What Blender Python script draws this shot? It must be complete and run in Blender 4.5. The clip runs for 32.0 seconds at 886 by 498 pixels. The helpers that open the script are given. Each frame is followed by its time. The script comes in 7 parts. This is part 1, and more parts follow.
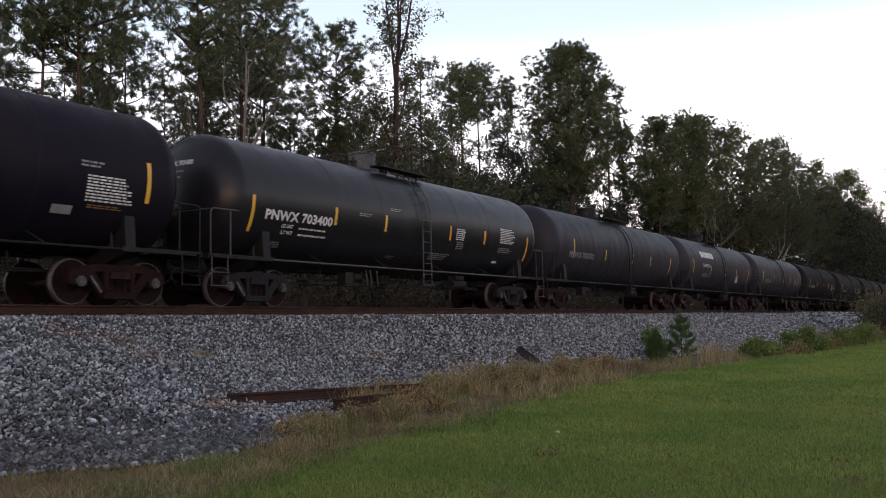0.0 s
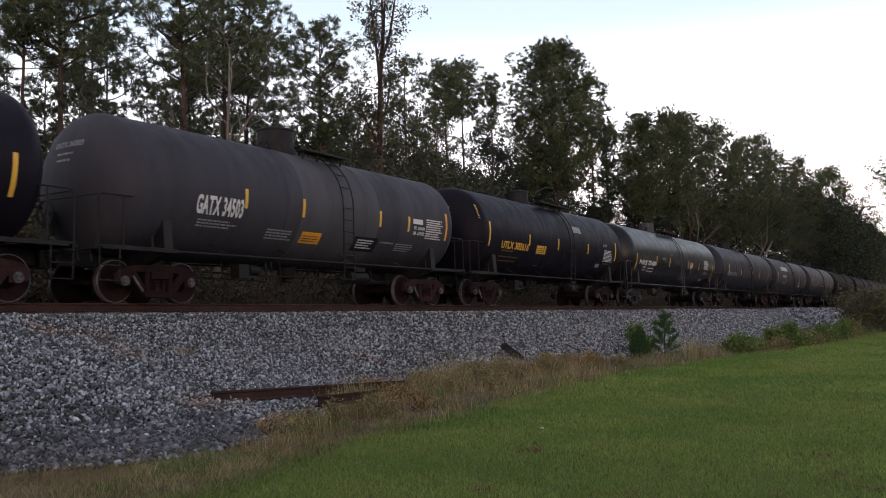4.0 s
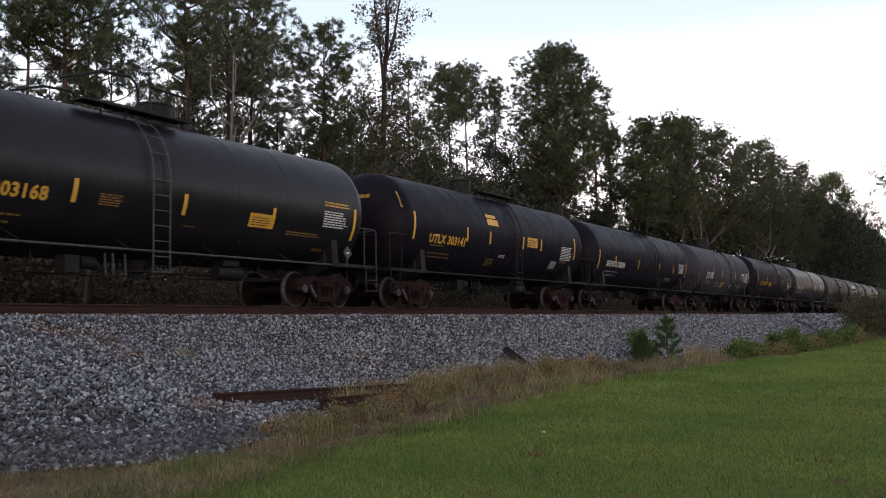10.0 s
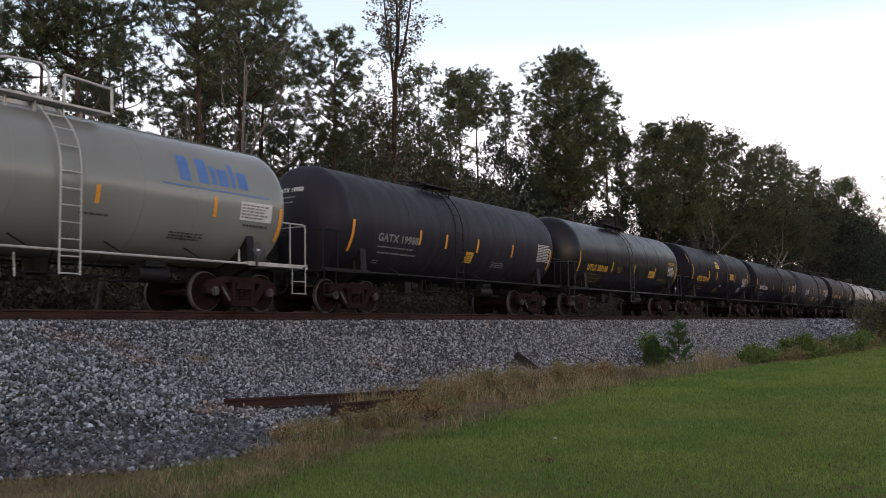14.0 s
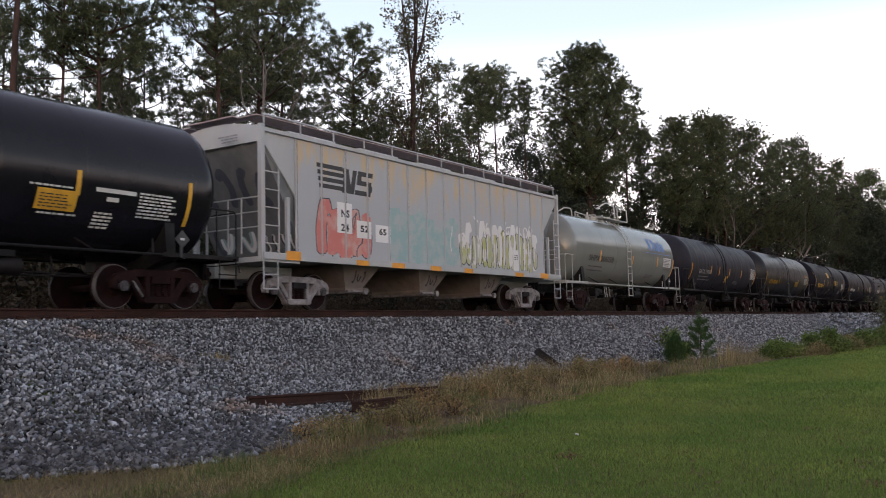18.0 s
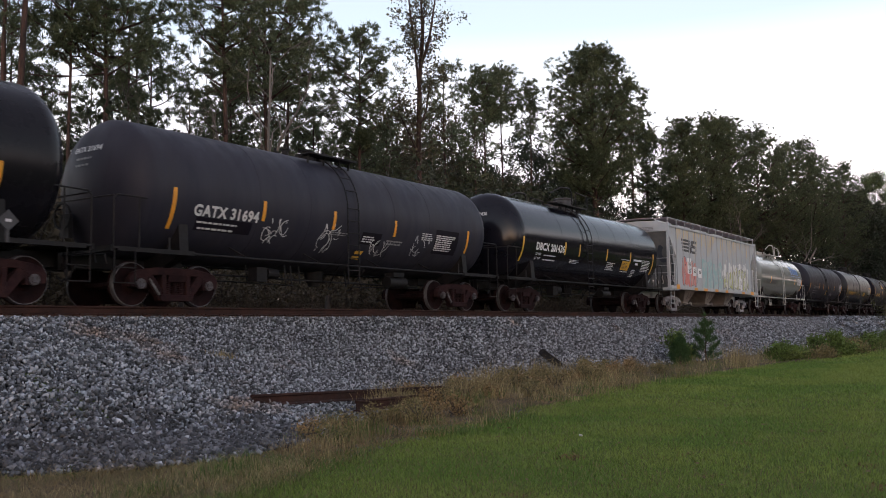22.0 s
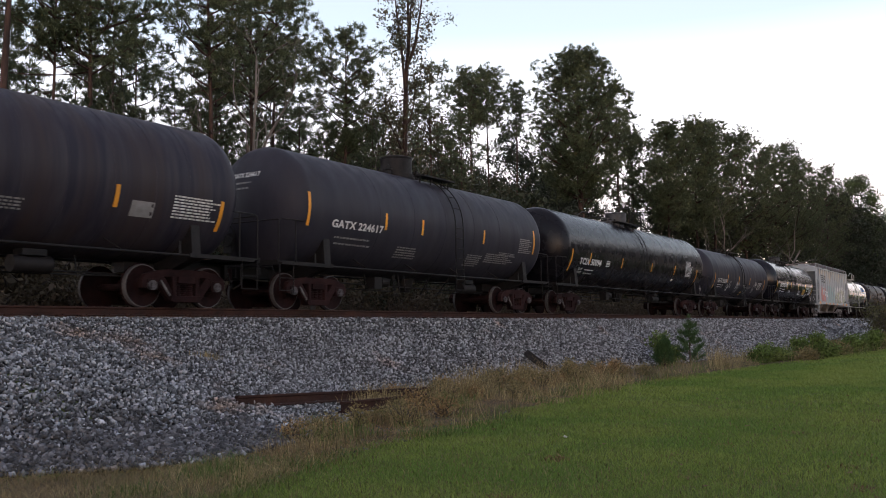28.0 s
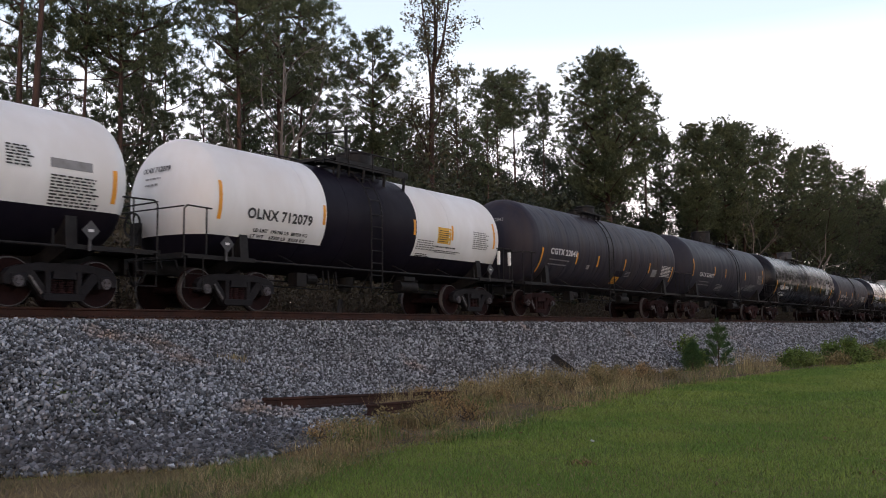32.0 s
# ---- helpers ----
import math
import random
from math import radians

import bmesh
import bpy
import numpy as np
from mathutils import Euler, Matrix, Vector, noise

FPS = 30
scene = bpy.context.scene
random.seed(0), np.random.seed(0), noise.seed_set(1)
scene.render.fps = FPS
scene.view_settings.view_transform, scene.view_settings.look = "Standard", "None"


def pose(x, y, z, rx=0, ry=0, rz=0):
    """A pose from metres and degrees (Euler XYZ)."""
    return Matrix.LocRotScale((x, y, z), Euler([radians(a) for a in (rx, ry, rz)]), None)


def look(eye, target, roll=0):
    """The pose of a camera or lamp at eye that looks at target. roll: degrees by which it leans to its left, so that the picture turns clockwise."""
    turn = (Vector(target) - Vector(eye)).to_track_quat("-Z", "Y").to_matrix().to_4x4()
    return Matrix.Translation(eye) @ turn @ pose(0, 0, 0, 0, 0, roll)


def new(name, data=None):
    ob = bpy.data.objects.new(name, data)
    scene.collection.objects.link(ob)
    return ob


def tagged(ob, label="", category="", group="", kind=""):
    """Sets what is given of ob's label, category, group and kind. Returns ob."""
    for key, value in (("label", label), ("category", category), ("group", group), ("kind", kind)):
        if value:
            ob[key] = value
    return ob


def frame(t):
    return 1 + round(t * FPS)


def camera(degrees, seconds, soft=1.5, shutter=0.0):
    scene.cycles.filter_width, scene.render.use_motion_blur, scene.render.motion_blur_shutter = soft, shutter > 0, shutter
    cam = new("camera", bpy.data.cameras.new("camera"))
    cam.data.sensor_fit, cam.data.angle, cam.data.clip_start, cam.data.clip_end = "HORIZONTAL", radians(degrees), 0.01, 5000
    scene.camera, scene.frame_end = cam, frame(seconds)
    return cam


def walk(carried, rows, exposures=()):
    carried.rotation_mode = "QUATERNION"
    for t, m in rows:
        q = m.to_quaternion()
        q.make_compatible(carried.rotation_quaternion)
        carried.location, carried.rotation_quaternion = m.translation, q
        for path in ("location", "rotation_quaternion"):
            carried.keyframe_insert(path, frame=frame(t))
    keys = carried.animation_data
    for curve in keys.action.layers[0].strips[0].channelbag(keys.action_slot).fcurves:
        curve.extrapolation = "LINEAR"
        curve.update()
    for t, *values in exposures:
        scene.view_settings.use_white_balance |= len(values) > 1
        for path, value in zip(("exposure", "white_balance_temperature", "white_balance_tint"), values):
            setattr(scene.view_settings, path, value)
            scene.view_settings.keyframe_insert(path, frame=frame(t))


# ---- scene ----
# One plan: x runs along the track in the train's direction, y across it away from the viewer, z up from the lawn.
EYE = Vector((0, 0, 1.5))
RAIL = 2.032          # top of rail
TRACK = 16.36         # centre line of the track
SPAN = 1.778         # axle spacing in a truck


def view(yaw, pitch, roll):
    y, p = radians(yaw), radians(pitch)
    ahead = Vector((math.cos(y) * math.cos(p), math.sin(y) * math.cos(p), math.sin(p)))
    return look(EYE, EYE + ahead * 100, roll)


cam = camera(52.81, 32.0, soft=0.9, shutter=0.2)
PATH = [(t, view(a, b, c)) for t, a, b, c in (
    (0.0, 32.59, 4.85, -1.16),
    (0.5, 32.56, 4.80, -1.15),
    (1.0, 32.54, 4.78, -1.09),
    (1.5, 32.44, 4.75, -1.15),
    (2.0, 32.32, 4.67, -1.14),
    (2.5, 32.17, 4.63, -1.19),
    (3.0, 31.92, 4.62, -1.23),
    (3.5, 31.74, 4.59, -1.28),
    (5.5, 31.20, 4.85, -1.34),
    (6.0, 31.11, 4.85, -1.26),
    (6.5, 31.06, 4.83, -1.23),
    (7.0, 31.05, 4.85, -1.20),
    (7.5, 31.07, 4.88, -1.16),
    (8.0, 31.08, 4.84, -1.18),
    (8.5, 31.13, 4.78, -1.16),
    (9.0, 31.24, 4.77, -1.07),
    (9.5, 31.52, 4.80, -0.98),
    (10.0, 31.76, 4.84, -0.96),
    (10.5, 32.08, 4.84, -1.01),
    (11.0, 32.22, 4.77, -1.02),
    (11.5, 32.34, 4.71, -1.03),
    (12.0, 32.46, 4.68, -0.99),
    (12.5, 32.47, 4.88, -1.02),
    (13.0, 32.51, 5.09, -1.02),
    (13.5, 32.58, 5.21, -1.03),
    (14.0, 32.45, 5.22, -1.00),
    (14.5, 32.38, 5.23, -1.10),
    (16.5, 33.40, 5.21, -0.97),
    (17.0, 33.47, 5.13, -1.06),
    (17.5, 33.60, 5.09, -1.17),
    (18.0, 33.72, 5.03, -1.36),
    (18.5, 33.71, 5.01, -1.46),
    (19.0, 33.76, 4.99, -1.41),
    (19.5, 33.78, 4.92, -1.27),
    (20.0, 33.69, 4.89, -1.18),
    (20.5, 33.73, 4.98, -1.13),
    (21.0, 33.79, 5.02, -1.03),
    (21.5, 33.86, 5.00, -0.84),
    (22.0, 34.05, 5.03, -0.91),
    (22.5, 33.95, 5.02, -1.04),
    (23.0, 33.69, 5.05, -1.14),
    (23.5, 33.49, 5.12, -1.22),
    (24.0, 33.36, 5.30, -1.25),
    (24.5, 33.29, 5.35, -1.06),
    (25.0, 33.21, 5.33, -0.96),
    (25.5, 33.21, 5.41, -0.88),
    (27.5, 33.13, 5.16, -0.78),
    (28.0, 33.13, 5.10, -0.78),
    (28.5, 33.11, 5.10, -0.81),
    (29.0, 33.30, 5.12, -0.65),
    (29.5, 33.74, 5.20, -0.49),
    (30.0, 34.26, 5.24, -0.43),
    (30.5, 34.58, 5.18, -0.40),
    (31.0, 34.69, 5.23, -0.44),
    (31.5, 34.79, 5.24, -0.50),
    (32.0, 34.83, 5.32, -0.58),
)]
walk(cam, PATH)

# ---- light: pale veiled sky at dusk, a little brighter low behind the viewer ----
SUN_UP, SUN_TURN = radians(8), radians(234)
world = bpy.data.worlds.new("sky")
scene.world = world
world.use_nodes = True
wn = world.node_tree
sky = wn.nodes.new("ShaderNodeTexSky")
sky.sky_type, sky.sun_disc = "NISHITA", False
sky.sun_elevation, sky.sun_rotation = SUN_UP, SUN_TURN
sky.air_density, sky.dust_density, sky.ozone_density = 1.0, 1.0, 1.0
dim = wn.nodes.new("ShaderNodeMix")
dim.data_type, dim.blend_type = "RGBA", "MULTIPLY"
dim.inputs[0].default_value, dim.inputs[7].default_value = 1.0, (0.060, 0.052, 0.056, 1)
wn.links.new(sky.outputs[0], dim.inputs[6])
veil = wn.nodes.new("ShaderNodeMix")
veil.data_type, veil.blend_type = "RGBA", "ADD"
veil.inputs[0].default_value = 1.0
up = wn.nodes.new("ShaderNodeTexCoord")           # thin cloud, pale and a little rosy low down all round, dim overhead
split = wn.nodes.new("ShaderNodeSeparateXYZ")
haze = wn.nodes.new("ShaderNodeValToRGB")
wn.links.new(up.outputs["Generated"], split.inputs[0])
wn.links.new(split.outputs["Z"], haze.inputs[0])
for k, col in ((0.0, (1.34, 1.06, 1.02)), (0.12, (1.30, 1.13, 1.13)), (0.22, (0.92, 0.88, 0.90)), (0.32, (0.43, 0.49, 0.55)), (0.55, (0.335, 0.345, 0.41)), (0.75, (0.225, 0.222, 0.275)), (1.0, (0.195, 0.194, 0.24))):
    stop = haze.color_ramp.elements[0] if k == 0 else haze.color_ramp.elements[-1] if k == 1 else haze.color_ramp.elements.new(k)
    stop.color = (*col, 1)
wn.links.new(haze.outputs[0], veil.inputs[7])
wn.links.new(dim.outputs[2], veil.inputs[6])
wn.links.new(veil.outputs[2], wn.nodes["Background"].inputs[0])
wn.nodes["Background"].inputs[1].default_value = 1.0
sun = new("sun", bpy.data.lights.new("sun", "SUN"))
sun.data.energy, sun.data.angle, sun.data.color = 0.04, radians(40), (1.0, 0.96, 0.93)
sun.matrix_world = look((0, 0, 0), (-math.sin(SUN_TURN) * math.cos(SUN_UP), -math.cos(SUN_TURN) * math.cos(SUN_UP), -math.sin(SUN_UP)))
scene.view_settings.exposure = 0.64

# ---- mesh helpers ----


def box(bm, c, s, turn=None):
    m = Matrix.Translation(c) @ (turn.to_4x4() if turn else Matrix()) @ Matrix.Diagonal((*s, 1))
    return bmesh.ops.create_cube(bm, size=1, matrix=m)["verts"]


def rod(bm, a, b, r, n=6, r2=None):
    a, b = Vector(a), Vector(b)
    d = b - a
    m = Matrix.Translation((a + b) / 2) @ d.to_track_quat("Z", "Y").to_matrix().to_4x4()
    bmesh.ops.create_cone(bm, cap_ends=True, segments=n, radius1=r, radius2=r if r2 is None else r2, depth=d.length, matrix=m)


def pipe(bm, pts, r, n=6):
    for a, b in zip(pts, pts[1:]):
        rod(bm, a, b, r, n)


def prism(bm, pts, y0, y1):
    """A plate: an outline in x and z, between two y."""
    a = [bm.verts.new((x, y0, z)) for x, z in pts]
    b = [bm.verts.new((x, y1, z)) for x, z in pts]
    n = len(pts)
    bm.faces.new(a)
    bm.faces.new(b[::-1])
    for i in range(n):
        bm.faces.new((a[(i + 1) % n], a[i], b[i], b[(i + 1) % n]))


def lathe(bm, profile, axis="x", n=32, mats=None):
    """A turned body from (along, radius) pairs."""
    rings = []
    for u, r in profile:
        if r < 1e-5:
            rings.append([bm.verts.new((u, 0, 0) if axis == "x" else (0, u, 0) if axis == "y" else (0, 0, u))])
            continue
        ring = []
        for i in range(n):
            a = 2 * math.pi * i / n
            c, s = r * math.cos(a), r * math.sin(a)
            ring.append(bm.verts.new((u, c, s) if axis == "x" else (s, u, c) if axis == "y" else (c, s, u)))
        rings.append(ring)
    for k, (p, q) in enumerate(zip(rings, rings[1:])):
        for i in range(n):
            j = (i + 1) % n
            if len(p) == 1 and len(q) == 1:
                continue
            if len(p) == 1:
                f = bm.faces.new((p[0], q[j], q[i]))
            elif len(q) == 1:
                f = bm.faces.new((p[i], p[j], q[0]))
            else:
                f = bm.faces.new((p[i], p[j], q[j], q[i]))
            if mats:
                f.material_index = mats[k]


def mesh_of(name, bm, mats, smooth=False, angle=35):
    bmesh.ops.recalc_face_normals(bm, faces=bm.faces)
    me = bpy.data.meshes.new(name)
    bm.to_mesh(me)
    bm.free()
    for m in mats if isinstance(mats, (list, tuple)) else [mats]:
        me.materials.append(m)
    if smooth:
        me.shade_smooth()
        me.set_sharp_from_angle(angle=radians(angle))
    return me


def raw_mesh(name, verts, faces, mat, smooth=False, picks=None):
    """A mesh from numpy arrays of corners and of faces that all have the same number of corners."""
    verts, faces = np.asarray(verts, np.float32), np.asarray(faces, np.int32)
    me = bpy.data.meshes.new(name)
    me.vertices.add(len(verts))
    me.vertices.foreach_set("co", verts.ravel())
    n, k = faces.shape
    me.loops.add(n * k)
    me.loops.foreach_set("vertex_index", faces.ravel())
    me.polygons.add(n)
    me.polygons.foreach_set("loop_start", np.arange(0, n * k, k, dtype=np.int32))
    me.polygons.foreach_set("loop_total", np.full(n, k, np.int32))
    for m in mat if isinstance(mat, (list, tuple)) else [mat]:
        me.materials.append(m)
    if picks is not None:
        me.polygons.foreach_set("material_index", np.asarray(picks, np.int32))
    me.update(calc_edges=True)
    if smooth:
        me.shade_smooth()
    return me


def part(name, what, material, parent, label="", at=None, smooth=False):
    """One mesh object under a thing or under a part."""
    me = what if isinstance(what, bpy.types.Mesh) else mesh_of(name, what, material, smooth)
    ob = new(name, me)
    ob.parent = parent
    if at is not None:
        ob.matrix_basis = at if isinstance(at, Matrix) else Matrix.Translation(at)
    if label:
        ob["label"] = label
    return ob


def thing(name, label, category, group="", kind="", data=None, at=None):
    ob = new(name, data)
    if at is not None:
        ob.matrix_basis = at
    return tagged(ob, label, category, group, kind)


# ---- materials ----


def material(name, base, rough=0.6, metal=0.0, tint=None, scale=3.0, detail=6.0, mix=(0.35, 0.65), bump=0.0, bump_scale=40.0,
             spread=0.0, coat=0.0, stretch=(1, 1, 1), second=None, second_scale=0.6, island=False, uneven=False, spec=0.5, patches=(0.45, 0.7)):
    """A surface of two colours mixed by noise, a second stain at a larger scale, fine relief and a change of tone from piece to piece."""
    base, tint, second = [tuple(min(0.85, x * 1.13) for x in col) if col else None for col in (base, tint, second)]
    m = bpy.data.materials.new(name)
    m.use_nodes = True
    t = m.node_tree
    b = t.nodes["Principled BSDF"]
    b.inputs["Roughness"].default_value, b.inputs["Metallic"].default_value = rough, metal
    b.inputs["Coat Weight"].default_value = coat
    b.inputs["Specular IOR Level"].default_value = spec
    co = t.nodes.new("ShaderNodeTexCoord")
    mp = t.nodes.new("ShaderNodeMapping")
    mp.inputs["Scale"].default_value = stretch
    t.links.new(co.outputs["Object"], mp.inputs["Vector"])

    def noise_ramp(s, lo, hi, det):
        n = t.nodes.new("ShaderNodeTexNoise")
        n.inputs["Scale"].default_value, n.inputs["Detail"].default_value = s, det
        n.inputs["Roughness"].default_value = 0.6
        t.links.new(mp.outputs[0], n.inputs["Vector"])
        r = t.nodes.new("ShaderNodeMapRange")
        r.inputs["From Min"].default_value, r.inputs["From Max"].default_value = lo, hi
        t.links.new(n.outputs["Fac"], r.inputs["Value"])
        return r.outputs[0]

    def blend(fac, a, c, mode="MIX"):
        x = t.nodes.new("ShaderNodeMix")
        x.data_type, x.blend_type = "RGBA", mode
        for sock, v in ((x.inputs[0], fac), (x.inputs[6], a), (x.inputs[7], c)):
            if isinstance(v, (int, float)):
                sock.default_value = v
            elif isinstance(v, tuple):
                sock.default_value = (*v, 1)
            else:
                t.links.new(v, sock)
        return x.outputs[2]

    col = blend(noise_ramp(scale, *mix, detail), base, tint or tuple(c * 0.75 for c in base))
    if second:
        col = blend(noise_ramp(second_scale, *patches, 4.0), col, second)
    if spread:
        if island:
            g = t.nodes.new("ShaderNodeNewGeometry").outputs["Random Per Island"]
        else:
            g = t.nodes.new("ShaderNodeObjectInfo").outputs["Random"]
        r = t.nodes.new("ShaderNodeMapRange")
        r.inputs["To Min"].default_value, r.inputs["To Max"].default_value = 1 - spread, 1 + spread
        if uneven:                       # many dull pieces and a few pale ones
            pw = t.nodes.new("ShaderNodeMath")
            pw.operation = "POWER"
            pw.inputs[1].default_value = 2.0
            t.links.new(g, pw.inputs[0])
            g = pw.outputs[0]
            r.inputs["To Min"].default_value, r.inputs["To Max"].default_value = 0.36, 2.7
        t.links.new(g, r.inputs["Value"])
        hs = t.nodes.new("ShaderNodeHueSaturation")
        t.links.new(r.outputs[0], hs.inputs["Value"])
        t.links.new(col, hs.inputs["Color"])
        col = hs.outputs[0]
    t.links.new(col, b.inputs["Base Color"])
    rr = noise_ramp(scale * 1.7, 0.3, 0.7, 4.0)
    r2 = t.nodes.new("ShaderNodeMapRange")
    r2.inputs["To Min"].default_value, r2.inputs["To Max"].default_value = max(0.03, rough - min(0.1, rough * 0.2)), min(1, rough + min(0.1, rough * 0.2))
    t.links.new(rr, r2.inputs["Value"])
    t.links.new(r2.outputs[0], b.inputs["Roughness"])
    if bump:
        n = t.nodes.new("ShaderNodeTexNoise")
        n.inputs["Scale"].default_value, n.inputs["Detail"].default_value = bump_scale, 4
        t.links.new(mp.outputs[0], n.inputs["Vector"])
        bp = t.nodes.new("ShaderNodeBump")
        bp.inputs["Strength"].default_value, bp.inputs["Distance"].default_value = bump, 0.02
        t.links.new(n.outputs["Fac"], bp.inputs["Height"])
        t.links.new(bp.outputs[0], b.inputs["Normal"])
    return m


def leaf_material(name, base, tint, rough=0.6, through_light=0.25, spread=0.35):
    m = material(name, base, rough, tint=tint, scale=0.35, detail=3, mix=(0.4, 0.6), spread=spread, island=True, spec=0.25)
    t = m.node_tree
    b = t.nodes["Principled BSDF"]
    tr = t.nodes.new("ShaderNodeBsdfTranslucent")
    mx = t.nodes.new("ShaderNodeMixShader")
    mx.inputs[0].default_value = through_light
    t.links.new(b.inputs["Base Color"].links[0].from_socket, tr.inputs["Color"])
    t.links.new(b.outputs[0], mx.inputs[1])
    t.links.new(tr.outputs[0], mx.inputs[2])
    t.links.new(mx.outputs[0], t.nodes["Material Output"].inputs["Surface"])
    return m


M_LAWN = material("lawn_soil", (0.068, 0.10, 0.022), 0.9, tint=(0.095, 0.13, 0.031), scale=1.2, bump=0.6, bump_scale=60, second=(0.10, 0.11, 0.035), second_scale=0.22, spec=0.1)
M_FOREST_FLOOR = material("forest_floor", (0.05, 0.04, 0.025), 0.95, tint=(0.035, 0.045, 0.018), scale=0.8, bump=0.5, bump_scale=10, spec=0.1)
# near-black bed: the shade between the stones is put into its colour
M_BALLAST_SHADE = material("ballast_bed_shade", (0.005, 0.005, 0.006), 0.95, tint=(0.012, 0.012, 0.014), scale=15, bump=1.0, bump_scale=20, mix=(0.46, 0.58), second=(0.014, 0.012, 0.011), second_scale=0.5, spec=0.1)
M_STONE = material("granite_ballast_stone", (0.115, 0.123, 0.136), 0.85, tint=(0.186, 0.198, 0.216), scale=4, spread=0.8, island=True, uneven=True, second=(0.165, 0.115, 0.085), second_scale=0.55, patches=(0.60, 0.76), spec=0.3)
M_STONE_LOOSE = material("granite_ballast_loose", (0.06, 0.063, 0.077), 0.8, tint=(0.11, 0.114, 0.135), scale=4, bump=0.3, bump_scale=60, spread=0.95, uneven=True)
M_STONE_DARK = material("dark_ballast_stone", (0.036, 0.037, 0.042), 0.75, tint=(0.085, 0.087, 0.095), scale=4, bump=0.3, bump_scale=60, spread=0.95, island=True, uneven=True)
M_SOIL = material("sandy_verge_soil", (0.12, 0.085, 0.06), 0.95, tint=(0.075, 0.056, 0.038), scale=2.5, bump=0.6, bump_scale=25, second=(0.08, 0.075, 0.035), second_scale=0.8, spec=0.1)
M_RUST = material("rusted_steel", (0.034, 0.0155, 0.0125), 0.85, tint=(0.02, 0.012, 0.0105), scale=8, bump=0.3, bump_scale=50, second=(0.045, 0.02, 0.0145), second_scale=2, spec=0.2)
M_RAILTOP = material("worn_rail_head", (0.10, 0.06, 0.05), 0.5, metal=0.4, scale=6)
M_TIE = material("creosoted_wood", (0.07, 0.05, 0.04), 0.85, tint=(0.11, 0.09, 0.07), scale=4, stretch=(6, 0.6, 6), bump=0.4, spread=0.25)
M_TIE_OLD = material("charred_old_wood", (0.009, 0.008, 0.009), 0.9, tint=(0.022, 0.02, 0.02), scale=6, stretch=(0.5, 5, 5), bump=0.5)
M_BARK = material("pine_bark", (0.068, 0.042, 0.035), 0.9, tint=(0.032, 0.024, 0.022), scale=5, stretch=(1, 1, 0.25), bump=0.8, bump_scale=14, spread=0.25, spec=0.15)
M_BARK_GREY = material("grey_bark", (0.09, 0.076, 0.068), 0.9, tint=(0.05, 0.045, 0.042), scale=5, stretch=(1, 1, 0.3), bump=0.6, bump_scale=14, spread=0.25, spec=0.15)
M_BARK_PALE = material("pale_bare_bark", (0.15, 0.135, 0.125), 0.9, tint=(0.09, 0.082, 0.075), scale=5, stretch=(1, 1, 0.3), bump=0.5, bump_scale=14, spec=0.15)
M_TWIG = material("brown_twigs", (0.12, 0.085, 0.062), 0.9, tint=(0.07, 0.05, 0.04), scale=5, spread=0.3, spec=0.15)
M_NEEDLE = leaf_material("pine_needles", (0.057, 0.072, 0.038), (0.082, 0.097, 0.049), spread=0.3)
M_LEAF = leaf_material("dull_green_leaves", (0.024, 0.033, 0.019), (0.038, 0.043, 0.024), spread=0.3)
M_LEAF_DRY = leaf_material("autumn_leaves", (0.066, 0.052, 0.03), (0.05, 0.052, 0.028), spread=0.4)
M_LITTER = leaf_material("brown_leaf_litter", (0.19, 0.105, 0.06), (0.12, 0.07, 0.045), spread=0.4)
M_BRUSH = leaf_material("undergrowth_leaves", (0.072, 0.058, 0.036), (0.105, 0.08, 0.056), spread=0.45)
M_SPRIG = leaf_material("young_pine_needles", (0.04, 0.085, 0.03), (0.065, 0.11, 0.035))
M_BLADE = leaf_material("lawn_blades", (0.133, 0.212, 0.042), (0.206, 0.262, 0.06), through_light=0.35, spread=0.35)
M_STRAW = leaf_material("dry_grass", (0.34, 0.275, 0.145), (0.19, 0.15, 0.08), through_light=0.3, spread=0.6)
M_STRAW_RED = leaf_material("rusty_dry_grass", (0.26, 0.175, 0.085), (0.19, 0.14, 0.07), through_light=0.3, spread=0.5)
M_OLIVE_DARK = leaf_material("dark_olive_leaves", (0.085, 0.09, 0.036), (0.055, 0.05, 0.028), spread=0.45)
M_OLIVE_LEAF = leaf_material("olive_shrub_leaves", (0.07, 0.095, 0.036), (0.045, 0.055, 0.024), spread=0.55)
M_DRY_OLIVE = leaf_material("dry_olive_weeds", (0.20, 0.17, 0.08), (0.14, 0.12, 0.06), through_light=0.3, spread=0.5)
M_WEED = leaf_material("green_weeds", (0.085, 0.14, 0.032), (0.12, 0.15, 0.045), spread=0.5)

# ---- ground ----


def toe(x):
    """Where the foot of the ballast slope meets the ground."""
    return float(np.interp(x, (-40, 5, 6.2, 7, 8.5, 11, 15, 20, 30, 45, 400), (11.5, 9.3, 8.2, 7.9, 8.15, 9.3, 11.0, 11.8, 11.6, 11.2, 11.2)))


def lawn_edge(x):
    """Where the mown lawn gives way to rough grass."""
    return float(np.interp(x, (-40, 5.4, 8.7, 12.3, 14.8, 19.7, 25, 37, 52, 70, 400), (6.0, 6.2, 7.05, 7.2, 7.7, 8.2, 8.2, 7.4, 6.8, 6.0, 6.0)))


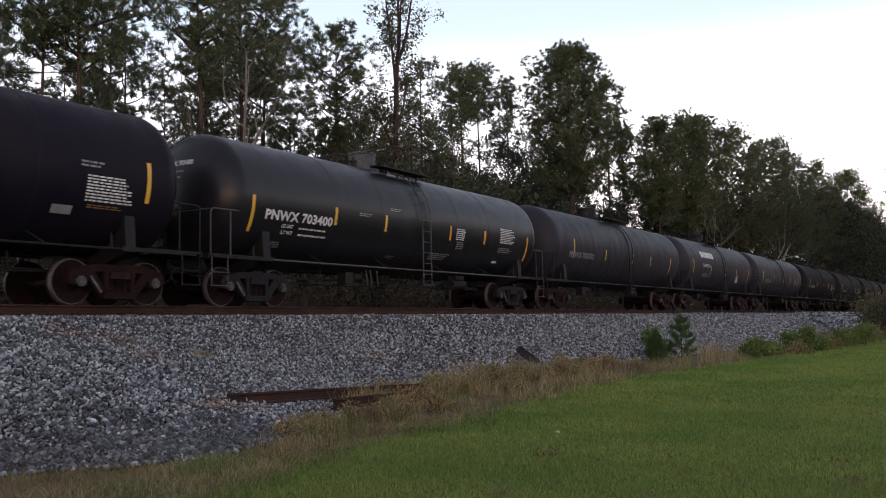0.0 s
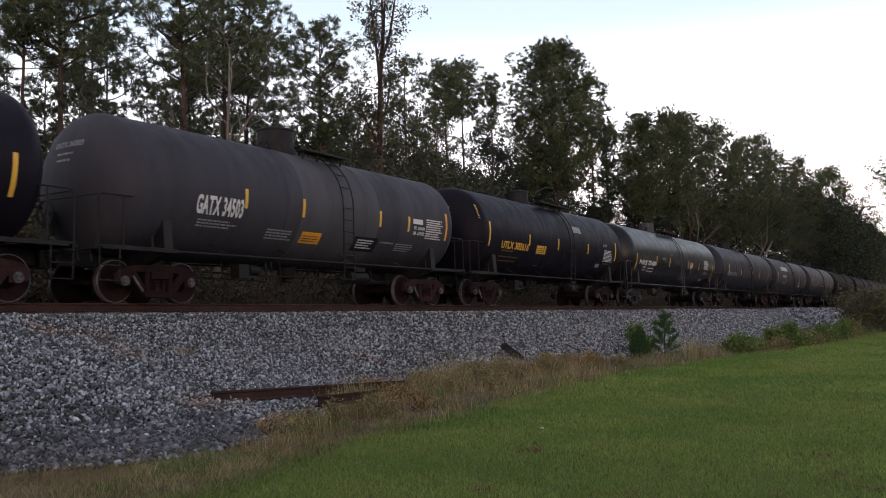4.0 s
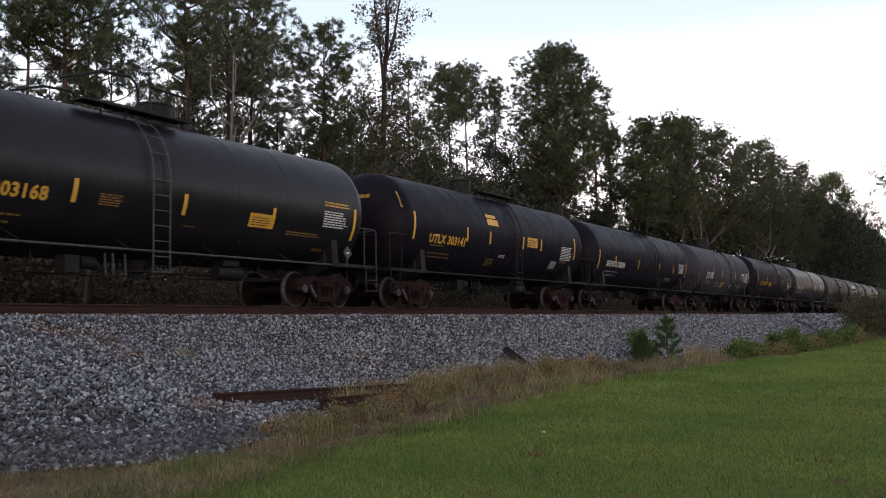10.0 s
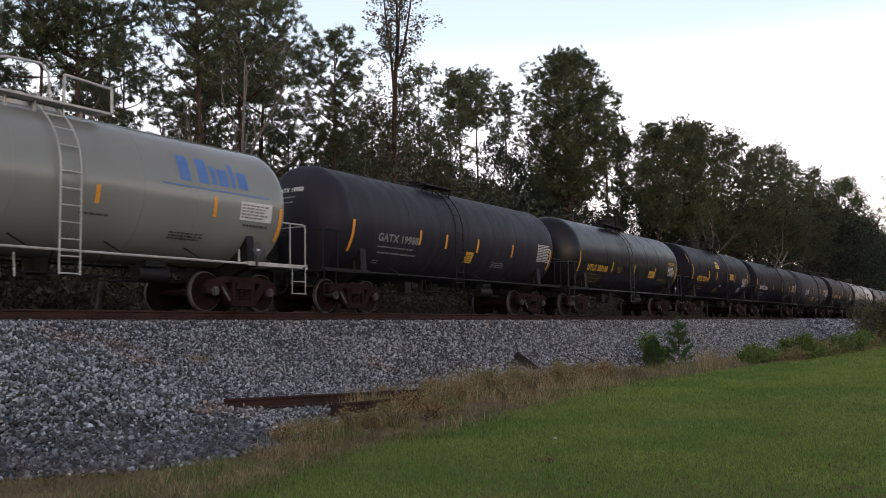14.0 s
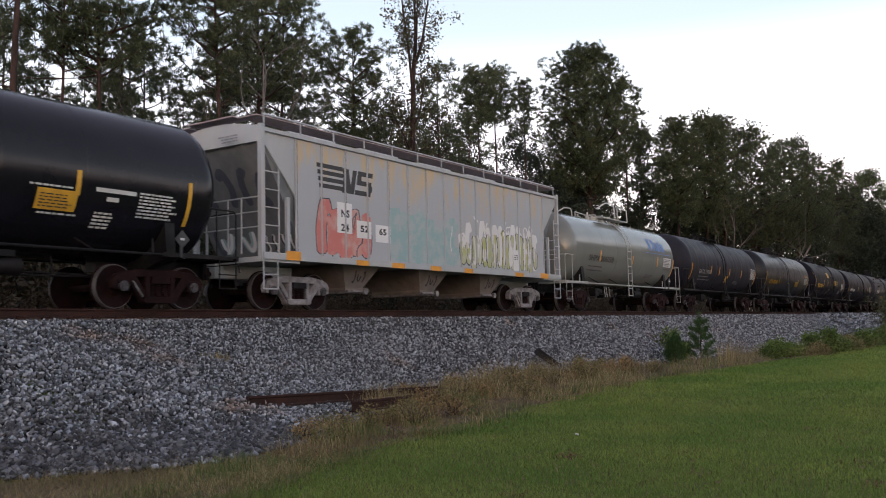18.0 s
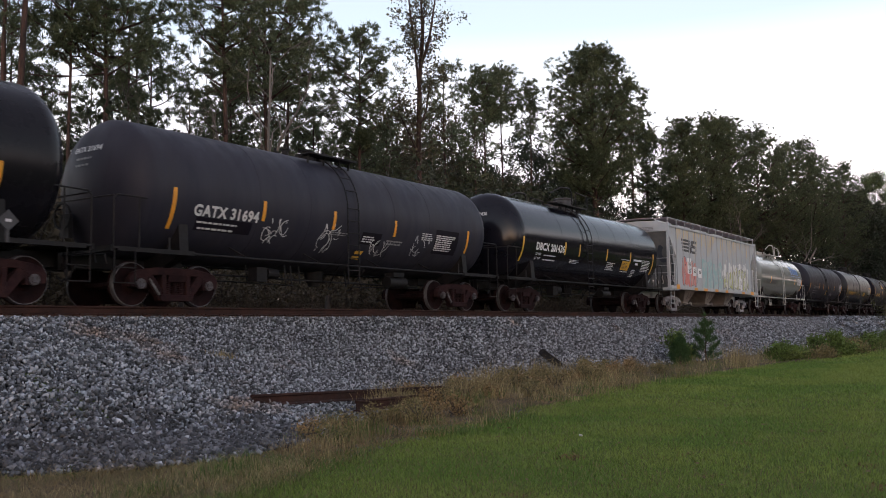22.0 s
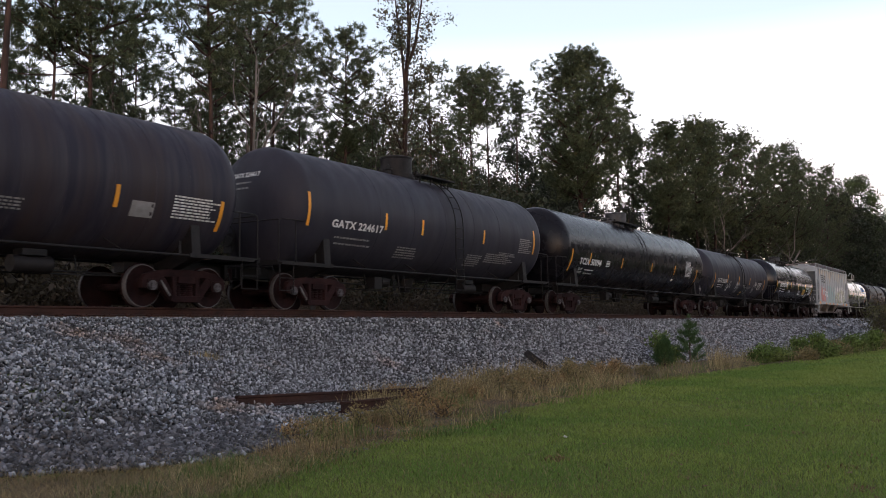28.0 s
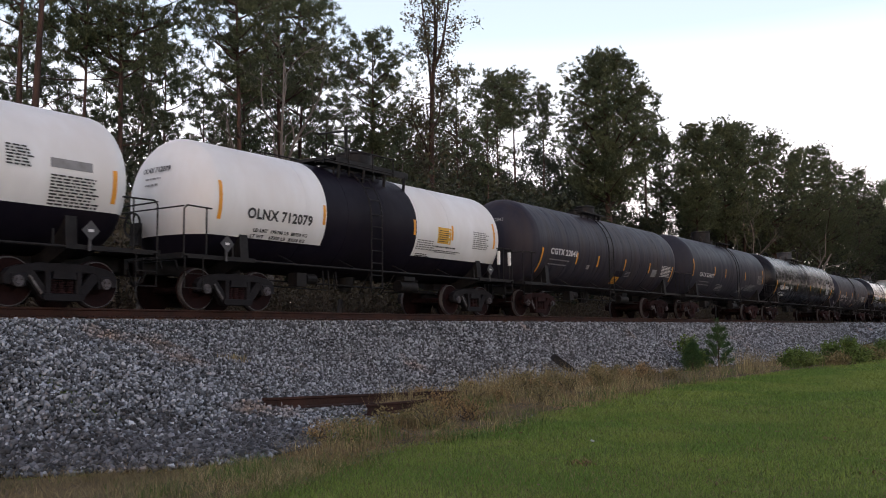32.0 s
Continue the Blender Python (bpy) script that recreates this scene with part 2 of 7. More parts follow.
def ground_z(x, y):
    t = toe(x)
    if y <= t:
        return 0.012 * noise.noise(Vector((x * 0.3, y * 0.3, 0))) + 0.02
    if y < 14.35:
        k = (y - t) / (14.35 - t)
        return 0.02 + 1.70 * (k ** 1.12) + 0.03 * noise.noise(Vector((x * 0.7, y * 0.7, 3)))
    if y < 18.2:
        return 1.72
    if y < 21:
        return 1.72 - (y - 18.2) * 0.32
    return 0.82 + 0.15 * noise.noise(Vector((x * 0.12, y * 0.12, 5))) + min(1.0, (y - 21) * 0.02)


def sheet(name, xs, ys, mat, lift=0.0):
    vs = [(x, y, ground_z(x, y) + lift) for x in xs for y in ys]
    n = len(ys)
    fs = [(i * n + j, (i + 1) * n + j, (i + 1) * n + j + 1, i * n + j + 1) for i in range(len(xs) - 1) for j in range(n - 1)]
    return raw_mesh(name, vs, fs, mat, True)


def steps(*stretches):
    out = []
    for a, b, n in stretches:
        out += list(np.linspace(a, b, n, endpoint=False))
    return out + [stretches[-1][1]]


ground = thing("ground", "mown green lawn running to wooded ground", "ground", kind="structure",
               data=sheet("ground", steps((-600, -40, 8), (-40, 0, 30), (0, 60, 120), (60, 200, 60), (200, 900, 20)),
                          steps((-600, -20, 6), (-20, 4, 12), (4, 15, 44), (15, 22, 20), (22, 60, 20), (60, 800, 8)), [M_LAWN, M_FOREST_FLOOR]))
gp = ground.data
cy = np.array([p.center.y for p in gp.polygons])
gp.polygons.foreach_set("material_index", (cy > 14).astype(np.int32))


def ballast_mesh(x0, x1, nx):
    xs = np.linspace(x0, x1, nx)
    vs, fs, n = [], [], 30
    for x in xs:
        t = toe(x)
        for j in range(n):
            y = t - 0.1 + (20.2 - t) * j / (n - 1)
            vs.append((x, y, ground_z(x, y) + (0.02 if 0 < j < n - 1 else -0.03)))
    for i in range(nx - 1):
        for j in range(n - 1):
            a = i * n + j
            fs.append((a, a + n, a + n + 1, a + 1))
    return raw_mesh("ballast", vs, fs, M_BALLAST_SHADE, True)


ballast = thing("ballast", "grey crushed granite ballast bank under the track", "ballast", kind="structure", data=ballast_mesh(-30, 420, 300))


def verge_mesh():
    xs, n = np.concatenate([np.linspace(-10, 60, 100), np.linspace(64, 300, 30)]), 8
    vs, fs = [], []
    for x in xs:
        a, b = lawn_edge(x) - 0.15, toe(x) + 0.15
        for j in range(n):
            y = a + (b - a) * j / (n - 1)
            vs.append((x, y, ground_z(x, y) + (0.012 if 0 < j < n - 1 else -0.02)))
    for i in range(len(xs) - 1):
        fs += [(i * n + j, (i + 1) * n + j, (i + 1) * n + j + 1, i * n + j + 1) for j in range(n - 1)]
    return raw_mesh("verge", vs, fs, M_SOIL, True)


thing("verge", "sandy soil verge with rough dry grass", "verge", kind="structure", data=verge_mesh())

# ---- track ----
track = thing("railway_track", "rusty brown steel rails on wooden crossties", "railway track", kind="structure")
RAIL_OUT = [(-0.075, 0), (0.075, 0), (0.075, 0.012), (0.012, 0.035), (0.009, 0.13), (0.036, 0.145), (0.036, 0.172), (0.03, 0.178),
            (-0.03, 0.178), (-0.036, 0.172), (-0.036, 0.145), (-0.009, 0.13), (-0.012, 0.035), (-0.075, 0.012)]
for side in (-1, 1):
    bm = bmesh.new()
    ends = [[bm.verts.new((x, TRACK + side * 0.753 + u, RAIL - 0.178 + v)) for u, v in RAIL_OUT] for x in (-60, 420)]
    n = len(RAIL_OUT)
    for i in range(n):
        f = bm.faces.new((ends[0][i], ends[0][(i + 1) % n], ends[1][(i + 1) % n], ends[1][i]))
        f.material_index = 1 if 6 <= i <= 8 else 0
    part("rail", bm, [M_RUST, M_RAILTOP], track)
bm = bmesh.new()
box(bm, (0, 0, 0), (0.23, 2.6, 0.17))
tie_mesh = mesh_of("crosstie", bm, M_TIE)
bm = bmesh.new()
box(bm, (0, 0, 0), (0.19, 0.36, 0.02))
for sx in (-0.06, 0.06):
    for sy in (-0.1, 0.1):
        box(bm, (sx, sy, 0.02), (0.02, 0.03, 0.04))
plate_mesh = mesh_of("tie_plate", bm, M_RUST)
for i in range(120):
    t_ob = part("crosstie", tie_mesh, None, track, at=(2 + i * 0.52, TRACK, RAIL - 0.283))
    part("tie_plate", plate_mesh, None, t_ob, at=(0, -0.753, 0.096))

# ---- train: materials ----
M_BLACK = material("sooty_black_paint", (0.0066, 0.0057, 0.0112), 0.48, tint=(0.0098, 0.0084, 0.0146), scale=1.6, stretch=(1, 1, 0.5), bump=0.03, bump_scale=8, second=(0.0110, 0.009, 0.0125), second_scale=0.5, spec=0.07)
M_GLOSS = material("gloss_black_paint", (0.0055, 0.0055, 0.009), 0.17, tint=(0.009, 0.009, 0.013), scale=1.2, bump=0.002, bump_scale=3, spec=0.30)
M_SATIN = material("satin_black_paint", (0.0073, 0.0069, 0.0097), 0.36, tint=(0.0112, 0.0108, 0.0138), scale=1.4, bump=0.008, bump_scale=4, spec=0.24)
M_MATT = material("weathered_black_paint", (0.0157, 0.0155, 0.0231), 0.52, tint=(0.0233, 0.0230, 0.0308), scale=1.3, stretch=(1.5, 1, 0.35), bump=0.04, bump_scale=8, second=(0.0225, 0.0212, 0.0263), second_scale=0.6, spec=0.14)
M_GREY = material("dusty_grey_paint", (0.0315, 0.0308, 0.0405), 0.6, tint=(0.0450, 0.0440, 0.0530), scale=1.2, stretch=(1.5, 1, 0.35), bump=0.04, bump_scale=8, second=(0.0237, 0.0235, 0.0295), second_scale=0.6, spec=0.14)
M_GREY_PALE = material("pale_dusty_grey_paint", (0.0530, 0.0515, 0.0600), 0.6, tint=(0.0690, 0.0670, 0.0740), scale=1.2, stretch=(1.5, 1, 0.35), second=(0.0360, 0.0364, 0.0426), second_scale=0.6, spec=0.15)
M_DULL = material("dull_sooty_paint", (0.0081, 0.0081, 0.0103), 0.75, tint=(0.0135, 0.0131, 0.0144), scale=1.5, stretch=(1, 1, 0.5), second=(0.0126, 0.0117, 0.0126), second_scale=0.5, spec=0.08)
M_SLATE = material("chalky_dark_grey_paint", (0.0211, 0.0217, 0.0318), 0.5, tint=(0.0302, 0.0303, 0.0409), scale=1.3, stretch=(1.5, 1, 0.35), bump=0.04, bump_scale=8, second=(0.0271, 0.0261, 0.0328), second_scale=0.5, spec=0.13)
M_STREAK = material("streaked_black_paint", (0.0185, 0.0180, 0.0285), 0.5, tint=(0.0345, 0.0325, 0.0410), scale=1.6, stretch=(3.0, 1, 0.14), mix=(0.4, 0.66), bump=0.05, bump_scale=8, second=(0.0330, 0.0255, 0.0265), second_scale=0.5, spec=0.15)
M_GLOSS_SOFT = material("clean_black_paint", (0.0055, 0.0052, 0.008), 0.27, tint=(0.0095, 0.009, 0.0115), scale=1.2, bump=0.003, bump_scale=3, spec=0.18)
M_PALE = material("pale_grey_fitting_paint", (0.36, 0.37, 0.36), 0.5, tint=(0.28, 0.28, 0.26), scale=4)
M_OLIVE = material("pale_grey_green_paint", (0.17, 0.18, 0.165), 0.15, tint=(0.19, 0.20, 0.187), scale=1.0, stretch=(1, 1, 0.5), second=(0.155, 0.16, 0.148), second_scale=0.5)
M_WHITE = material("dusty_white_paint", (0.65, 0.66, 0.675), 0.5, tint=(0.575, 0.58, 0.585), scale=1.2, stretch=(1, 1, 0.4), second=(0.56, 0.55, 0.54), second_scale=0.5)
M_HOPPER = material("stained_light_grey_paint", (0.315, 0.345, 0.378), 0.65, tint=(0.355, 0.372, 0.39), scale=1.4, stretch=(2, 1, 0.3), bump=0.05, second=(0.34, 0.34, 0.335), second_scale=0.6)
M_PEACH = material("faded_peach_stain", (0.43, 0.345, 0.225), 0.7, tint=(0.335, 0.357, 0.382), scale=1.5, stretch=(2.6, 1, 0.7), mix=(0.40, 0.54))
nodes, join = M_PEACH.node_tree.nodes, M_PEACH.node_tree.links      # the stain keeps to the upper part of the side
high, reach_up, total = nodes.new("ShaderNodeSeparateXYZ"), nodes.new("ShaderNodeMapRange"), nodes.new("ShaderNodeMath")
join.new(nodes["Texture Coordinate"].outputs["Object"], high.inputs[0])
join.new(high.outputs["Z"], reach_up.inputs["Value"])
reach_up.inputs["From Min"].default_value, reach_up.inputs["From Max"].default_value = 4.1, 2.5
reach_up.inputs["To Min"].default_value, reach_up.inputs["To Max"].default_value = -0.25, 1.0
total.operation, total.use_clamp = "ADD", True
blend_in = nodes["Mix"].inputs[0]
join.new(blend_in.links[0].from_socket, total.inputs[0])
join.new(reach_up.outputs[0], total.inputs[1])
join.new(total.outputs[0], blend_in)
M_CHUTE = material("grimy_brown_hopper_plate", (0.21, 0.185, 0.17), 0.75, tint=(0.13, 0.11, 0.10), scale=2.5, second=(0.17, 0.15, 0.14), second_scale=1.0)
M_RIB_BLACK = material("black_rib_strip", (0.05, 0.04, 0.036), 0.8, tint=(0.13, 0.11, 0.10), scale=2.5)
M_HOPPER_DARK = material("shaded_hopper_plate", (0.10, 0.108, 0.115), 0.7, tint=(0.15, 0.155, 0.16), scale=2, bump=0.05)
M_TRUCK = material("rust_brown_cast_steel", (0.023, 0.0105, 0.0115), 0.85, tint=(0.0105, 0.006, 0.007), scale=5, bump=0.4, bump_scale=25, second=(0.030, 0.0145, 0.0140), second_scale=1.5, spread=0.3, spec=0.08)
M_TRUCK_DARK = material("dark_cast_steel", (0.0115, 0.0105, 0.013), 0.65, tint=(0.007, 0.0065, 0.008), scale=5, bump=0.3, bump_scale=25, spec=0.15)
M_TRUCK_GREY = material("grey_cast_steel", (0.27, 0.265, 0.285), 0.8, tint=(0.12, 0.11, 0.115), scale=7, bump=0.3, second=(0.14, 0.12, 0.12), second_scale=2)
M_WHEEL = material("brown_wheel_plate", (0.018, 0.008, 0.0085), 0.8, tint=(0.0095, 0.0055, 0.0062), scale=4, bump=0.2, spec=0.08)
M_RIM = material("worn_bright_rim", (0.11, 0.105, 0.11), 0.55, metal=0.5, scale=8)
M_STEEL = material("dark_fitting_paint", (0.0068, 0.0066, 0.0078), 0.6, tint=(0.012, 0.0105, 0.011), scale=5, bump=0.1, spec=0.2)
M_PIPE = material("grey_fitting_paint", (0.04, 0.04, 0.046), 0.6, tint=(0.026, 0.025, 0.028), scale=6)
M_GRATING = material("rusty_purple_grating", (0.34, 0.28, 0.29), 0.8, tint=(0.24, 0.19, 0.20), scale=8)
M_STRIP = material("pale_grey_strip", (0.13, 0.125, 0.13), 0.55, tint=(0.035, 0.028, 0.028), scale=9, metal=0.2)
M_CAP = material("blue_grey_bearing_cap", (0.06, 0.058, 0.07), 0.55, tint=(0.03, 0.022, 0.022), scale=12)
M_YELLOW = material("yellow_reflective_strip", (0.58, 0.33, 0.03), 0.5, tint=(0.48, 0.27, 0.03), scale=5)
M_ORANGE = material("orange_reflective_strip", (0.62, 0.27, 0.02), 0.5, tint=(0.52, 0.22, 0.02), scale=5)
M_LETTER_W = material("white_lettering", (0.55, 0.55, 0.55), 0.6, tint=(0.45, 0.45, 0.45), scale=6)
M_LETTER_D = material("faded_grey_lettering", (0.20, 0.20, 0.21), 0.6, tint=(0.15, 0.15, 0.15), scale=6)
M_LETTER_Y = material("yellow_lettering", (0.55, 0.31, 0.03), 0.6, tint=(0.45, 0.25, 0.03), scale=6)
M_LETTER_DY = material("faded_ochre_lettering", (0.20, 0.12, 0.03), 0.6, tint=(0.14, 0.085, 0.025), scale=6)
M_LETTER_B = material("black_lettering", (0.02, 0.02, 0.025), 0.6, tint=(0.03, 0.03, 0.03), scale=6)
M_BLUE = material("blue_lettering", (0.045, 0.12, 0.32), 0.5, tint=(0.06, 0.14, 0.34), scale=4)
M_TEAL = material("washed_teal_paint", (0.235, 0.36, 0.37), 0.7, tint=(0.335, 0.38, 0.385), scale=2.6, mix=(0.42, 0.60))
M_RED = material("washed_red_paint", (0.48, 0.16, 0.14), 0.7, tint=(0.46, 0.30, 0.27), scale=2.2, mix=(0.45, 0.65))
M_GREEN = material("yellow_green_paint", (0.36, 0.38, 0.14), 0.7, tint=(0.42, 0.42, 0.36), scale=3, mix=(0.4, 0.6))
M_NAVY = material("dark_slate_paint", (0.04, 0.05, 0.07), 0.7, tint=(0.06, 0.07, 0.09), scale=3)
M_RIB_BROWN = material("brown_rib_strip", (0.14, 0.125, 0.115), 0.8, tint=(0.22, 0.2, 0.17), scale=3)
COLOURS = {"y": M_YELLOW, "o": M_ORANGE, "w": M_LETTER_W, "d": M_LETTER_D, "ly": M_LETTER_Y, "ld": M_LETTER_DY, "b": M_LETTER_B, "blue": M_BLUE,
           "wp": M_WHITE, "blk": M_BLACK, "red": M_RED, "teal": M_TEAL, "green": M_GREEN, "navy": M_NAVY, "peach": M_PEACH, "seam": M_RIB_BLACK, "grime": M_RIB_BROWN}

# ---- lettering: flat outlines of the built-in font, bent onto the tanks later ----
WORDS = sorted({"PNWX 703400", "PNWX 703702", "UTLX 302616", "GATX 34503", "SHPX 210084", "UTLX 303141", "UTLX 303168", "GATX 19988",
                "SHPX 206038", "DBCX 201436", "GATX 31694", "TCIX 50094", "GATX 224617", "CGTX 22041", "OLNX 712079", "PCS", "LD LMT", "LT WT", "LD LMT  195700 LB  88750 KG", "LT WT    67300 LB  30550 KG", "SR 13449", "SR 13450", "NS", "24", "52", "65"})
OUTLINES = {}
made = []
for w in WORDS:
    c = bpy.data.curves.new("words", "FONT")
    c.body, c.size, c.resolution_u, c.offset, c.space_character = w, 1.0, 3, 0.036, 1.08
    made.append((w, new("words", c)))
graph = bpy.context.evaluated_depsgraph_get()
for w, ob in made:
    me = bpy.data.meshes.new_from_object(ob.evaluated_get(graph))
    co = np.zeros(len(me.vertices) * 3)
    me.vertices.foreach_get("co", co)
    co = co.reshape(-1, 3)[:, :2]
    OUTLINES[w] = ((co - co.min(0)) / max(1e-6, np.ptp(co[:, 1])), [tuple(p.vertices) for p in me.polygons])
    bpy.data.meshes.remove(me)
for w, ob in made:
    c = ob.data
    bpy.data.objects.remove(ob)
    bpy.data.curves.remove(c)


class Skin:
    """The near side of a round tank: places at x along it and z above the rail, lifted a little off the paint."""

    def __init__(self, radius, centre):
        self.r, self.c = radius, centre

    def bend(self, x, z, lift=0.006):
        a = math.asin(max(-0.99, min(0.99, (z - self.c) / self.r)))
        r = self.r + lift
        return (x, -r * math.cos(a), self.c + r * math.sin(a))


class Head:
    """The rear head of a tank: u runs to the right as one looks at it."""

    def __init__(self, end, radius, centre):
        self.end, self.r, self.c = end, radius, centre

    def bend(self, u, z, lift=0.006):
        q = min(0.98, math.hypot(u, z - self.c) / self.r)
        return (self.end - self.r * 0.46 * math.sqrt(1 - q * q) - lift * 2, -u, z)


class Flat:
    """A flat near side."""

    def __init__(self, y):
        self.y = y

    def bend(self, x, z, lift=0.006):
        return (x, self.y - lift, z)


def patch(skin, x, z, w, h, lift=0.006, lean=0.0):
    """A bent rectangle, with its lower left corner at x, z."""
    n = max(1, int(h / 0.12))
    bm = bmesh.new()
    rows = [[bm.verts.new(skin.bend(xx + lean * i / n, z + h * i / n, lift)) for xx in (x, x + w)] for i in range(n + 1)]
    for a, b in zip(rows, rows[1:]):
        bm.faces.new((a[0], a[1], b[1], b[0]))
    return bm


def words(skin, text, size, x, z, width):
    co, faces = OUTLINES[text]
    bm = bmesh.new()
    wide = width / co[:, 0].max()
    vs = [bm.verts.new(skin.bend(x + u * wide, z + v * size, 0.0145)) for u, v in co]
    for f in faces:
        try:
            bm.faces.new([vs[i] for i in f])
        except ValueError:
            pass
    return bm


def lines(skin, x, z, w, h, n, seed=1, gap=0.45):
    """Rows of small bars in place of writing too small to read."""
    rng = random.Random(seed * 97 + n)
    bm = bmesh.new()
    if h / n > 0.07:
        n = max(n, round(h / 0.06))
    step = h / n
    for i in range(n):
        u = x
        end = x + w * rng.uniform(0.75, 1.0)
        while u < end - 0.02:
            k = min(end - u, rng.uniform(0.05, 0.16))
            zz = z + h - (i + 1) * step
            q = [bm.verts.new(skin.bend(*p, 0.0134)) for p in ((u, zz), (u + k, zz), (u + k, zz + step * (1 - gap)), (u, zz + step * (1 - gap)))]
            bm.faces.new(q)
            u += k + rng.uniform(0.018, 0.035)
    return bm


def scrawl(skin, x, z, w, h, n, seed, thick=0.035):
    """Loose painted strokes that curl like handwriting."""
    rng = random.Random(seed)
    bm = bmesh.new()
    for k in range(n):
        px, pz = x + w * (k + rng.uniform(0.1, 0.9)) / n, z + h * rng.uniform(0.05, 0.95)
        a, curl = rng.uniform(0, 6.28), rng.choice((-1, 1)) * rng.uniform(0.1, 0.45)
        prev = None
        for i in range(rng.randint(8, 20)):
            wide = thick * (0.65 + 0.45 * abs(math.sin(a)))
            px, pz = px + 0.05 * math.cos(a), pz + 0.06 * math.sin(a)
            if not (x <= px <= x + w and z <= pz <= z + h):
                break
            nx, nz = -math.sin(a) * wide / 2, math.cos(a) * wide / 2
            lift = 0.009 + 0.0003 * (k % 8)
            pair = [bm.verts.new(skin.bend(px + nx, pz + nz, lift)), bm.verts.new(skin.bend(px - nx, pz - nz, lift))]
            if prev:
                bm.faces.new((prev[0], prev[1], pair[1], pair[0]))
            prev = pair
            a += curl
            if rng.random() < 0.18:
                curl = rng.choice((-1, 1)) * rng.uniform(0.05, 0.5)
    return bm


SPRAY_FORMS = (((0.35, 0.0), (0.2, 0.5), (0.45, 1.0), (0.75, 0.8)), ((0.7, 0.05), (0.4, 0.3), (0.6, 0.65), (0.35, 1.0)), ((0.2, 0.9), (0.45, 1.0), (0.55, 0.5), (0.4, 0.0)),
               ((0.3, 0.1), (0.6, 0.0), (0.7, 0.5), (0.5, 0.95)), ((0.25, 0.75), (0.4, 0.3), (0.65, 0.15), (0.8, 0.6)))


def spray_strokes(skin, x, z, w, h, n, seed, thick, lift=0.009):
    """A row of broad sprayed strokes that wobble upwards."""
    rng = random.Random(seed)
    bm = bmesh.new()
    cell = w / n
    for k in range(n):
        form = rng.choice(SPRAY_FORMS)
        tall = h * rng.uniform(0.75, 1.0)
        lean = rng.uniform(-0.1, 0.15)
        pts = [Vector((x + cell * (k + 0.5 + 0.95 * (u - 0.5) + lean * (v - 0.5)) + rng.uniform(-0.02, 0.02), z + tall * v)) for u, v in form]
        fine = []
        for i in range(len(pts) - 1):       # a smooth curve through the form's corners
            a, b, c, d = pts[max(0, i - 1)], pts[i], pts[i + 1], pts[min(len(pts) - 1, i + 2)]
            for q in range(5):
                t = q / 5
                fine.append(0.5 * ((2 * b) + (c - a) * t + (2 * a - 5 * b + 4 * c - d) * t * t + (3 * b - a - 3 * c + d) * t ** 3))
        fine.append(pts[-1])
        prev = None
        for i, q in enumerate(fine):
            d = (fine[min(len(fine) - 1, i + 1)] - fine[max(0, i - 1)]).normalized()
            wide = thick * 0.5 * (1.0 if 0 < i < len(fine) - 1 else 0.55)
            up = lift + 0.00002 * (i + 5 * (k % 3))
            pair = [bm.verts.new(skin.bend(q.x - d.y * wide, q.y + d.x * wide, up)), bm.verts.new(skin.bend(q.x + d.y * wide, q.y - d.x * wide, up))]
            if prev:
                bm.faces.new((prev[0], prev[1], pair[1], pair[0]))
            prev = pair
    return bm


def decorate(host, skin, marks):
    """Strips, lettering and panels, each a thin part of its host."""
    for i, mk in enumerate(marks):
        kind, col, args = mk[0], COLOURS[mk[1]], mk[2:]
        if kind == "bar":
            x, z, h = args[:3]
            part("reflective_strip", patch(skin, x - 0.05, z, 0.10, h), col, host)
        elif kind == "mark":
            part("reporting_mark", words(skin, *args), col, host)
        elif kind == "text":
            part("lettering", words(skin, *args), col, host)
        elif kind == "lines":
            part("stencil", lines(skin, *args, seed=i), col, host)["kind"] = "stuff"
        elif kind == "panel":
            pl = part("panel", patch(skin, *args[:4], 0.004 + 0.00010 * i, args[5] if len(args) > 5 else 0.0), col, host)
            x, z, w, h = args[:4]
            if mk[1] in ("y", "o") and h > 0.25 and w > 0.4:
                part("stencil", lines(skin, x + 0.06, z + 0.05, w - 0.12, h - 0.1, 3, seed=i, gap=0.6), M_LETTER_B, pl)["kind"] = "stuff"
        elif kind == "plate":
            part("number_plate", patch(skin, *args, 0.0125), col, host)
        elif kind == "strokes":
            part("graffiti", spray_strokes(skin, *args, lift=0.0078 + 0.00014 * i), col, host)["kind"] = "stuff"
        elif kind == "scrawl":
            part("graffiti", scrawl(skin, *args), col, host)["kind"] = "stuff"


# ---- trucks ----


def wheel_mesh():
    bm = bmesh.new()
    side = [(0.66, 0.0), (0.66, 0.482), (0.685, 0.482), (0.70, 0.462), (0.785, 0.455), (0.795, 0.447), (0.795, 0.434), (0.77, 0.40), (0.745, 0.20),
            (0.79, 0.14), (0.80, 0.075), (0.80, 0.0)]
    tone = [0, 0, 0, 1, 1, 1, 0, 0, 0, 0, 0]
    for s in (-1, 1):
        lathe(bm, [(s * u, r) for u, r in side], "y", 30, tone)
    rod(bm, (0, -0.95, 0), (0, 0.95, 0), 0.075, 10)
    return mesh_of("wheelset", bm, [M_WHEEL, M_RIM], True, 30)


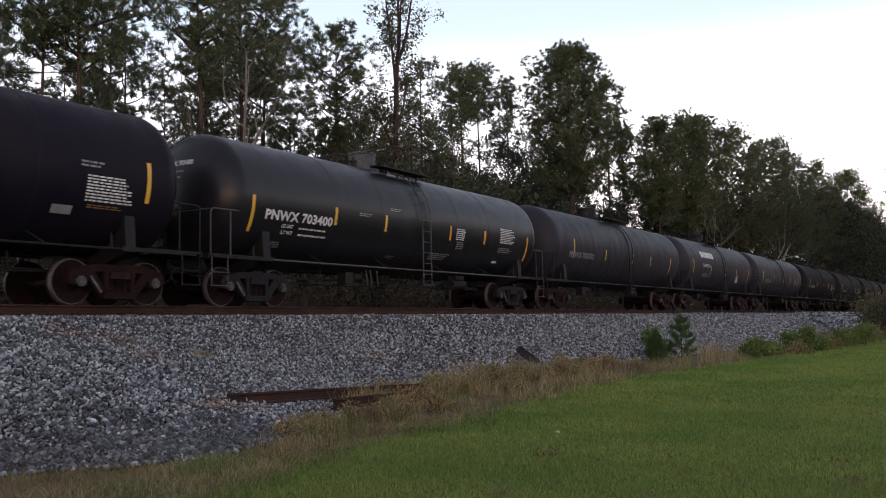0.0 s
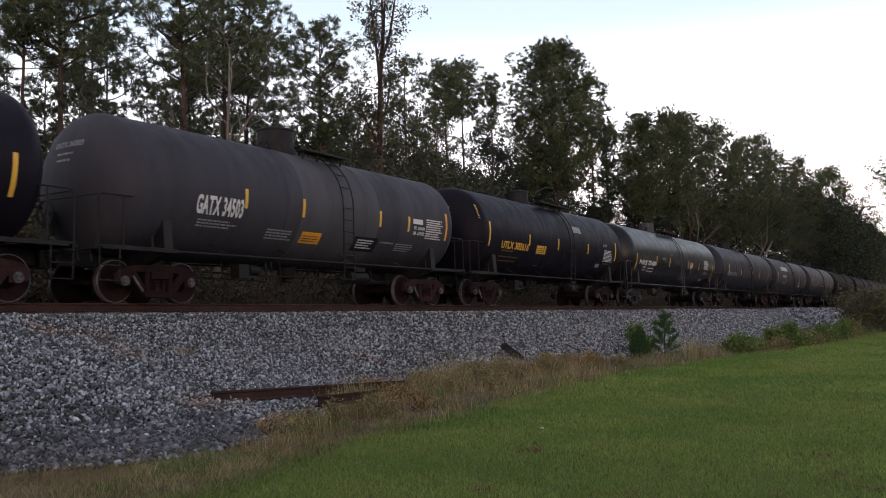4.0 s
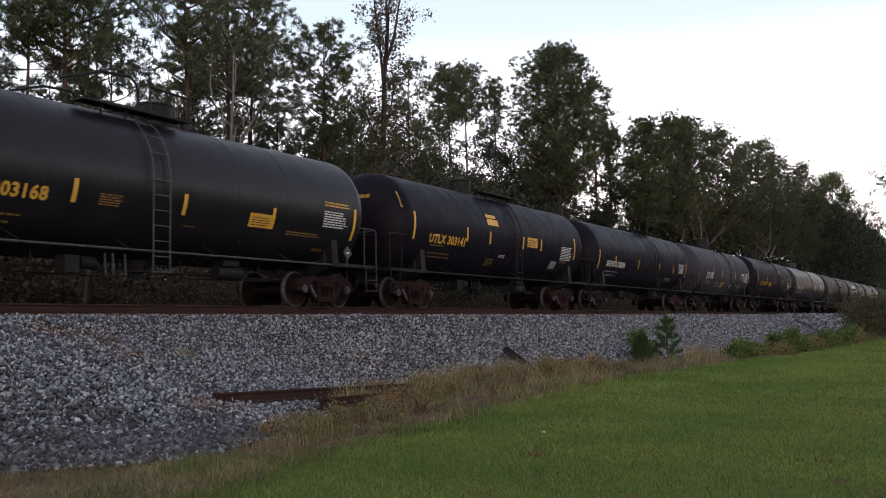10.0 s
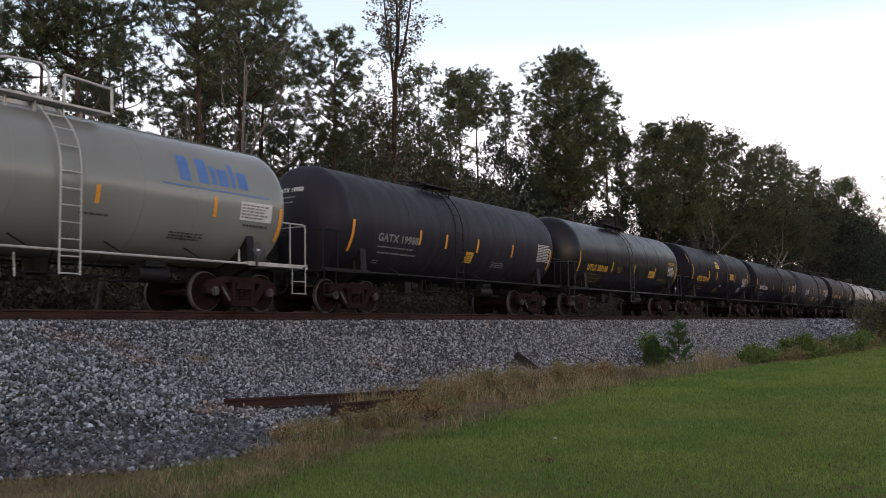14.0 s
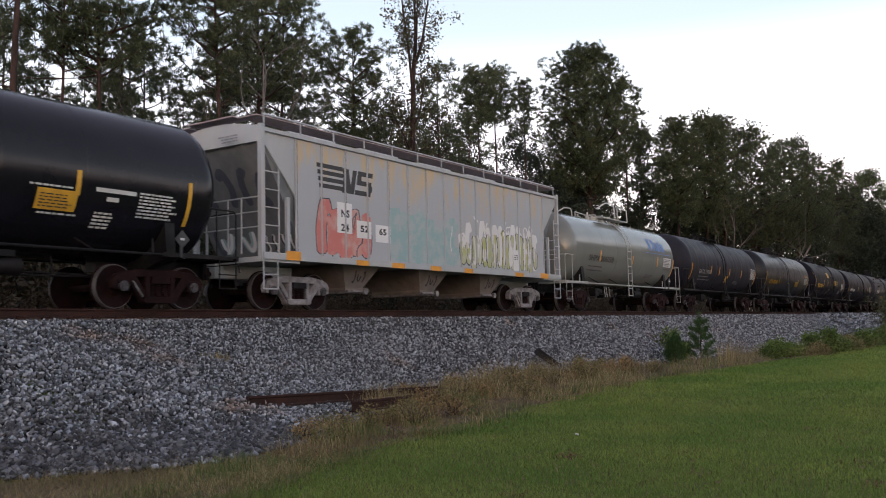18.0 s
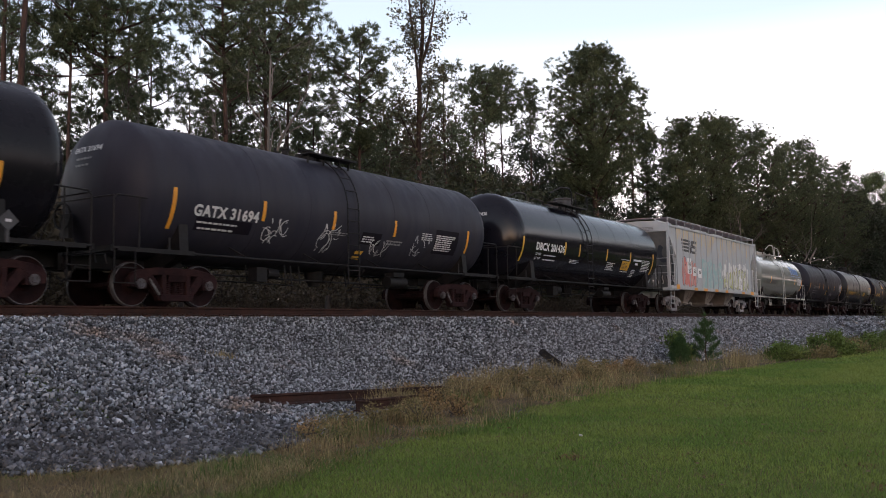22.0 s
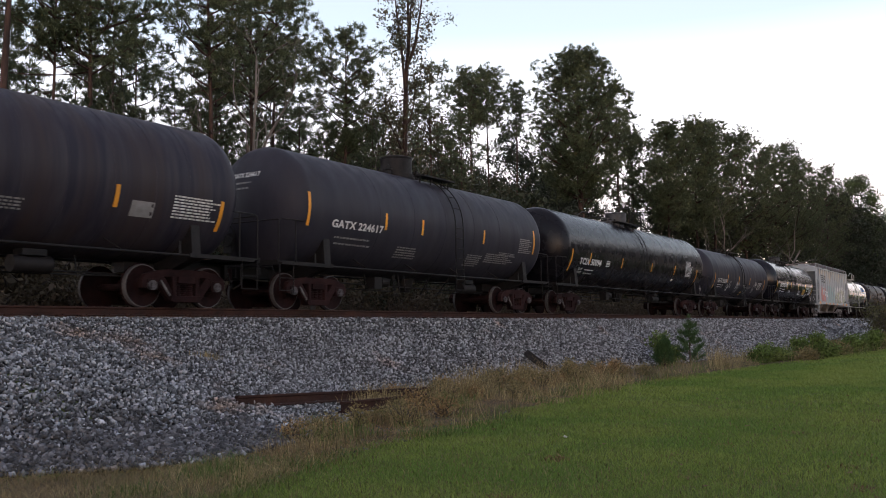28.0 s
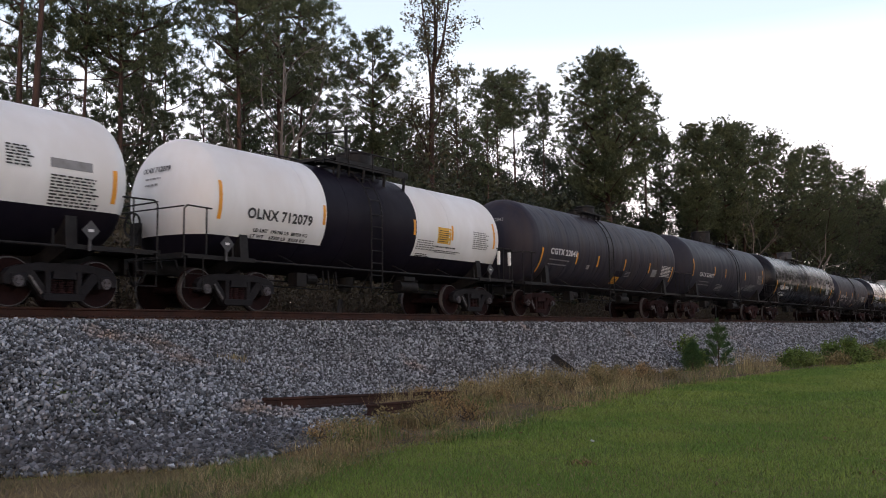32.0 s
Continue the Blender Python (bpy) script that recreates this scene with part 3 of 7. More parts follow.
def sideframe_mesh(mat):
    bm = bmesh.new()
    arch = [(1.13, 0.40), (1.15, 0.56), (1.07, 0.68), (0.88, 0.75), (0.5, 0.81), (-0.5, 0.81), (-0.88, 0.75), (-1.07, 0.68), (-1.15, 0.56), (-1.13, 0.40),
            (-1.02, 0.38), (-0.99, 0.55), (-0.79, 0.58), (-0.60, 0.65), (0.60, 0.65), (0.79, 0.58), (0.99, 0.55), (1.02, 0.38)]
    prism(bm, arch[::-1], -0.08, 0.08)
    for s in (-1, 1):
        leg = [(s * 0.86, 0.66), (s * 0.58, 0.66), (s * 0.27, 0.26), (s * 0.40, 0.12)]
        prism(bm, leg if s < 0 else leg[::-1], -0.075, 0.075)
        col = [(s * 0.37, 0.66), (s * 0.26, 0.66), (s * 0.26, 0.24), (s * 0.36, 0.24)]
        prism(bm, col if s < 0 else col[::-1], -0.11, 0.11)
        jaw = [(s * 0.70, 0.62), (s * 0.82, 0.60), (s * 0.81, 0.36), (s * 0.73, 0.36)]
        prism(bm, jaw if s < 0 else jaw[::-1], -0.085, 0.085)
        box(bm, (s * SPAN / 2, 0, 0.55), (0.26, 0.2, 0.09))
    prism(bm, [(-0.42, 0.16), (-0.36, 0.11), (0.36, 0.11), (0.42, 0.16), (0.40, 0.25), (-0.40, 0.25)], -0.12, 0.12)
    bmesh.ops.bevel(bm, geom=[e for e in bm.edges if e.calc_length() > 0.1], offset=0.012, segments=1, affect="EDGES")
    return mesh_of("sideframe", bm, mat)


def spring_mesh():
    bm = bmesh.new()
    coil = [(0.25, 0.0)]
    for i in range(6):
        z = 0.255 + i * 0.044
        coil += [(z, 0.06), (z + 0.006, 0.086), (z + 0.026, 0.086), (z + 0.034, 0.06)]
    lathe(bm, coil + [(0.52, 0.0)], "z", 10)
    return mesh_of("coil_spring", bm, M_TRUCK, True, 25)


def bolster_mesh(mat):
    bm = bmesh.new()
    prism(bm, [(-0.24, 0.52), (0.24, 0.52), (0.22, 0.66), (-0.22, 0.66)], -1.13, 1.13)
    rod(bm, (0, 0, 0.64), (0, 0, 0.76), 0.2, 16)
    for s in (-1, 1):
        box(bm, (0, s * 0.64, 0.69), (0.3, 0.16, 0.10))
        box(bm, (s * 0.40, 0, 0.42), (0.10, 1.5, 0.16))
        for yy in (-0.72, 0.72):
            box(bm, (s * 0.42, yy, 0.42), (0.07, 0.10, 0.34))
    return mesh_of("truck_bolster", bm, mat)


def cap_mesh():
    bm = bmesh.new()
    rod(bm, (0, 0.03, 0), (0, -0.05, 0), 0.105, 14)
    rod(bm, (0, -0.05, 0), (0, -0.075, 0), 0.075, 14)
    for i in range(3):
        a = i * 2.094 + 0.5
        rod(bm, (0.05 * math.cos(a), -0.07, 0.05 * math.sin(a)), (0.05 * math.cos(a), -0.095, 0.05 * math.sin(a)), 0.016, 6)
    return mesh_of("bearing_cap", bm, M_CAP)


# pale slanted strip with three studs on the truck's near side
def strip_mesh():
    bm = bmesh.new()
    box(bm, (-0.56, -1.10, 0.40), (0.045, 0.02, 0.40), Euler((0, radians(-38), 0)).to_matrix())
    for k in (-0.6, 0.0, 0.55):
        rod(bm, (-0.56 - k * 0.16, -1.09, 0.40 + k * 0.2), (-0.56 - k * 0.16, -1.125, 0.40 + k * 0.2), 0.022, 8)
    return mesh_of("brake_lever", bm, M_STRIP)


WHEEL, SPRING, CAP, STRIP = wheel_mesh(), spring_mesh(), cap_mesh(), strip_mesh()
# grey trucks take a dark bolster: shade in the frame openings, put in by colour
FRAMES = {"brown": (sideframe_mesh(M_TRUCK), bolster_mesh(M_TRUCK)), "grey": (sideframe_mesh(M_TRUCK_GREY), bolster_mesh(M_TRUCK_DARK)), "dark": (sideframe_mesh(M_TRUCK_DARK), bolster_mesh(M_TRUCK_DARK))}
wheels = []          # (wheelset, its place in the truck)
cars = []            # (car, its place along the track at the start)


def truck(car, x, tone="brown"):
    frame_mesh, bolster = FRAMES[tone]
    tr = part("truck", bolster, None, car, {"brown": "rust-brown cast steel truck", "grey": "grey cast steel truck", "dark": "sooty black cast steel truck"}[tone], at=(x, 0, 0))
    for s in (-1, 1):
        part("sideframe", frame_mesh, None, tr, at=(0, s * 1.0, 0))
        for u in (-0.17, 0.0, 0.17):
            part("coil_spring", SPRING, None, tr, at=(u, s * 1.0, 0))
        w = part("wheelset", WHEEL, None, tr, at=(s * SPAN / 2, 0, 0.457))
        wheels.append((w, s))
        part("bearing_cap", CAP, None, tr, at=(s * SPAN / 2, -1.07, 0.457))
    part("brake_lever", STRIP, None, tr, "pale slanted strip on the truck side")
    return tr


# ---- tank cars ----


def shell_mesh(r, half, mat, rings, bands=(), belly=None):
    """A tank: dished heads and a barrel with low weld rings; bands are (from, to, material)."""
    depth = r * 0.46
    cuts = sorted({-half, half, *[c for b in bands for c in b[:2]]})
    prof, mats = [], []
    tones = [mat] + [b[2] for b in bands]

    def tone(x):
        for i, b in enumerate(bands):
            if b[0] <= x <= b[1]:
                return i + 1
        return 0
    head = [(depth * math.cos(a), r * math.sin(a)) for a in [math.pi / 2 * i / 10 for i in range(11)]]
    left = [(-half - u, q) for u, q in head]
    prof += left
    prof += [(-half + 0.03, r)]
    xs = sorted([c for c in cuts if -half < c < half] + [v for g in rings for v in (g - 0.03, g - 0.025, g + 0.025, g + 0.03)])
    for x in xs:
        lift = 0.005 if any(abs(x - g) < 0.027 for g in rings) else 0
        prof.append((x, r + lift))
    prof.append((half - 0.03, r))
    prof += [(half + u, q) for u, q in reversed(head)]
    for a, b in zip(prof, prof[1:]):
        mats.append(tone((a[0] + b[0]) / 2))
    bm = bmesh.new()
    lathe(bm, prof, "x", 56, mats)
    if belly:
        tones.append(belly[0])
        bmesh.ops.bisect_plane(bm, geom=bm.verts[:] + bm.edges[:] + bm.faces[:], plane_co=(0, 0, belly[1]), plane_no=(0, 0, 1))
        for f in bm.faces:
            if f.calc_center_median().z < belly[1]:
                f.material_index = len(tones) - 1
    return mesh_of("tank_shell", bm, tones, True, 40)


def end_gear(car, e, half, skin, fit, rails, tall=1.0):
    """What one end of a tank car carries; e is -1 or 1, half the distance of the truck from the middle."""
    r, c = skin.r, skin.c
    X = e * half

    def at(u, y, z):
        return (X + e * u, y, z)
    bm = bmesh.new()
    box(bm, at(0.55, 0, 0.93), (2.9, 0.34, 0.30))
    box(bm, at(1.90, 0, 0.93), (0.10, 0.6, 0.42))
    part("draft_sill", bm, M_STEEL, car)
    bm = bmesh.new()
    rod(bm, at(1.85, 0, 0.86), at(2.08, 0, 0.86), 0.07, 8)
    box(bm, at(2.12, 0, 0.86), (0.14, 0.26, 0.28))
    bmesh.ops.bevel(bm, geom=bm.edges[:], offset=0.01, segments=1, affect="EDGES")
    part("coupler", bm, M_TRUCK, car)
    # body bolster, curved to hold the tank
    bm = bmesh.new()
    for s in (-1, 1):
        arc = [(0.0, 0.80), (s * 0.75, 0.84), (s * (r * 0.90), 1.06)]
        top = [(s * r * math.cos(a), c + r * math.sin(a)) for a in [-math.pi / 2 + math.pi / 2 * 0.66 * i / 5 for i in range(6)]]
        pts = arc + top[::-1]
        va = [bm.verts.new((X - 0.12, y, z)) for y, z in pts]
        vb = [bm.verts.new((X + 0.12, y, z)) for y, z in pts]
        bm.faces.new(va)
        bm.faces.new(vb[::-1])
        for i in range(len(pts)):
            j = (i + 1) % len(pts)
            bm.faces.new((va[j], va[i], vb[i], vb[j]))
    part("body_bolster", bm, M_STEEL if fit is M_PALE else fit, car)
    # end platform and steps
    bm = bmesh.new()
    box(bm, at(1.55, 0, 1.13), (0.62, 2.9, 0.035))
    for s in (-1, 1):
        box(bm, at(0.75, s * 1.38, 1.11), (1.9, 0.13, 0.09))
    box(bm, at(1.84, 0, 1.11), (0.05, 2.9, 0.12))
    part("end_platform", bm, fit, car)
    for s in (-1, 1):
        bm = bmesh.new()
        for dx in (1.30, 1.78):
            rod(bm, at(dx, s * 1.45, 0.42), at(dx, s * 1.45, 1.1), 0.014)
        for z in (0.44, 0.74):
            box(bm, at(1.54, s * 1.45, z), (0.50, 0.06, 0.02))
        part("sill_step", bm, rails, car)
        bm = bmesh.new()
        z1 = 1.15 + 1.02 * tall
        pipe(bm, [at(1.80, s * 1.43, 1.13), at(1.80, s * 1.43, z1 - 0.08), at(1.72, s * 1.43, z1), at(0.95, s * (r * 0.93), z1), at(0.88, s * (r * 0.93), z1)], 0.018)
        if s < 0:
            pipe(bm, [at(1.22, -1.45, 1.13), at(1.22, -1.45, z1)], 0.018)
        part("grab_rail", bm, rails, car)
    bm = bmesh.new()
    z1 = 1.15 + 1.02 * tall
    pipe(bm, [at(1.80, -1.43, z1 - 0.02), at(1.84, 0, z1 - 0.02), at(1.80, 1.43, z1 - 0.02)], 0.017)
    part("end_rail", bm, rails, car)
    # gusset plate between tank and side sill
    for s in (-1, 1):
        bm = bmesh.new()
        y = s * 1.36
        prism(bm, [(X - 0.44, 1.14), (X - 0.38, 1.14), (X - 0.40, 1.42), (X - 0.43, 1.42)], y - 0.012, y + 0.012)
        part("gusset", bm, fit, car)
    # air hose and cut lever
    bm = bmesh.new()
    pipe(bm, [at(1.9, -0.35, 0.85), at(2.0, -0.35, 0.6), at(2.12, -0.25, 0.5), at(2.2, -0.2, 0.6)], 0.022)
    pipe(bm, [at(1.93, -0.1, 1.0), at(1.93, -1.35, 1.0), at(1.93, -1.42, 0.8)], 0.012)
    part("air_hose", bm, M_STEEL, car)


def ladder(car, x, skin, mat, low=0.62, wide=0.44, top=None):
    r, c = skin.r + 0.09, skin.c
    a1 = math.radians(62) if top is None else math.radians(top)
    arc = [(-r * math.cos(a), c + r * math.sin(a)) for a in [a1 * i / 7 for i in range(8)]]
    pts = [(-r - 0.0, low)] + arc
    for u in (-wide / 2, wide / 2):
        bm = bmesh.new()
        for p, q in zip(pts, pts[1:]):
            rod(bm, (x + u, p[0], p[1]), (x + u, q[0], q[1]), 0.019, 6)
        part("ladder_rail", bm, mat, car)
    zs = [low + 0.03 + 0.32 * i for i in range(7)]
    for z in zs:
        if z < c:
            y = -r
        else:
            y = -math.sqrt(max(0.05, r * r - (z - c) ** 2))
        bm = bmesh.new()
        rod(bm, (x - wide / 2, y, z), (x + wide / 2, y, z), 0.016, 6)
        part("rung", bm, mat, car)
    for a in (0.35, 0.6, 0.85):
        bm = bmesh.new()
        rod(bm, (x - wide / 2, -r * math.cos(a), c + r * math.sin(a)), (x + wide / 2, -r * math.cos(a), c + r * math.sin(a)), 0.016, 6)
        part("rung", bm, mat, car)


def top_gear(car, x, skin, mat, style, dome_mat, dome_x, big):
    """Valve housing, walkway and rails on top of the tank."""
    z = skin.c + skin.r
    if big:
        q, h = (0.40, 0.50) if big == 1 else (0.50, 0.62)
        bm = bmesh.new()
        lathe(bm, [(z - 0.15, 0.0), (z - 0.15, q + 0.10), (z + 0.04, q + 0.10), (z + 0.04, q), (z + h - 0.08, q), (z + h - 0.06, q + 0.02), (z + h - 0.02, q + 0.02), (z + h, q - 0.03), (z + h + 0.03, 0.0)], "z", 24)
        bmesh.ops.translate(bm, verts=bm.verts, vec=(dome_x, 0, 0))
        part("valve_housing", bm, dome_mat, car, smooth=True)
    for u, v in ((-0.55, 0.3), (-0.75, -0.25), (0.6, -0.35), (1.35, 0.2)):       # small valves beside the housing
        bm = bmesh.new()
        lathe(bm, [(z - 0.12, 0.0), (z - 0.12, 0.09), (z + 0.10, 0.09), (z + 0.11, 0.13), (z + 0.15, 0.13), (z + 0.16, 0.04), (z + 0.26, 0.04), (z + 0.27, 0.0)], "z", 10)
        bmesh.ops.translate(bm, verts=bm.verts, vec=(dome_x + u, v, 0))
        part("valve", bm, mat, car, smooth=True)
    for u in (0.35, 0.95) if not big else (0.95,):
        bm = bmesh.new()
        lathe(bm, [(z - 0.12, 0.0), (z - 0.12, 0.28), (z + 0.10, 0.28), (z + 0.10, 0.32), (z + 0.16, 0.32), (z + 0.18, 0.06), (z + 0.25, 0.06), (z + 0.25, 0.2), (z + 0.28, 0.2), (z + 0.28, 0.0)], "z", 20)
        bmesh.ops.translate(bm, verts=bm.verts, vec=(dome_x + u * (1 if dome_x < x else -1), 0.05, 0))
        part("manway", bm, dome_mat, car, smooth=True)
    zp = z - 0.10
    long = 1.8 if style == "low" else 2.7
    for s in (-1, 1):
        bm = bmesh.new()
        box(bm, (x - 0.1, s * 0.86, zp + 0.08), (long, 0.36, 0.025))
        box(bm, (x - 0.1, s * 0.68, zp + 0.07), (long, 0.03, 0.045))
        box(bm, (x - 0.1, s * 1.04, zp + 0.07), (long, 0.03, 0.045))
        for u in (-0.9, -0.3, 0.3, 0.7):
            rod(bm, (x + u, s * 0.86, zp + 0.07), (x + u, s * 0.80, z - 0.35), 0.03)
        part("walkway", bm, mat, car)
    if style == "low":
        return
    if style == "short":                 # deep boxed platform round the valves, with a cross beam
        for s in (-1, 1):
            bm = bmesh.new()
            box(bm, (x + 0.5, s * 1.02, z + 0.04), (3.1, 0.05, 0.17))
            for u in (-0.9, 0.1, 1.0, 1.9):
                rod(bm, (x + u, s * 1.02, z), (x + u, s * 0.98, z - 0.42), 0.045)
            part("platform_beam", bm, mat, car)
        bm = bmesh.new()
        box(bm, (x - 0.9, 0, z + 0.12), (0.6, 2.0, 0.08))
        part("platform_deck", bm, mat, car)
        bm = bmesh.new()
        rod(bm, (x - 0.6, -1.0, z + 0.1), (x - 0.6, -1.0, z + 1.0), 0.05)
        rod(bm, (x - 1.7, -1.0, z + 0.62), (x - 0.4, -1.0, z + 0.95), 0.03)
        part("davit", bm, mat, car)
    top = z + (0.80 if style == "rail" else 0.42 if style == "short" else 1.0)
    for s in (-1, 1):
        bm = bmesh.new()
        if style == "hoop":
            pipe(bm, [(x - 1.9, s * 0.95, z + 0.30), (x - 1.0, s * 0.98, z + 0.62), (x - 0.3, s * 1.0, z + 0.66), (x - 0.15, s * 1.02, z + 0.5), (x - 0.1, s * 1.02, z)], 0.028)
            pipe(bm, [(x + 0.2, s * 1.02, z + 0.02), (x + 0.2, s * 1.02, z + 0.55), (x + 1.3, s * 1.0, z + 0.5), (x + 1.3, s * 1.02, z)], 0.028)
        else:
            for u in (-1.55, -0.55, 0.45, 1.35):
                rod(bm, (x + u, s * 1.05, zp), (x + u, s * 1.05, top), 0.02)
            rod(bm, (x - 1.55, s * 1.05, top), (x + 1.35, s * 1.05, top), 0.02)
            rod(bm, (x - 1.55, s * 1.05, top - 0.4), (x + 1.35, s * 1.05, top - 0.4), 0.016)
        part("safety_rail", bm, mat, car)


def belly_gear(car, half, skin, fit, rails, seed):
    """Side sill pipe, brake rigging and outlets under the tank."""
    rng = random.Random(seed)
    c, r = skin.c, skin.r
    for s in (-1, 1):
        bm = bmesh.new()
        rod(bm, (-half + 0.1, s * 1.40, 1.10), (half - 0.1, s * 1.40, 1.10), 0.028, 8)
        part("side_rail", bm, rails if s < 0 else fit, car)
        for i in range(4):
            bm = bmesh.new()
            x = (-0.68 + 0.45 * i) * half
            a = -1.02
            rod(bm, (x, s * 1.40, 1.10), (x - 0.25, s * r * math.cos(a), c + r * math.sin(a) + 0.25), 0.016)
            part("rail_brace", bm, fit, car)
    bm = bmesh.new()
    lathe(bm, [(0.62, 0.0), (0.62, 0.16), (0.70, 0.17), (0.74, 0.22), (0.86, 0.24), (1.05, 0.28), (1.1, 0.0)], "z", 16)
    part("bottom_outlet", bm, fit, car, smooth=True)
    bm = bmesh.new()
    rod(bm, (-half + 1.2, -0.35, 0.78), (half - 1.2, -0.35, 0.70), 0.022)
    rod(bm, (-half + 1.2, -0.12, 0.66), (-0.9, -0.12, 0.62), 0.018)
    rod(bm, (1.0, -0.5, 0.62), (half - 1.0, -0.5, 0.66), 0.018)
    for x in (-half * 0.5, -half * 0.2, half * 0.15, half * 0.45, half * 0.62):
        u = x + rng.uniform(-0.2, 0.2)
        rod(bm, (u, -0.42, 0.62), (u, -0.35, 1.08), 0.02)
    part("brake_rod", bm, fit, car)
    bm = bmesh.new()
    x = half * rng.uniform(0.35, 0.5)
    rod(bm, (x - 0.4, -0.75, 0.78), (x + 0.4, -0.75, 0.78), 0.17, 14)
    box(bm, (x, -0.75, 1.0), (0.5, 0.3, 0.12))
    part("air_reservoir", bm, fit, car, smooth=True)
    bm = bmesh.new()
    x = -half * rng.uniform(0.4, 0.55)
    box(bm, (x, -0.7, 0.80), (0.34, 0.3, 0.34))
    rod(bm, (x + 0.25, -0.7, 0.84), (x + 0.6, -0.7, 0.84), 0.13, 12)
    part("brake_valve", bm, fit, car)
    for u in (0.75, 0.95, 1.25):
        bm = bmesh.new()
        rod(bm, (x + u, -0.9, 0.60), (x + u, -0.85, 1.05), 0.02)
        part("hanger", bm, rails, car)
    for s in (-1, 1):
        bm = bmesh.new()
        pipe(bm, [(s * 0.55, -1.35, 1.08), (s * 0.45, -0.9, 0.52), (s * 0.3, -0.9, 0.50)], 0.016)
        part("outlet_guard", bm, fit, car)


def placard(car, x, skin, z=1.42):
    bm = bmesh.new()
    box(bm, (x, -skin.r - 0.03, 1.20), (0.06, 0.03, 0.32))
    part("placard_stand", bm, M_PIPE, car)
    bm = bmesh.new()
    box(bm, (x, -skin.r - 0.06, z), (0.27, 0.012, 0.27), Euler((0, radians(45), 0)).to_matrix())
    pl = part("placard", bm, M_PIPE, car, "diamond placard")
    bm = bmesh.new()
    box(bm, (x, -skin.r - 0.068, z), (0.11, 0.004, 0.05))
    part("placard_symbol", bm, M_LETTER_W, pl)


def brake_wheel(car, e, half):
    bm = bmesh.new()
    X = e * (half + 1.62)
    lathe(bm, [(-0.02, 0.26), (-0.02, 0.29), (0.02, 0.29), (0.02, 0.26), (-0.02, 0.26)], "x", 20)
    for i in range(4):
        a = i * math.pi / 2 + 0.4
        rod(bm, (0, 0, 0), (0, 0.27 * math.cos(a), 0.27 * math.sin(a)), 0.014)
    bmesh.ops.translate(bm, verts=bm.verts, vec=(X, 0.55, 1.9))
    box(bm, (X - e * 0.1, 0.55, 1.7), (0.10, 0.3, 0.5))
    part("brake_wheel", bm, M_STEEL, car)


GROUP = "freight train"


def tank_car(rear, front, label, paint, marks=(), head_marks=(), r=1.58, c=2.58, fit=None, rails=None, tops="rail", dome=None, at_ladder=0.0, rings=None,
             bands=(), placards=(), over=0.83, dome_at=0.0, big=1, belly=None, tone="brown", tall=1.0, posts=False):
    mid, half = (rear + front) / 2, (front - rear) / 2
    fit, rails, dome = fit or M_STEEL, rails or M_STEEL, dome or M_STEEL
    skin = Skin(r, c)
    car = thing("tank_car", label, "tank car", GROUP)
    cars.append((car, mid))
    rings = rings if rings is not None else [(-0.62 + 0.31 * i) * half for i in range(5)]
    part("tank_shell", shell_mesh(r, half + over, paint, rings, bands, belly), None, car, at=(0, 0, c))
    decorate(car, skin, marks)
    for e in (-1, 1):
        truck(car, e * half, tone)
        end_gear(car, e, half, skin, fit, rails, tall)
    belly_gear(car, half, skin, M_STEEL if fit is M_PALE else fit, rails, int(mid * 10))
    top_gear(car, at_ladder, skin, fit, tops, dome, dome_at, big)
    ladder(car, at_ladder, skin, rails)
    brake_wheel(car, -1, half)
    if posts:
        for u in (0.95, 1.62):
            bm = bmesh.new()
            pipe(bm, [(half + u, -1.44, 1.12), (half + u, -1.44, 2.12), (half + u - 0.18, -1.40, 2.16)], 0.02)
            po = part("corner_post", bm, fit, car)
            bm = bmesh.new()
            rod(bm, (half + u, -1.44, 1.62), (half + u, -1.44, 2.05), 0.055, 10)
            part("sleeve", bm, M_WHITE, po, "white painted sleeve")
    for x in placards:
        placard(car, x, skin)
    # the reporting mark again on the rear head
    if head_marks:
        col, small = head_marks
        name = next(m[2] for m in marks if m[0] == "mark")
        zh = c + 0.72 if r > 1.48 else c + 0.6
        decorate(car, Head(-half - over, r, c), [("mark", col, name, 0.13, -0.45, zh, 0.92), ("lines", small, -0.3, zh - 0.16, 0.62, 0.08, 1), ("lines", small, -0.3, zh - 0.3, 0.5, 0.08, 1)])
    return car


class Slope:
    """A sloping rear end, between two places in x and z; along it runs y."""

    def __init__(self, low, high):
        self.low, self.high = low, high

    def bend(self, y, z, lift=0.006):
        k = (z - self.low[1]) / (self.high[1] - self.low[1])
        return (self.low[0] + (self.high[0] - self.low[0]) * k - lift * 3, y, z + lift)


class Slope2:
    """A sheet that leans out to the near side, from one (y, z) to another."""

    def __init__(self, y0, z0, y1, z1):
        self.at = (y0, z0, y1, z1)

    def bend(self, x, z, lift=0.006):
        y0, z0, y1, z1 = self.at
        return (x, y0 + (y1 - y0) * (z - z0) / (z1 - z0) - lift * 2, z)


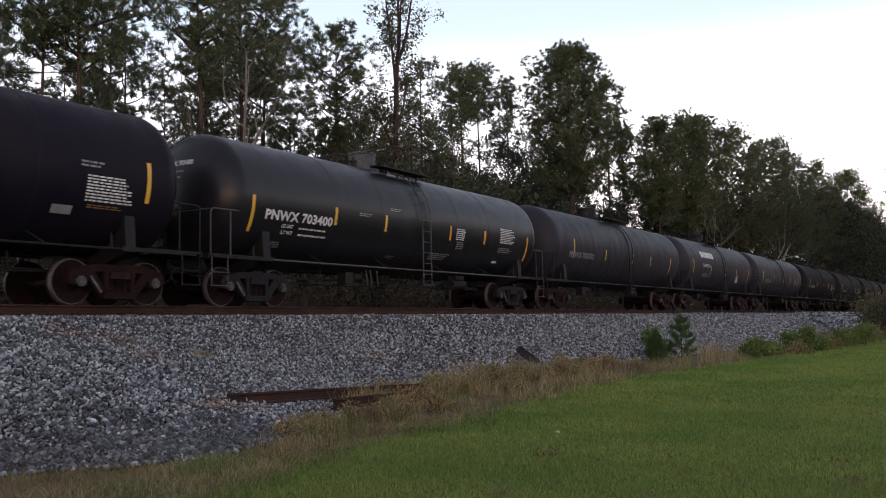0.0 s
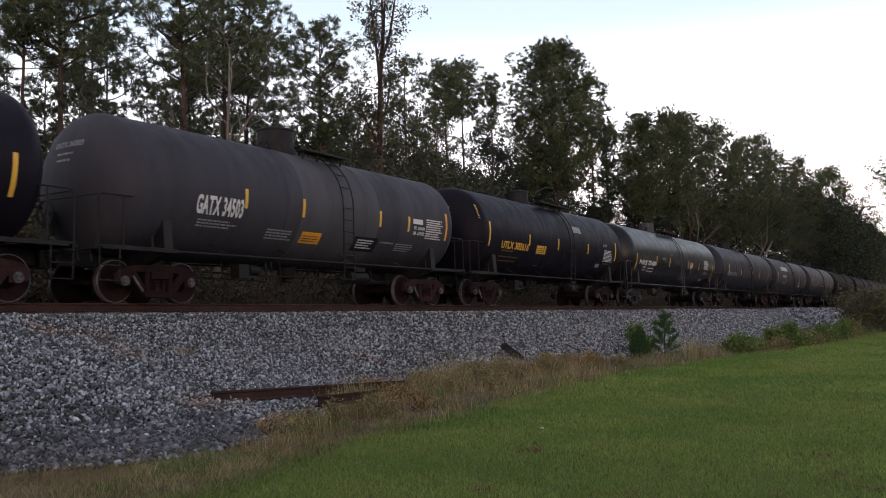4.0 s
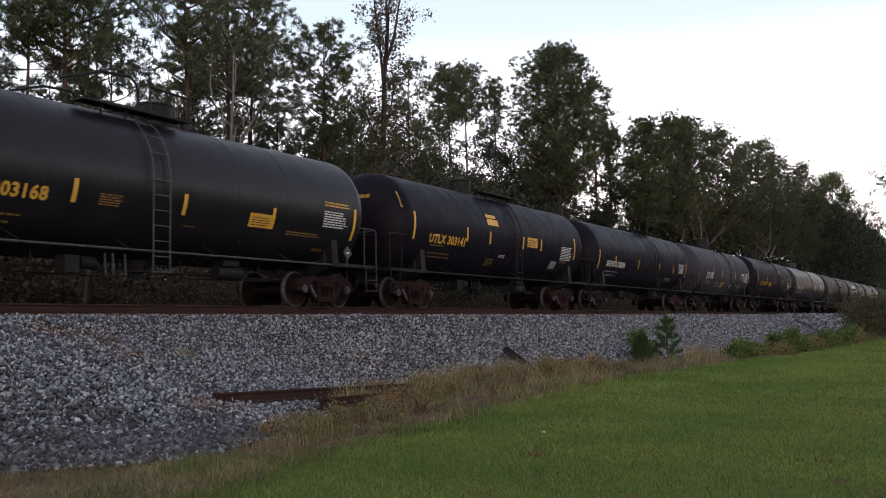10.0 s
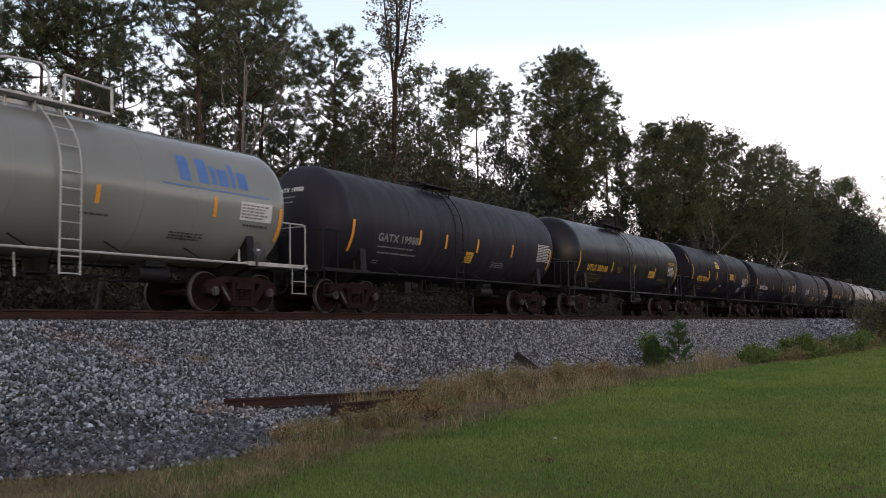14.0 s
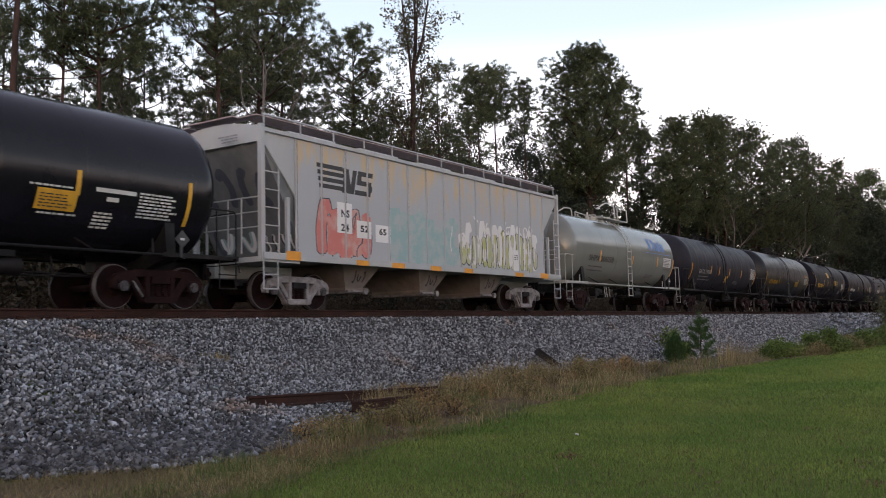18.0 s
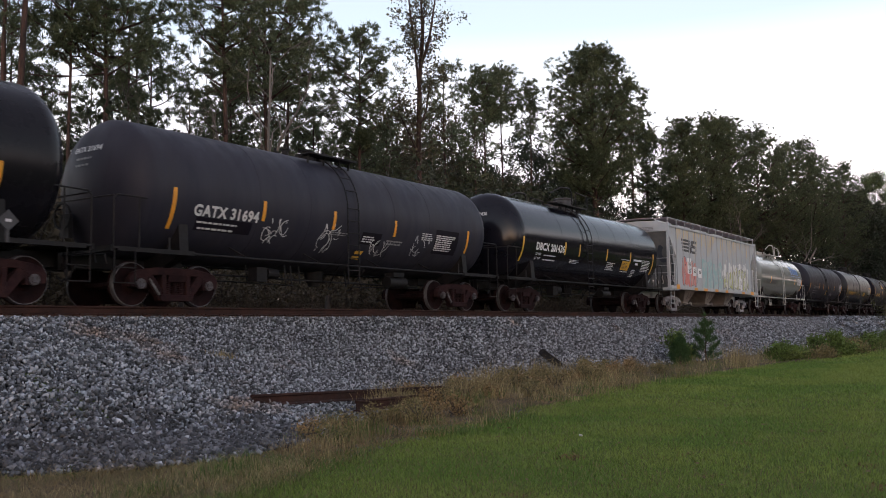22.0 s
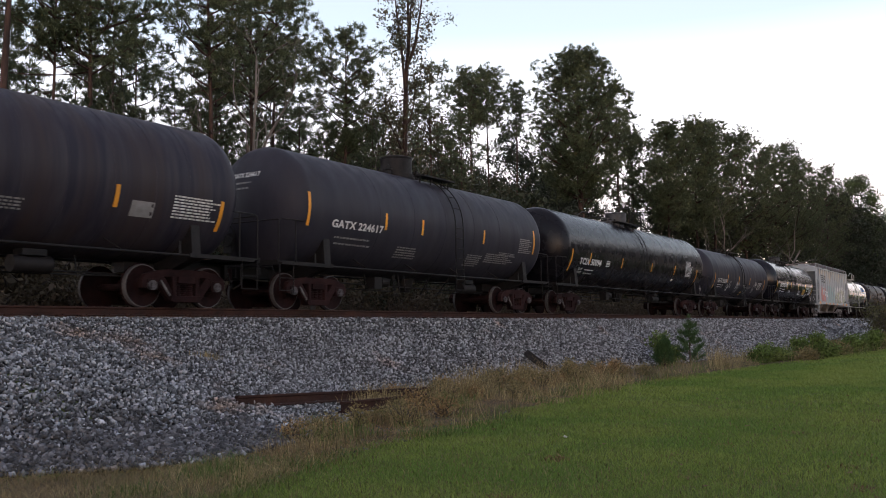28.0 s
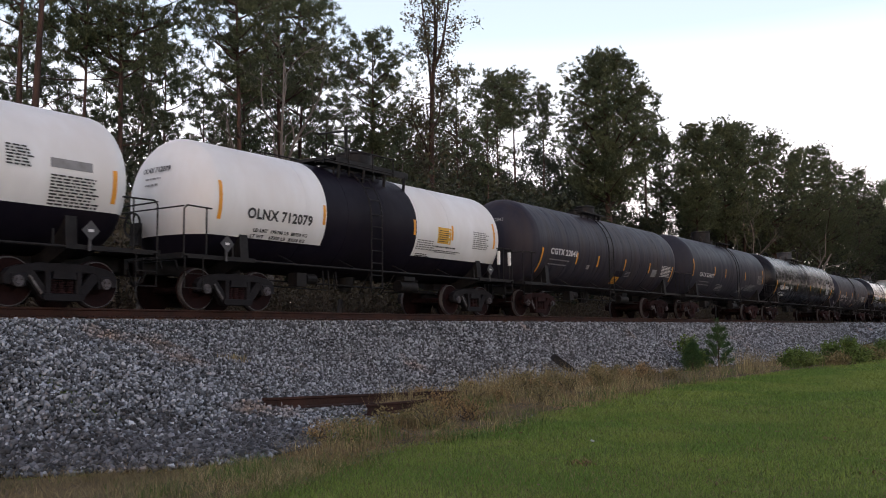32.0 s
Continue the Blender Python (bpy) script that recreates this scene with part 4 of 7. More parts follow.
def hopper_car(rear, front):
    mid, half = (rear + front) / 2, (front - rear) / 2
    car = thing("hopper_car", "light grey covered hopper car with rust stains and graffiti", "hopper car", GROUP)
    cars.append((car, mid))
    H = half + 1.75
    top, low, y = 4.22, 1.22, 1.60
    # body: ribbed sides, sloped ends, arched roof
    bm = bmesh.new()
    prism(bm, [(-H + 0.05, top), (H - 0.05, top), (H - 0.05, 3.95), (half + 0.15, 2.25), (half + 0.15, low), (-half - 0.15, low), (-half - 0.15, 2.25), (-H + 0.05, 3.95)], -y + 0.06, y - 0.06)
    part("hopper_body", bm, M_HOPPER, car)
    bm = bmesh.new()
    n = 8
    arc = [(-y + 2 * y * i / n, top + 0.24 * math.sin(math.pi * i / n) ** 0.8) for i in range(n + 1)]
    va = [bm.verts.new((-H, yy, z)) for yy, z in arc]
    vb = [bm.verts.new((H, yy, z)) for yy, z in arc]
    for i in range(n):
        bm.faces.new((va[i], va[i + 1], vb[i + 1], vb[i]))
    bm.faces.new(va[::-1])
    bm.faces.new(vb)
    part("hopper_roof", bm, M_HOPPER, car)
    for s in (-1, 1):
        bm = bmesh.new()
        box(bm, (0, s * (y - 0.02), top - 0.04), (2 * H, 0.06, 0.09))
        part("top_chord", bm, M_HOPPER, car)
        bm = bmesh.new()
        box(bm, (0, s * y, low), (2 * H, 0.12, 0.16))
        part("side_sill", bm, M_HOPPER, car)
        for i in range(15):
            x = -half * 1.10 + half * 2.20 * i / 14
            bm = bmesh.new()
            box(bm, (x, s * (y - 0.035), (top + low) / 2), (0.04, 0.06, top - low - 0.16))
            bmesh.ops.bevel(bm, geom=bm.edges[:], offset=0.008, segments=1, affect="EDGES")
            part("side_rib", bm, M_HOPPER, car)
        # running board and rail on the roof edge
        bm = bmesh.new()
        rod(bm, (-H + 0.1, s * (y - 0.08), top + 0.34), (H - 0.1, s * (y - 0.08), top + 0.34), 0.022)
        for i in range(13):
            x = -H + 0.15 + (2 * H - 0.3) * i / 12
            rod(bm, (x, s * (y - 0.08), top), (x, s * (y - 0.08), top + 0.34), 0.02)
        part("roof_rail", bm, M_HOPPER, car)
    bm = bmesh.new()
    for s in (-1, 1):
        box(bm, (0, s * 1.18, top + 0.30), (2 * H + 0.1, 0.62, 0.025))
    for e in (-1, 1):
        box(bm, (e * (H - 0.1), 0, top + 0.34), (0.5, 1.6, 0.03))
    part("roof_walkway", bm, M_GRATING, car)
    for i in range(4):
        bm = bmesh.new()
        box(bm, (-half + 2 * half * (i + 0.5) / 4, 0, top + 0.42), (1.9, 0.6, 0.12))
        bmesh.ops.bevel(bm, geom=bm.edges[:], offset=0.03, segments=1, affect="EDGES")
        part("roof_hatch", bm, M_HOPPER, car)
    for e in (-1, 1):
        X = e * half
        # end wall, slope sheet and corner posts
        bm = bmesh.new()
        box(bm, (e * (H - 0.02), 0, 4.06), (0.08, 2 * y - 0.1, 0.32))
        part("end_panel", bm, M_HOPPER, car)
        for s in (-1, 1):
            bm = bmesh.new()
            box(bm, (e * (H - 0.02), s * (y - 0.04), 2.75), (0.12, 0.12, 3.1))
            box(bm, (e * (H - 0.85), s * (y - 0.02), 1.9), (0.09, 0.09, 1.5))
            part("corner_post", bm, M_HOPPER, car)
            for i in range(5):
                bm = bmesh.new()
                rod(bm, (e * (H - 0.02), s * (y + 0.06), 1.5 + i * 0.42), (e * (H - 0.48), s * (y + 0.06), 1.5 + i * 0.42), 0.016)
                part("rung", bm, M_HOPPER, car)
            bm = bmesh.new()
            rod(bm, (e * (H - 0.48), s * (y + 0.06), 1.25), (e * (H - 0.48), s * (y + 0.06), 3.3), 0.02)
            part("ladder_rail", bm, M_HOPPER, car)
            bm = bmesh.new()
            for z in (0.45, 0.78):
                rod(bm, (e * (H - 0.02), s * (y + 0.02), z), (e * (H - 0.48), s * (y + 0.02), z), 0.018)
            for u in (0.02, 0.48):
                rod(bm, (e * (H - u), s * (y + 0.02), 0.45), (e * (H - u), s * (y + 0.02), 1.2), 0.018)
            part("sill_step", bm, M_HOPPER, car)
        bm = bmesh.new()
        for yy in (-0.9, -0.45, 0.3, 0.75):
            rod(bm, (e * (H - 0.02), yy, 1.3), (e * (H - 0.02), yy, 2.6), 0.02)
        for z in (1.9, 2.25, 2.6):
            rod(bm, (e * (H - 0.02), -y, z), (e * (H - 0.02), y, z), 0.018)
        part("end_grab_rail", bm, M_HOPPER, car)
        bm = bmesh.new()
        box(bm, (e * (H - 0.6), 0, 1.14), (1.3, 2 * y, 0.12))
        box(bm, (e * (half + 0.6), 0, 0.93), (2.6, 0.36, 0.34))
        part("end_platform", bm, M_HOPPER, car)
        bm = bmesh.new()
        pts = [(e * (half + 0.15), 1.25), (e * (half + 0.22), 1.25), (e * (H - 0.1), 3.88), (e * (H - 0.16), 3.98), (e * (half + 0.15), 2.3)]
        prism(bm, pts if e > 0 else pts[::-1], -y + 0.12, y - 0.12)
        part("slope_sheet", bm, M_HOPPER_DARK, car)
        bm = bmesh.new()
        rod(bm, (e * (half + 1.9), 0, 0.86), (e * (half + 2.15), 0, 0.86), 0.07, 8)
        box(bm, (e * (half + 2.18), 0, 0.86), (0.14, 0.26, 0.28))
        part("coupler", bm, M_TRUCK, car)
        truck(car, X, "grey")
    # discharge chutes
    for x in (-3.5, -0.05, 3.4):
        bm = bmesh.new()
        ring = []
        for z, w, d in ((1.2, 1.62, 1.2), (0.60, 0.74, 0.92), (0.50, 0.74, 0.92)):
            ring.append([bm.verts.new((x + sx * w / 2 * 1.0, sy * d, z)) for sx, sy in ((-1, -1), (1, -1), (1, 1), (-1, 1))])
        for a, b in zip(ring, ring[1:]):
            for i in range(4):
                bm.faces.new((a[i], a[(i + 1) % 4], b[(i + 1) % 4], b[i]))
        bm.faces.new(ring[-1])
        ch = part("discharge_chute", bm, M_CHUTE, car)
        bm = bmesh.new()
        box(bm, (x, 0, 0.48), (0.62, 1.9, 0.07))
        rod(bm, (x - 0.4, -1.0, 0.5), (x + 0.4, -1.0, 0.5), 0.04)
        rod(bm, (x + 0.3, -1.02, 0.5), (x + 0.3, -1.10, 0.5), 0.09, 8)
        part("outlet_gate", bm, M_TRUCK_GREY, ch)
        decorate(ch, Slope2(-0.92, 0.60, -1.2, 1.2), [("strokes", "b", x - 0.28, 0.74, 0.62, 0.34, 3, 50, 0.05)])
    skin = Flat(-y + 0.045)
    decorate(car, skin, HOPPER_MARKS)
    decorate(car, Flat(-y - 0.062), SILL_TAGS)
    # sprayed marks on the rear slope and the end panel's small numbers
    slope = Slope((-half - 0.22, 1.25), (-H + 0.1, 3.88))
    decorate(car, slope, [("strokes", "navy", -1.35, 2.55, 2.5, 0.9, 4, 61, 0.22), ("strokes", "teal", -0.3, 1.45, 1.5, 0.85, 2, 62, 0.20), ("strokes", "wp", -0.35, 1.42, 1.6, 0.9, 2, 62, 0.10),
                          ("strokes", "wp", -1.45, 1.42, 1.1, 0.5, 4, 63, 0.10), ("strokes", "b", -1.42, 1.44, 1.1, 0.46, 4, 63, 0.05), ("strokes", "navy", 0.9, 1.5, 0.5, 0.8, 1, 64, 0.12)])
    end = Slope((-H - 0.06, 3.9), (-H - 0.06, 4.2))
    decorate(car, end, [("lines", "d", -0.9, 3.94, 0.7, 0.20, 2)])
    # a narrow darker strip runs up beside each side rib
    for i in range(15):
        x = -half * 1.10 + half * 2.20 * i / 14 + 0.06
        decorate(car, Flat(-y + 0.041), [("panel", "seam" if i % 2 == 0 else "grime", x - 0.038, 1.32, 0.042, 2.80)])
    return car


HOPPER_MARKS = [
    ("strokes", "navy", -5.6, 1.36, 2.0, 1.5, 5, 31, 0.42), ("strokes", "red", -5.6, 1.38, 2.0, 1.46, 5, 31, 0.36), ("strokes", "red", -5.3, 1.36, 1.75, 1.1, 5, 36, 0.34),
    ("panel", "teal", -2.5, 1.34, 3.1, 0.85), ("strokes", "teal", -2.6, 1.36, 3.3, 1.35, 8, 32, 0.46), ("strokes", "teal", -2.5, 1.36, 3.2, 1.2, 8, 37, 0.42), ("scrawl", "wp", -2.5, 1.4, 3.1, 1.2, 7, 38, 0.03),
    ("strokes", "wp", 0.8, 1.5, 5.2, 1.35, 13, 34, 0.24), ("strokes", "b", 0.85, 1.36, 2.6, 1.25, 8, 33, 0.27), ("strokes", "green", 0.85, 1.37, 2.6, 1.23, 8, 33, 0.21), ("strokes", "wp", 0.95, 1.45, 2.4, 1.1, 8, 43, 0.06),
    ("strokes", "wp", 3.1, 1.38, 2.8, 1.3, 8, 35, 0.26), ("strokes", "b", 3.1, 1.36, 2.8, 1.28, 9, 39, 0.23), ("strokes", "green", 3.1, 1.37, 2.8, 1.26, 9, 39, 0.17), ("strokes", "wp", 3.1, 1.5, 2.8, 1.3, 8, 40, 0.08),
    ("plate", "wp", 4.2, 1.34, 0.42, 0.7), ("lines", "b", 4.27, 1.7, 0.28, 0.2, 2),
    ("plate", "wp", -4.92, 1.95, 0.59, 0.79), ("mark", "b", "NS", 0.20, -4.76, 2.36, 0.33), ("mark", "b", "24", 0.19, -4.77, 2.00, 0.31), ("plate", "wp", -4.14, 1.87, 0.61, 0.46),
    ("mark", "b", "52", 0.18, -3.99, 2.03, 0.35), ("plate", "wp", -3.34, 1.81, 0.65, 0.47), ("mark", "b", "65", 0.18, -3.19, 2.01, 0.32),
]
SILL_TAGS = [("panel", "o", -6.88, 1.14, 0.50, 0.22), ("panel", "o", -4.29, 1.13, 0.52, 0.14), ("panel", "o", -2.76, 1.13, 0.59, 0.14), ("panel", "o", -0.90, 1.13, 0.56, 0.14),
             ("panel", "o", 0.94, 1.13, 0.49, 0.14), ("panel", "o", 4.13, 1.13, 0.57, 0.14), ("panel", "o", 5.96, 1.13, 0.62, 0.18)]
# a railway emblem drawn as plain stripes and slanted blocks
for i in range(4):
    HOPPER_MARKS.append(("panel", "b", -5.68 + 0.03 * i, 3.55 - 0.17 * i, 1.0, 0.11))
HOPPER_MARKS += [("panel", "b", u, z, w, h, 0.006, lean) for u, z, w, h, lean in ((-4.72, 3.00, 0.17, 0.64, 0.14), (-4.56, 3.00, 0.26, 0.64, -0.14), (-4.40, 3.00, 0.17, 0.64, 0.14),
                                                                                (-4.06, 3.52, 0.62, 0.13, 0.02), (-4.12, 3.27, 0.62, 0.13, 0.02), (-4.20, 3.00, 0.66, 0.13, 0.02), (-4.10, 3.38, 0.18, 0.16, 0.03), (-3.66, 3.12, 0.18, 0.17, 0.03))]
# peach stains high on the side, bay by bay
for i in range(14):
    x = -6.43 + 0.919 * i
    HOPPER_MARKS.insert(0, ("panel", "peach", x - 0.02, 1.31, 0.925, 2.80))
HOPPER_MARKS += [("scrawl", "navy", -5.5, 1.3, 1.9, 1.3, 7, 21), ("scrawl", "wp", 0.8, 1.6, 5.0, 1.4, 16, 26, 0.06), ("scrawl", "b", 3.2, 1.6, 2.5, 1.3, 8, 28, 0.04)]
hopper_car(-104.6, -92.9)

# ---- the train, from the front backwards: rear and front truck along the track at the start ----
# marks: strips (x, low edge, height), lettering (height, x, base, width), rows of small print and panels (x, low edge, width, height)
MARKS_3 = [
    ("bar", "y", -7.04, 1.74, 0.84), ("bar", "y", -4.03, 2.12, 0.46), ("bar", "y", -1.83, 2.12, 0.45), ("bar", "o", 1.58, 2.11, 0.45), ("bar", "o", 3.72, 2.12, 0.44),
    ("bar", "o", 6.77, 1.72, 0.84), ("mark", "w", "PNWX 703400", 0.24, -6.62, 2.06, 2.45), ("text", "w", "LD LMT", 0.085, -5.99, 1.91, 0.40), ("lines", "w", -5.37, 1.91, 1.25, 0.075, 1), ("text", "w", "LT WT", 0.085, -5.95, 1.76, 0.40), ("lines", "w", -5.33, 1.76, 1.30, 0.075, 1),
    ("lines", "d", -3.07, 2.45, 0.57, 0.11, 2), ("lines", "d", -1.64, 2.72, 0.55, 0.10, 2), ("lines", "d", -6.20, 1.45, 0.50, 0.15, 3), ("lines", "d", -1.34, 1.43, 0.44, 0.09, 2),
    ("lines", "w", 1.91, 2.15, 0.56, 0.38, 4), ("lines", "d", 2.03, 1.88, 0.44, 0.24, 2), ("lines", "d", 0.77, 1.51, 1.12, 0.20, 4), ("lines", "w", 4.76, 2.23, 1.02, 0.52, 6),
    ("lines", "d", 4.76, 1.92, 0.97, 0.18, 2), ("panel", "w", 4.69, 1.56, 0.31, 0.07),
]
MARKS_4 = [
    ("bar", "y", -6.19, 2.06, 0.84), ("bar", "y", -3.07, 2.22, 0.43), ("bar", "y", -0.45, 2.21, 0.45), ("bar", "y", 2.61, 2.21, 0.43), ("bar", "y", 5.88, 2.06, 0.83),
    ("mark", "ly", "UTLX 302616", 0.27, -5.27, 2.03, 2.16), ("lines", "ld", -5.17, 1.94, 0.99, 0.06, 1), ("lines", "ld", -5.21, 1.74, 1.62, 0.06, 1),
    ("lines", "ld", -5.12, 1.60, 1.63, 0.06, 1), ("panel", "y", -2.39, 1.98, 0.82, 0.31), ("panel", "d", 1.14, 3.04, 0.88, 0.27), ("lines", "d", -2.11, 1.54, 0.38, 0.05, 1),
    ("lines", "d", 4.30, 2.62, 0.55, 0.15, 2), ("lines", "w", 4.45, 1.98, 1.09, 0.52, 7), ("panel", "d", 3.82, 1.70, 0.43, 0.16), ("lines", "ld", 4.53, 1.86, 0.84, 0.08, 2),
]
MARKS_5 = [
    ("bar", "y", -3.11, 2.22, 0.46), ("bar", "y", -1.05, 2.19, 0.47), ("bar", "y", 2.28, 2.21, 0.45), ("bar", "y", 3.74, 2.17, 0.45), ("bar", "o", 5.88, 2.03, 0.87),
    ("mark", "w", "GATX 34503", 0.43, -4.62, 1.98, 1.43), ("lines", "d", -4.50, 1.72, 1.28, 0.19, 3), ("lines", "d", -2.23, 1.60, 1.05, 0.26, 4), ("panel", "o", -0.93, 1.57, 0.78, 0.28),
    ("panel", "blk", 1.27, 1.50, 1.10, 0.38), ("lines", "w", 1.42, 1.58, 0.76, 0.26, 4), ("lines", "d", 2.49, 1.77, 0.77, 0.07, 1), ("lines", "d", 3.28, 1.60, 0.96, 0.23, 3),
    ("panel", "w", 3.96, 2.43, 0.53, 0.15), ("mark", "w", "SR 13449", 0.10, 4.00, 2.26, 0.6), ("mark", "w", "SR 13450", 0.10, 4.00, 2.11, 0.6), ("lines", "w", 4.68, 2.03, 0.97, 0.62, 9),
]
MARKS_6 = [
    ("bar", "y", -6.55, 1.83, 0.84), ("bar", "y", -4.58, 2.03, 0.45), ("bar", "y", -1.46, 2.02, 0.43), ("bar", "y", 1.70, 2.02, 0.42), ("bar", "y", 4.05, 2.02, 0.43),
    ("bar", "y", 6.25, 1.88, 0.79), ("mark", "w", "SHPX 210084", 0.26, -5.65, 1.98, 2.31), ("lines", "d", -5.52, 1.75, 1.62, 0.08, 1), ("lines", "d", -5.43, 1.57, 1.55, 0.10, 1),
    ("lines", "d", 2.96, 1.59, 1.15, 0.20, 4), ("lines", "w", 4.91, 2.06, 1.02, 0.52, 6),
]
MARKS_7 = [
    ("bar", "y", -6.23, 2.06, 0.84), ("bar", "y", -3.07, 2.20, 0.46), ("bar", "y", -1.51, 2.21, 0.44), ("bar", "y", 1.02, 2.19, 0.46), ("bar", "y", 2.54, 2.22, 0.44),
    ("bar", "y", 5.72, 2.06, 0.86), ("mark", "ly", "UTLX 303141", 0.28, -5.36, 2.02, 2.18), ("lines", "ld", -5.25, 1.94, 0.92, 0.06, 1), ("lines", "ld", -5.20, 1.71, 1.57, 0.06, 1),
    ("lines", "ld", -5.16, 1.60, 1.50, 0.06, 1), ("panel", "y", -1.66, 3.13, 0.70, 0.12), ("panel", "y", -1.65, 2.87, 0.78, 0.22), ("panel", "y", 1.35, 2.30, 0.84, 0.36),
    ("mark", "w", "PCS", 0.11, -0.65, 1.80, 0.41), ("lines", "ld", -1.43, 1.51, 0.67, 0.26, 3), ("panel", "d", 3.67, 1.61, 0.54, 0.29), ("lines", "w", 4.38, 1.98, 1.11, 0.55, 7),
    ("lines", "ld", 4.45, 1.87, 0.71, 0.09, 2),
]
MARKS_8 = [
    ("bar", "y", -6.24, 1.80, 0.84), ("bar", "y", -2.65, 1.92, 0.45), ("bar", "y", 0.07, 1.93, 0.45), ("bar", "y", 2.86, 1.95, 0.41), ("bar", "y", 6.03, 1.80, 0.84),
    ("mark", "ly", "UTLX 303168", 0.27, -5.36, 1.89, 2.16), ("lines", "ld", -5.19, 1.74, 1.24, 0.07, 1), ("lines", "ld", -5.25, 1.58, 1.87, 0.07, 1),
    ("lines", "ld", -5.18, 1.45, 1.81, 0.07, 1), ("lines", "ld", -2.09, 1.94, 0.60, 0.24, 5), ("lines", "ld", 0.19, 1.71, 0.40, 0.04, 1), ("panel", "y", 2.07, 1.86, 0.85, 0.32),
    ("lines", "ly", 4.75, 2.61, 1.03, 0.15, 1), ("lines", "w", 4.72, 2.07, 1.03, 0.44, 6), ("lines", "ld", 3.44, 1.78, 1.29, 0.11, 2), ("lines", "ld", 4.69, 1.46, 0.50, 0.08, 2),
    ("scrawl", "d", 2.02, 1.41, 1.05, 0.30, 3, 4),
]
MARKS_9 = [
    ("bar", "o", -6.01, 1.66, 0.84), ("bar", "o", -2.78, 2.03, 0.44), ("bar", "o", -1.31, 2.02, 0.44), ("bar", "o", 0.63, 2.02, 0.44), ("bar", "o", 3.05, 2.01, 0.43),
    ("bar", "o", 6.09, 1.71, 0.74), ("mark", "d", "GATX 19988", 0.23, -4.86, 2.01, 2.00), ("lines", "d", -4.78, 1.85, 1.97, 0.07, 1), ("lines", "d", -4.70, 1.69, 2.36, 0.08, 1),
    ("lines", "d", -4.69, 1.42, 0.32, 0.12, 2), ("panel", "y", -0.03, 1.67, 0.50, 0.34), ("lines", "d", 1.84, 1.62, 0.94, 0.19, 3), ("lines", "w", 5.00, 1.98, 1.11, 0.65, 8),
]
MARKS_10 = [
    ("bar", "o", -3.15, 2.04, 0.43), ("bar", "o", 0.31, 2.06, 0.36), ("bar", "o", 3.35, 2.08, 0.46), ("bar", "o", 5.45, 1.70, 0.78), ("mark", "b", "SHPX 206038", 0.24, -4.26, 2.02, 2.45),
    ("lines", "b", -4.09, 1.79, 1.71, 0.08, 1), ("lines", "b", -4.08, 1.64, 1.70, 0.08, 1), ("lines", "b", -4.18, 1.39, 0.33, 0.14, 2), ("lines", "b", -0.03, 1.84, 0.83, 0.07, 1),
    ("lines", "b", 2.25, 1.55, 1.02, 0.17, 3), ("panel", "w", 4.12, 2.10, 1.02, 0.43), ("lines", "d", 4.16, 2.15, 0.93, 0.35, 5), ("lines", "b", 4.26, 1.97, 0.83, 0.08, 1),
]
MARKS_12 = [
    ("bar", "y", -6.31, 1.72, 0.84), ("bar", "y", -3.09, 2.09, 0.47), ("bar", "y", -1.86, 2.11, 0.45), ("bar", "y", 0.71, 2.09, 0.45), ("bar", "y", 3.15, 2.10, 0.46),
    ("bar", "y", 5.77, 1.73, 0.90), ("mark", "w", "DBCX 201436", 0.28, -5.37, 2.15, 2.20), ("text", "w", "LD LMT", 0.085, -5.32, 1.98, 0.40), ("lines", "w", -4.70, 1.98, 1.12, 0.075, 1), ("text", "w", "LT WT", 0.085, -5.31, 1.83, 0.40), ("lines", "w", -4.69, 1.83, 1.12, 0.075, 1),
    ("lines", "w", -2.56, 1.83, 0.85, 0.15, 3), ("lines", "w", 0.85, 1.73, 0.84, 0.33, 5), ("panel", "y", 2.35, 1.79, 0.82, 0.37), ("lines", "w", 2.18, 2.20, 0.87, 0.06, 1),
    ("lines", "w", 2.43, 1.72, 0.91, 0.06, 1), ("panel", "w", 3.53, 2.21, 0.91, 0.08), ("panel", "w", 3.79, 2.05, 0.27, 0.08), ("lines", "w", 3.59, 1.55, 0.51, 0.32, 4),
    ("lines", "w", 4.52, 1.81, 1.00, 0.51, 6), ("lines", "d", 0.11, 1.35, 0.50, 0.07, 1),
]
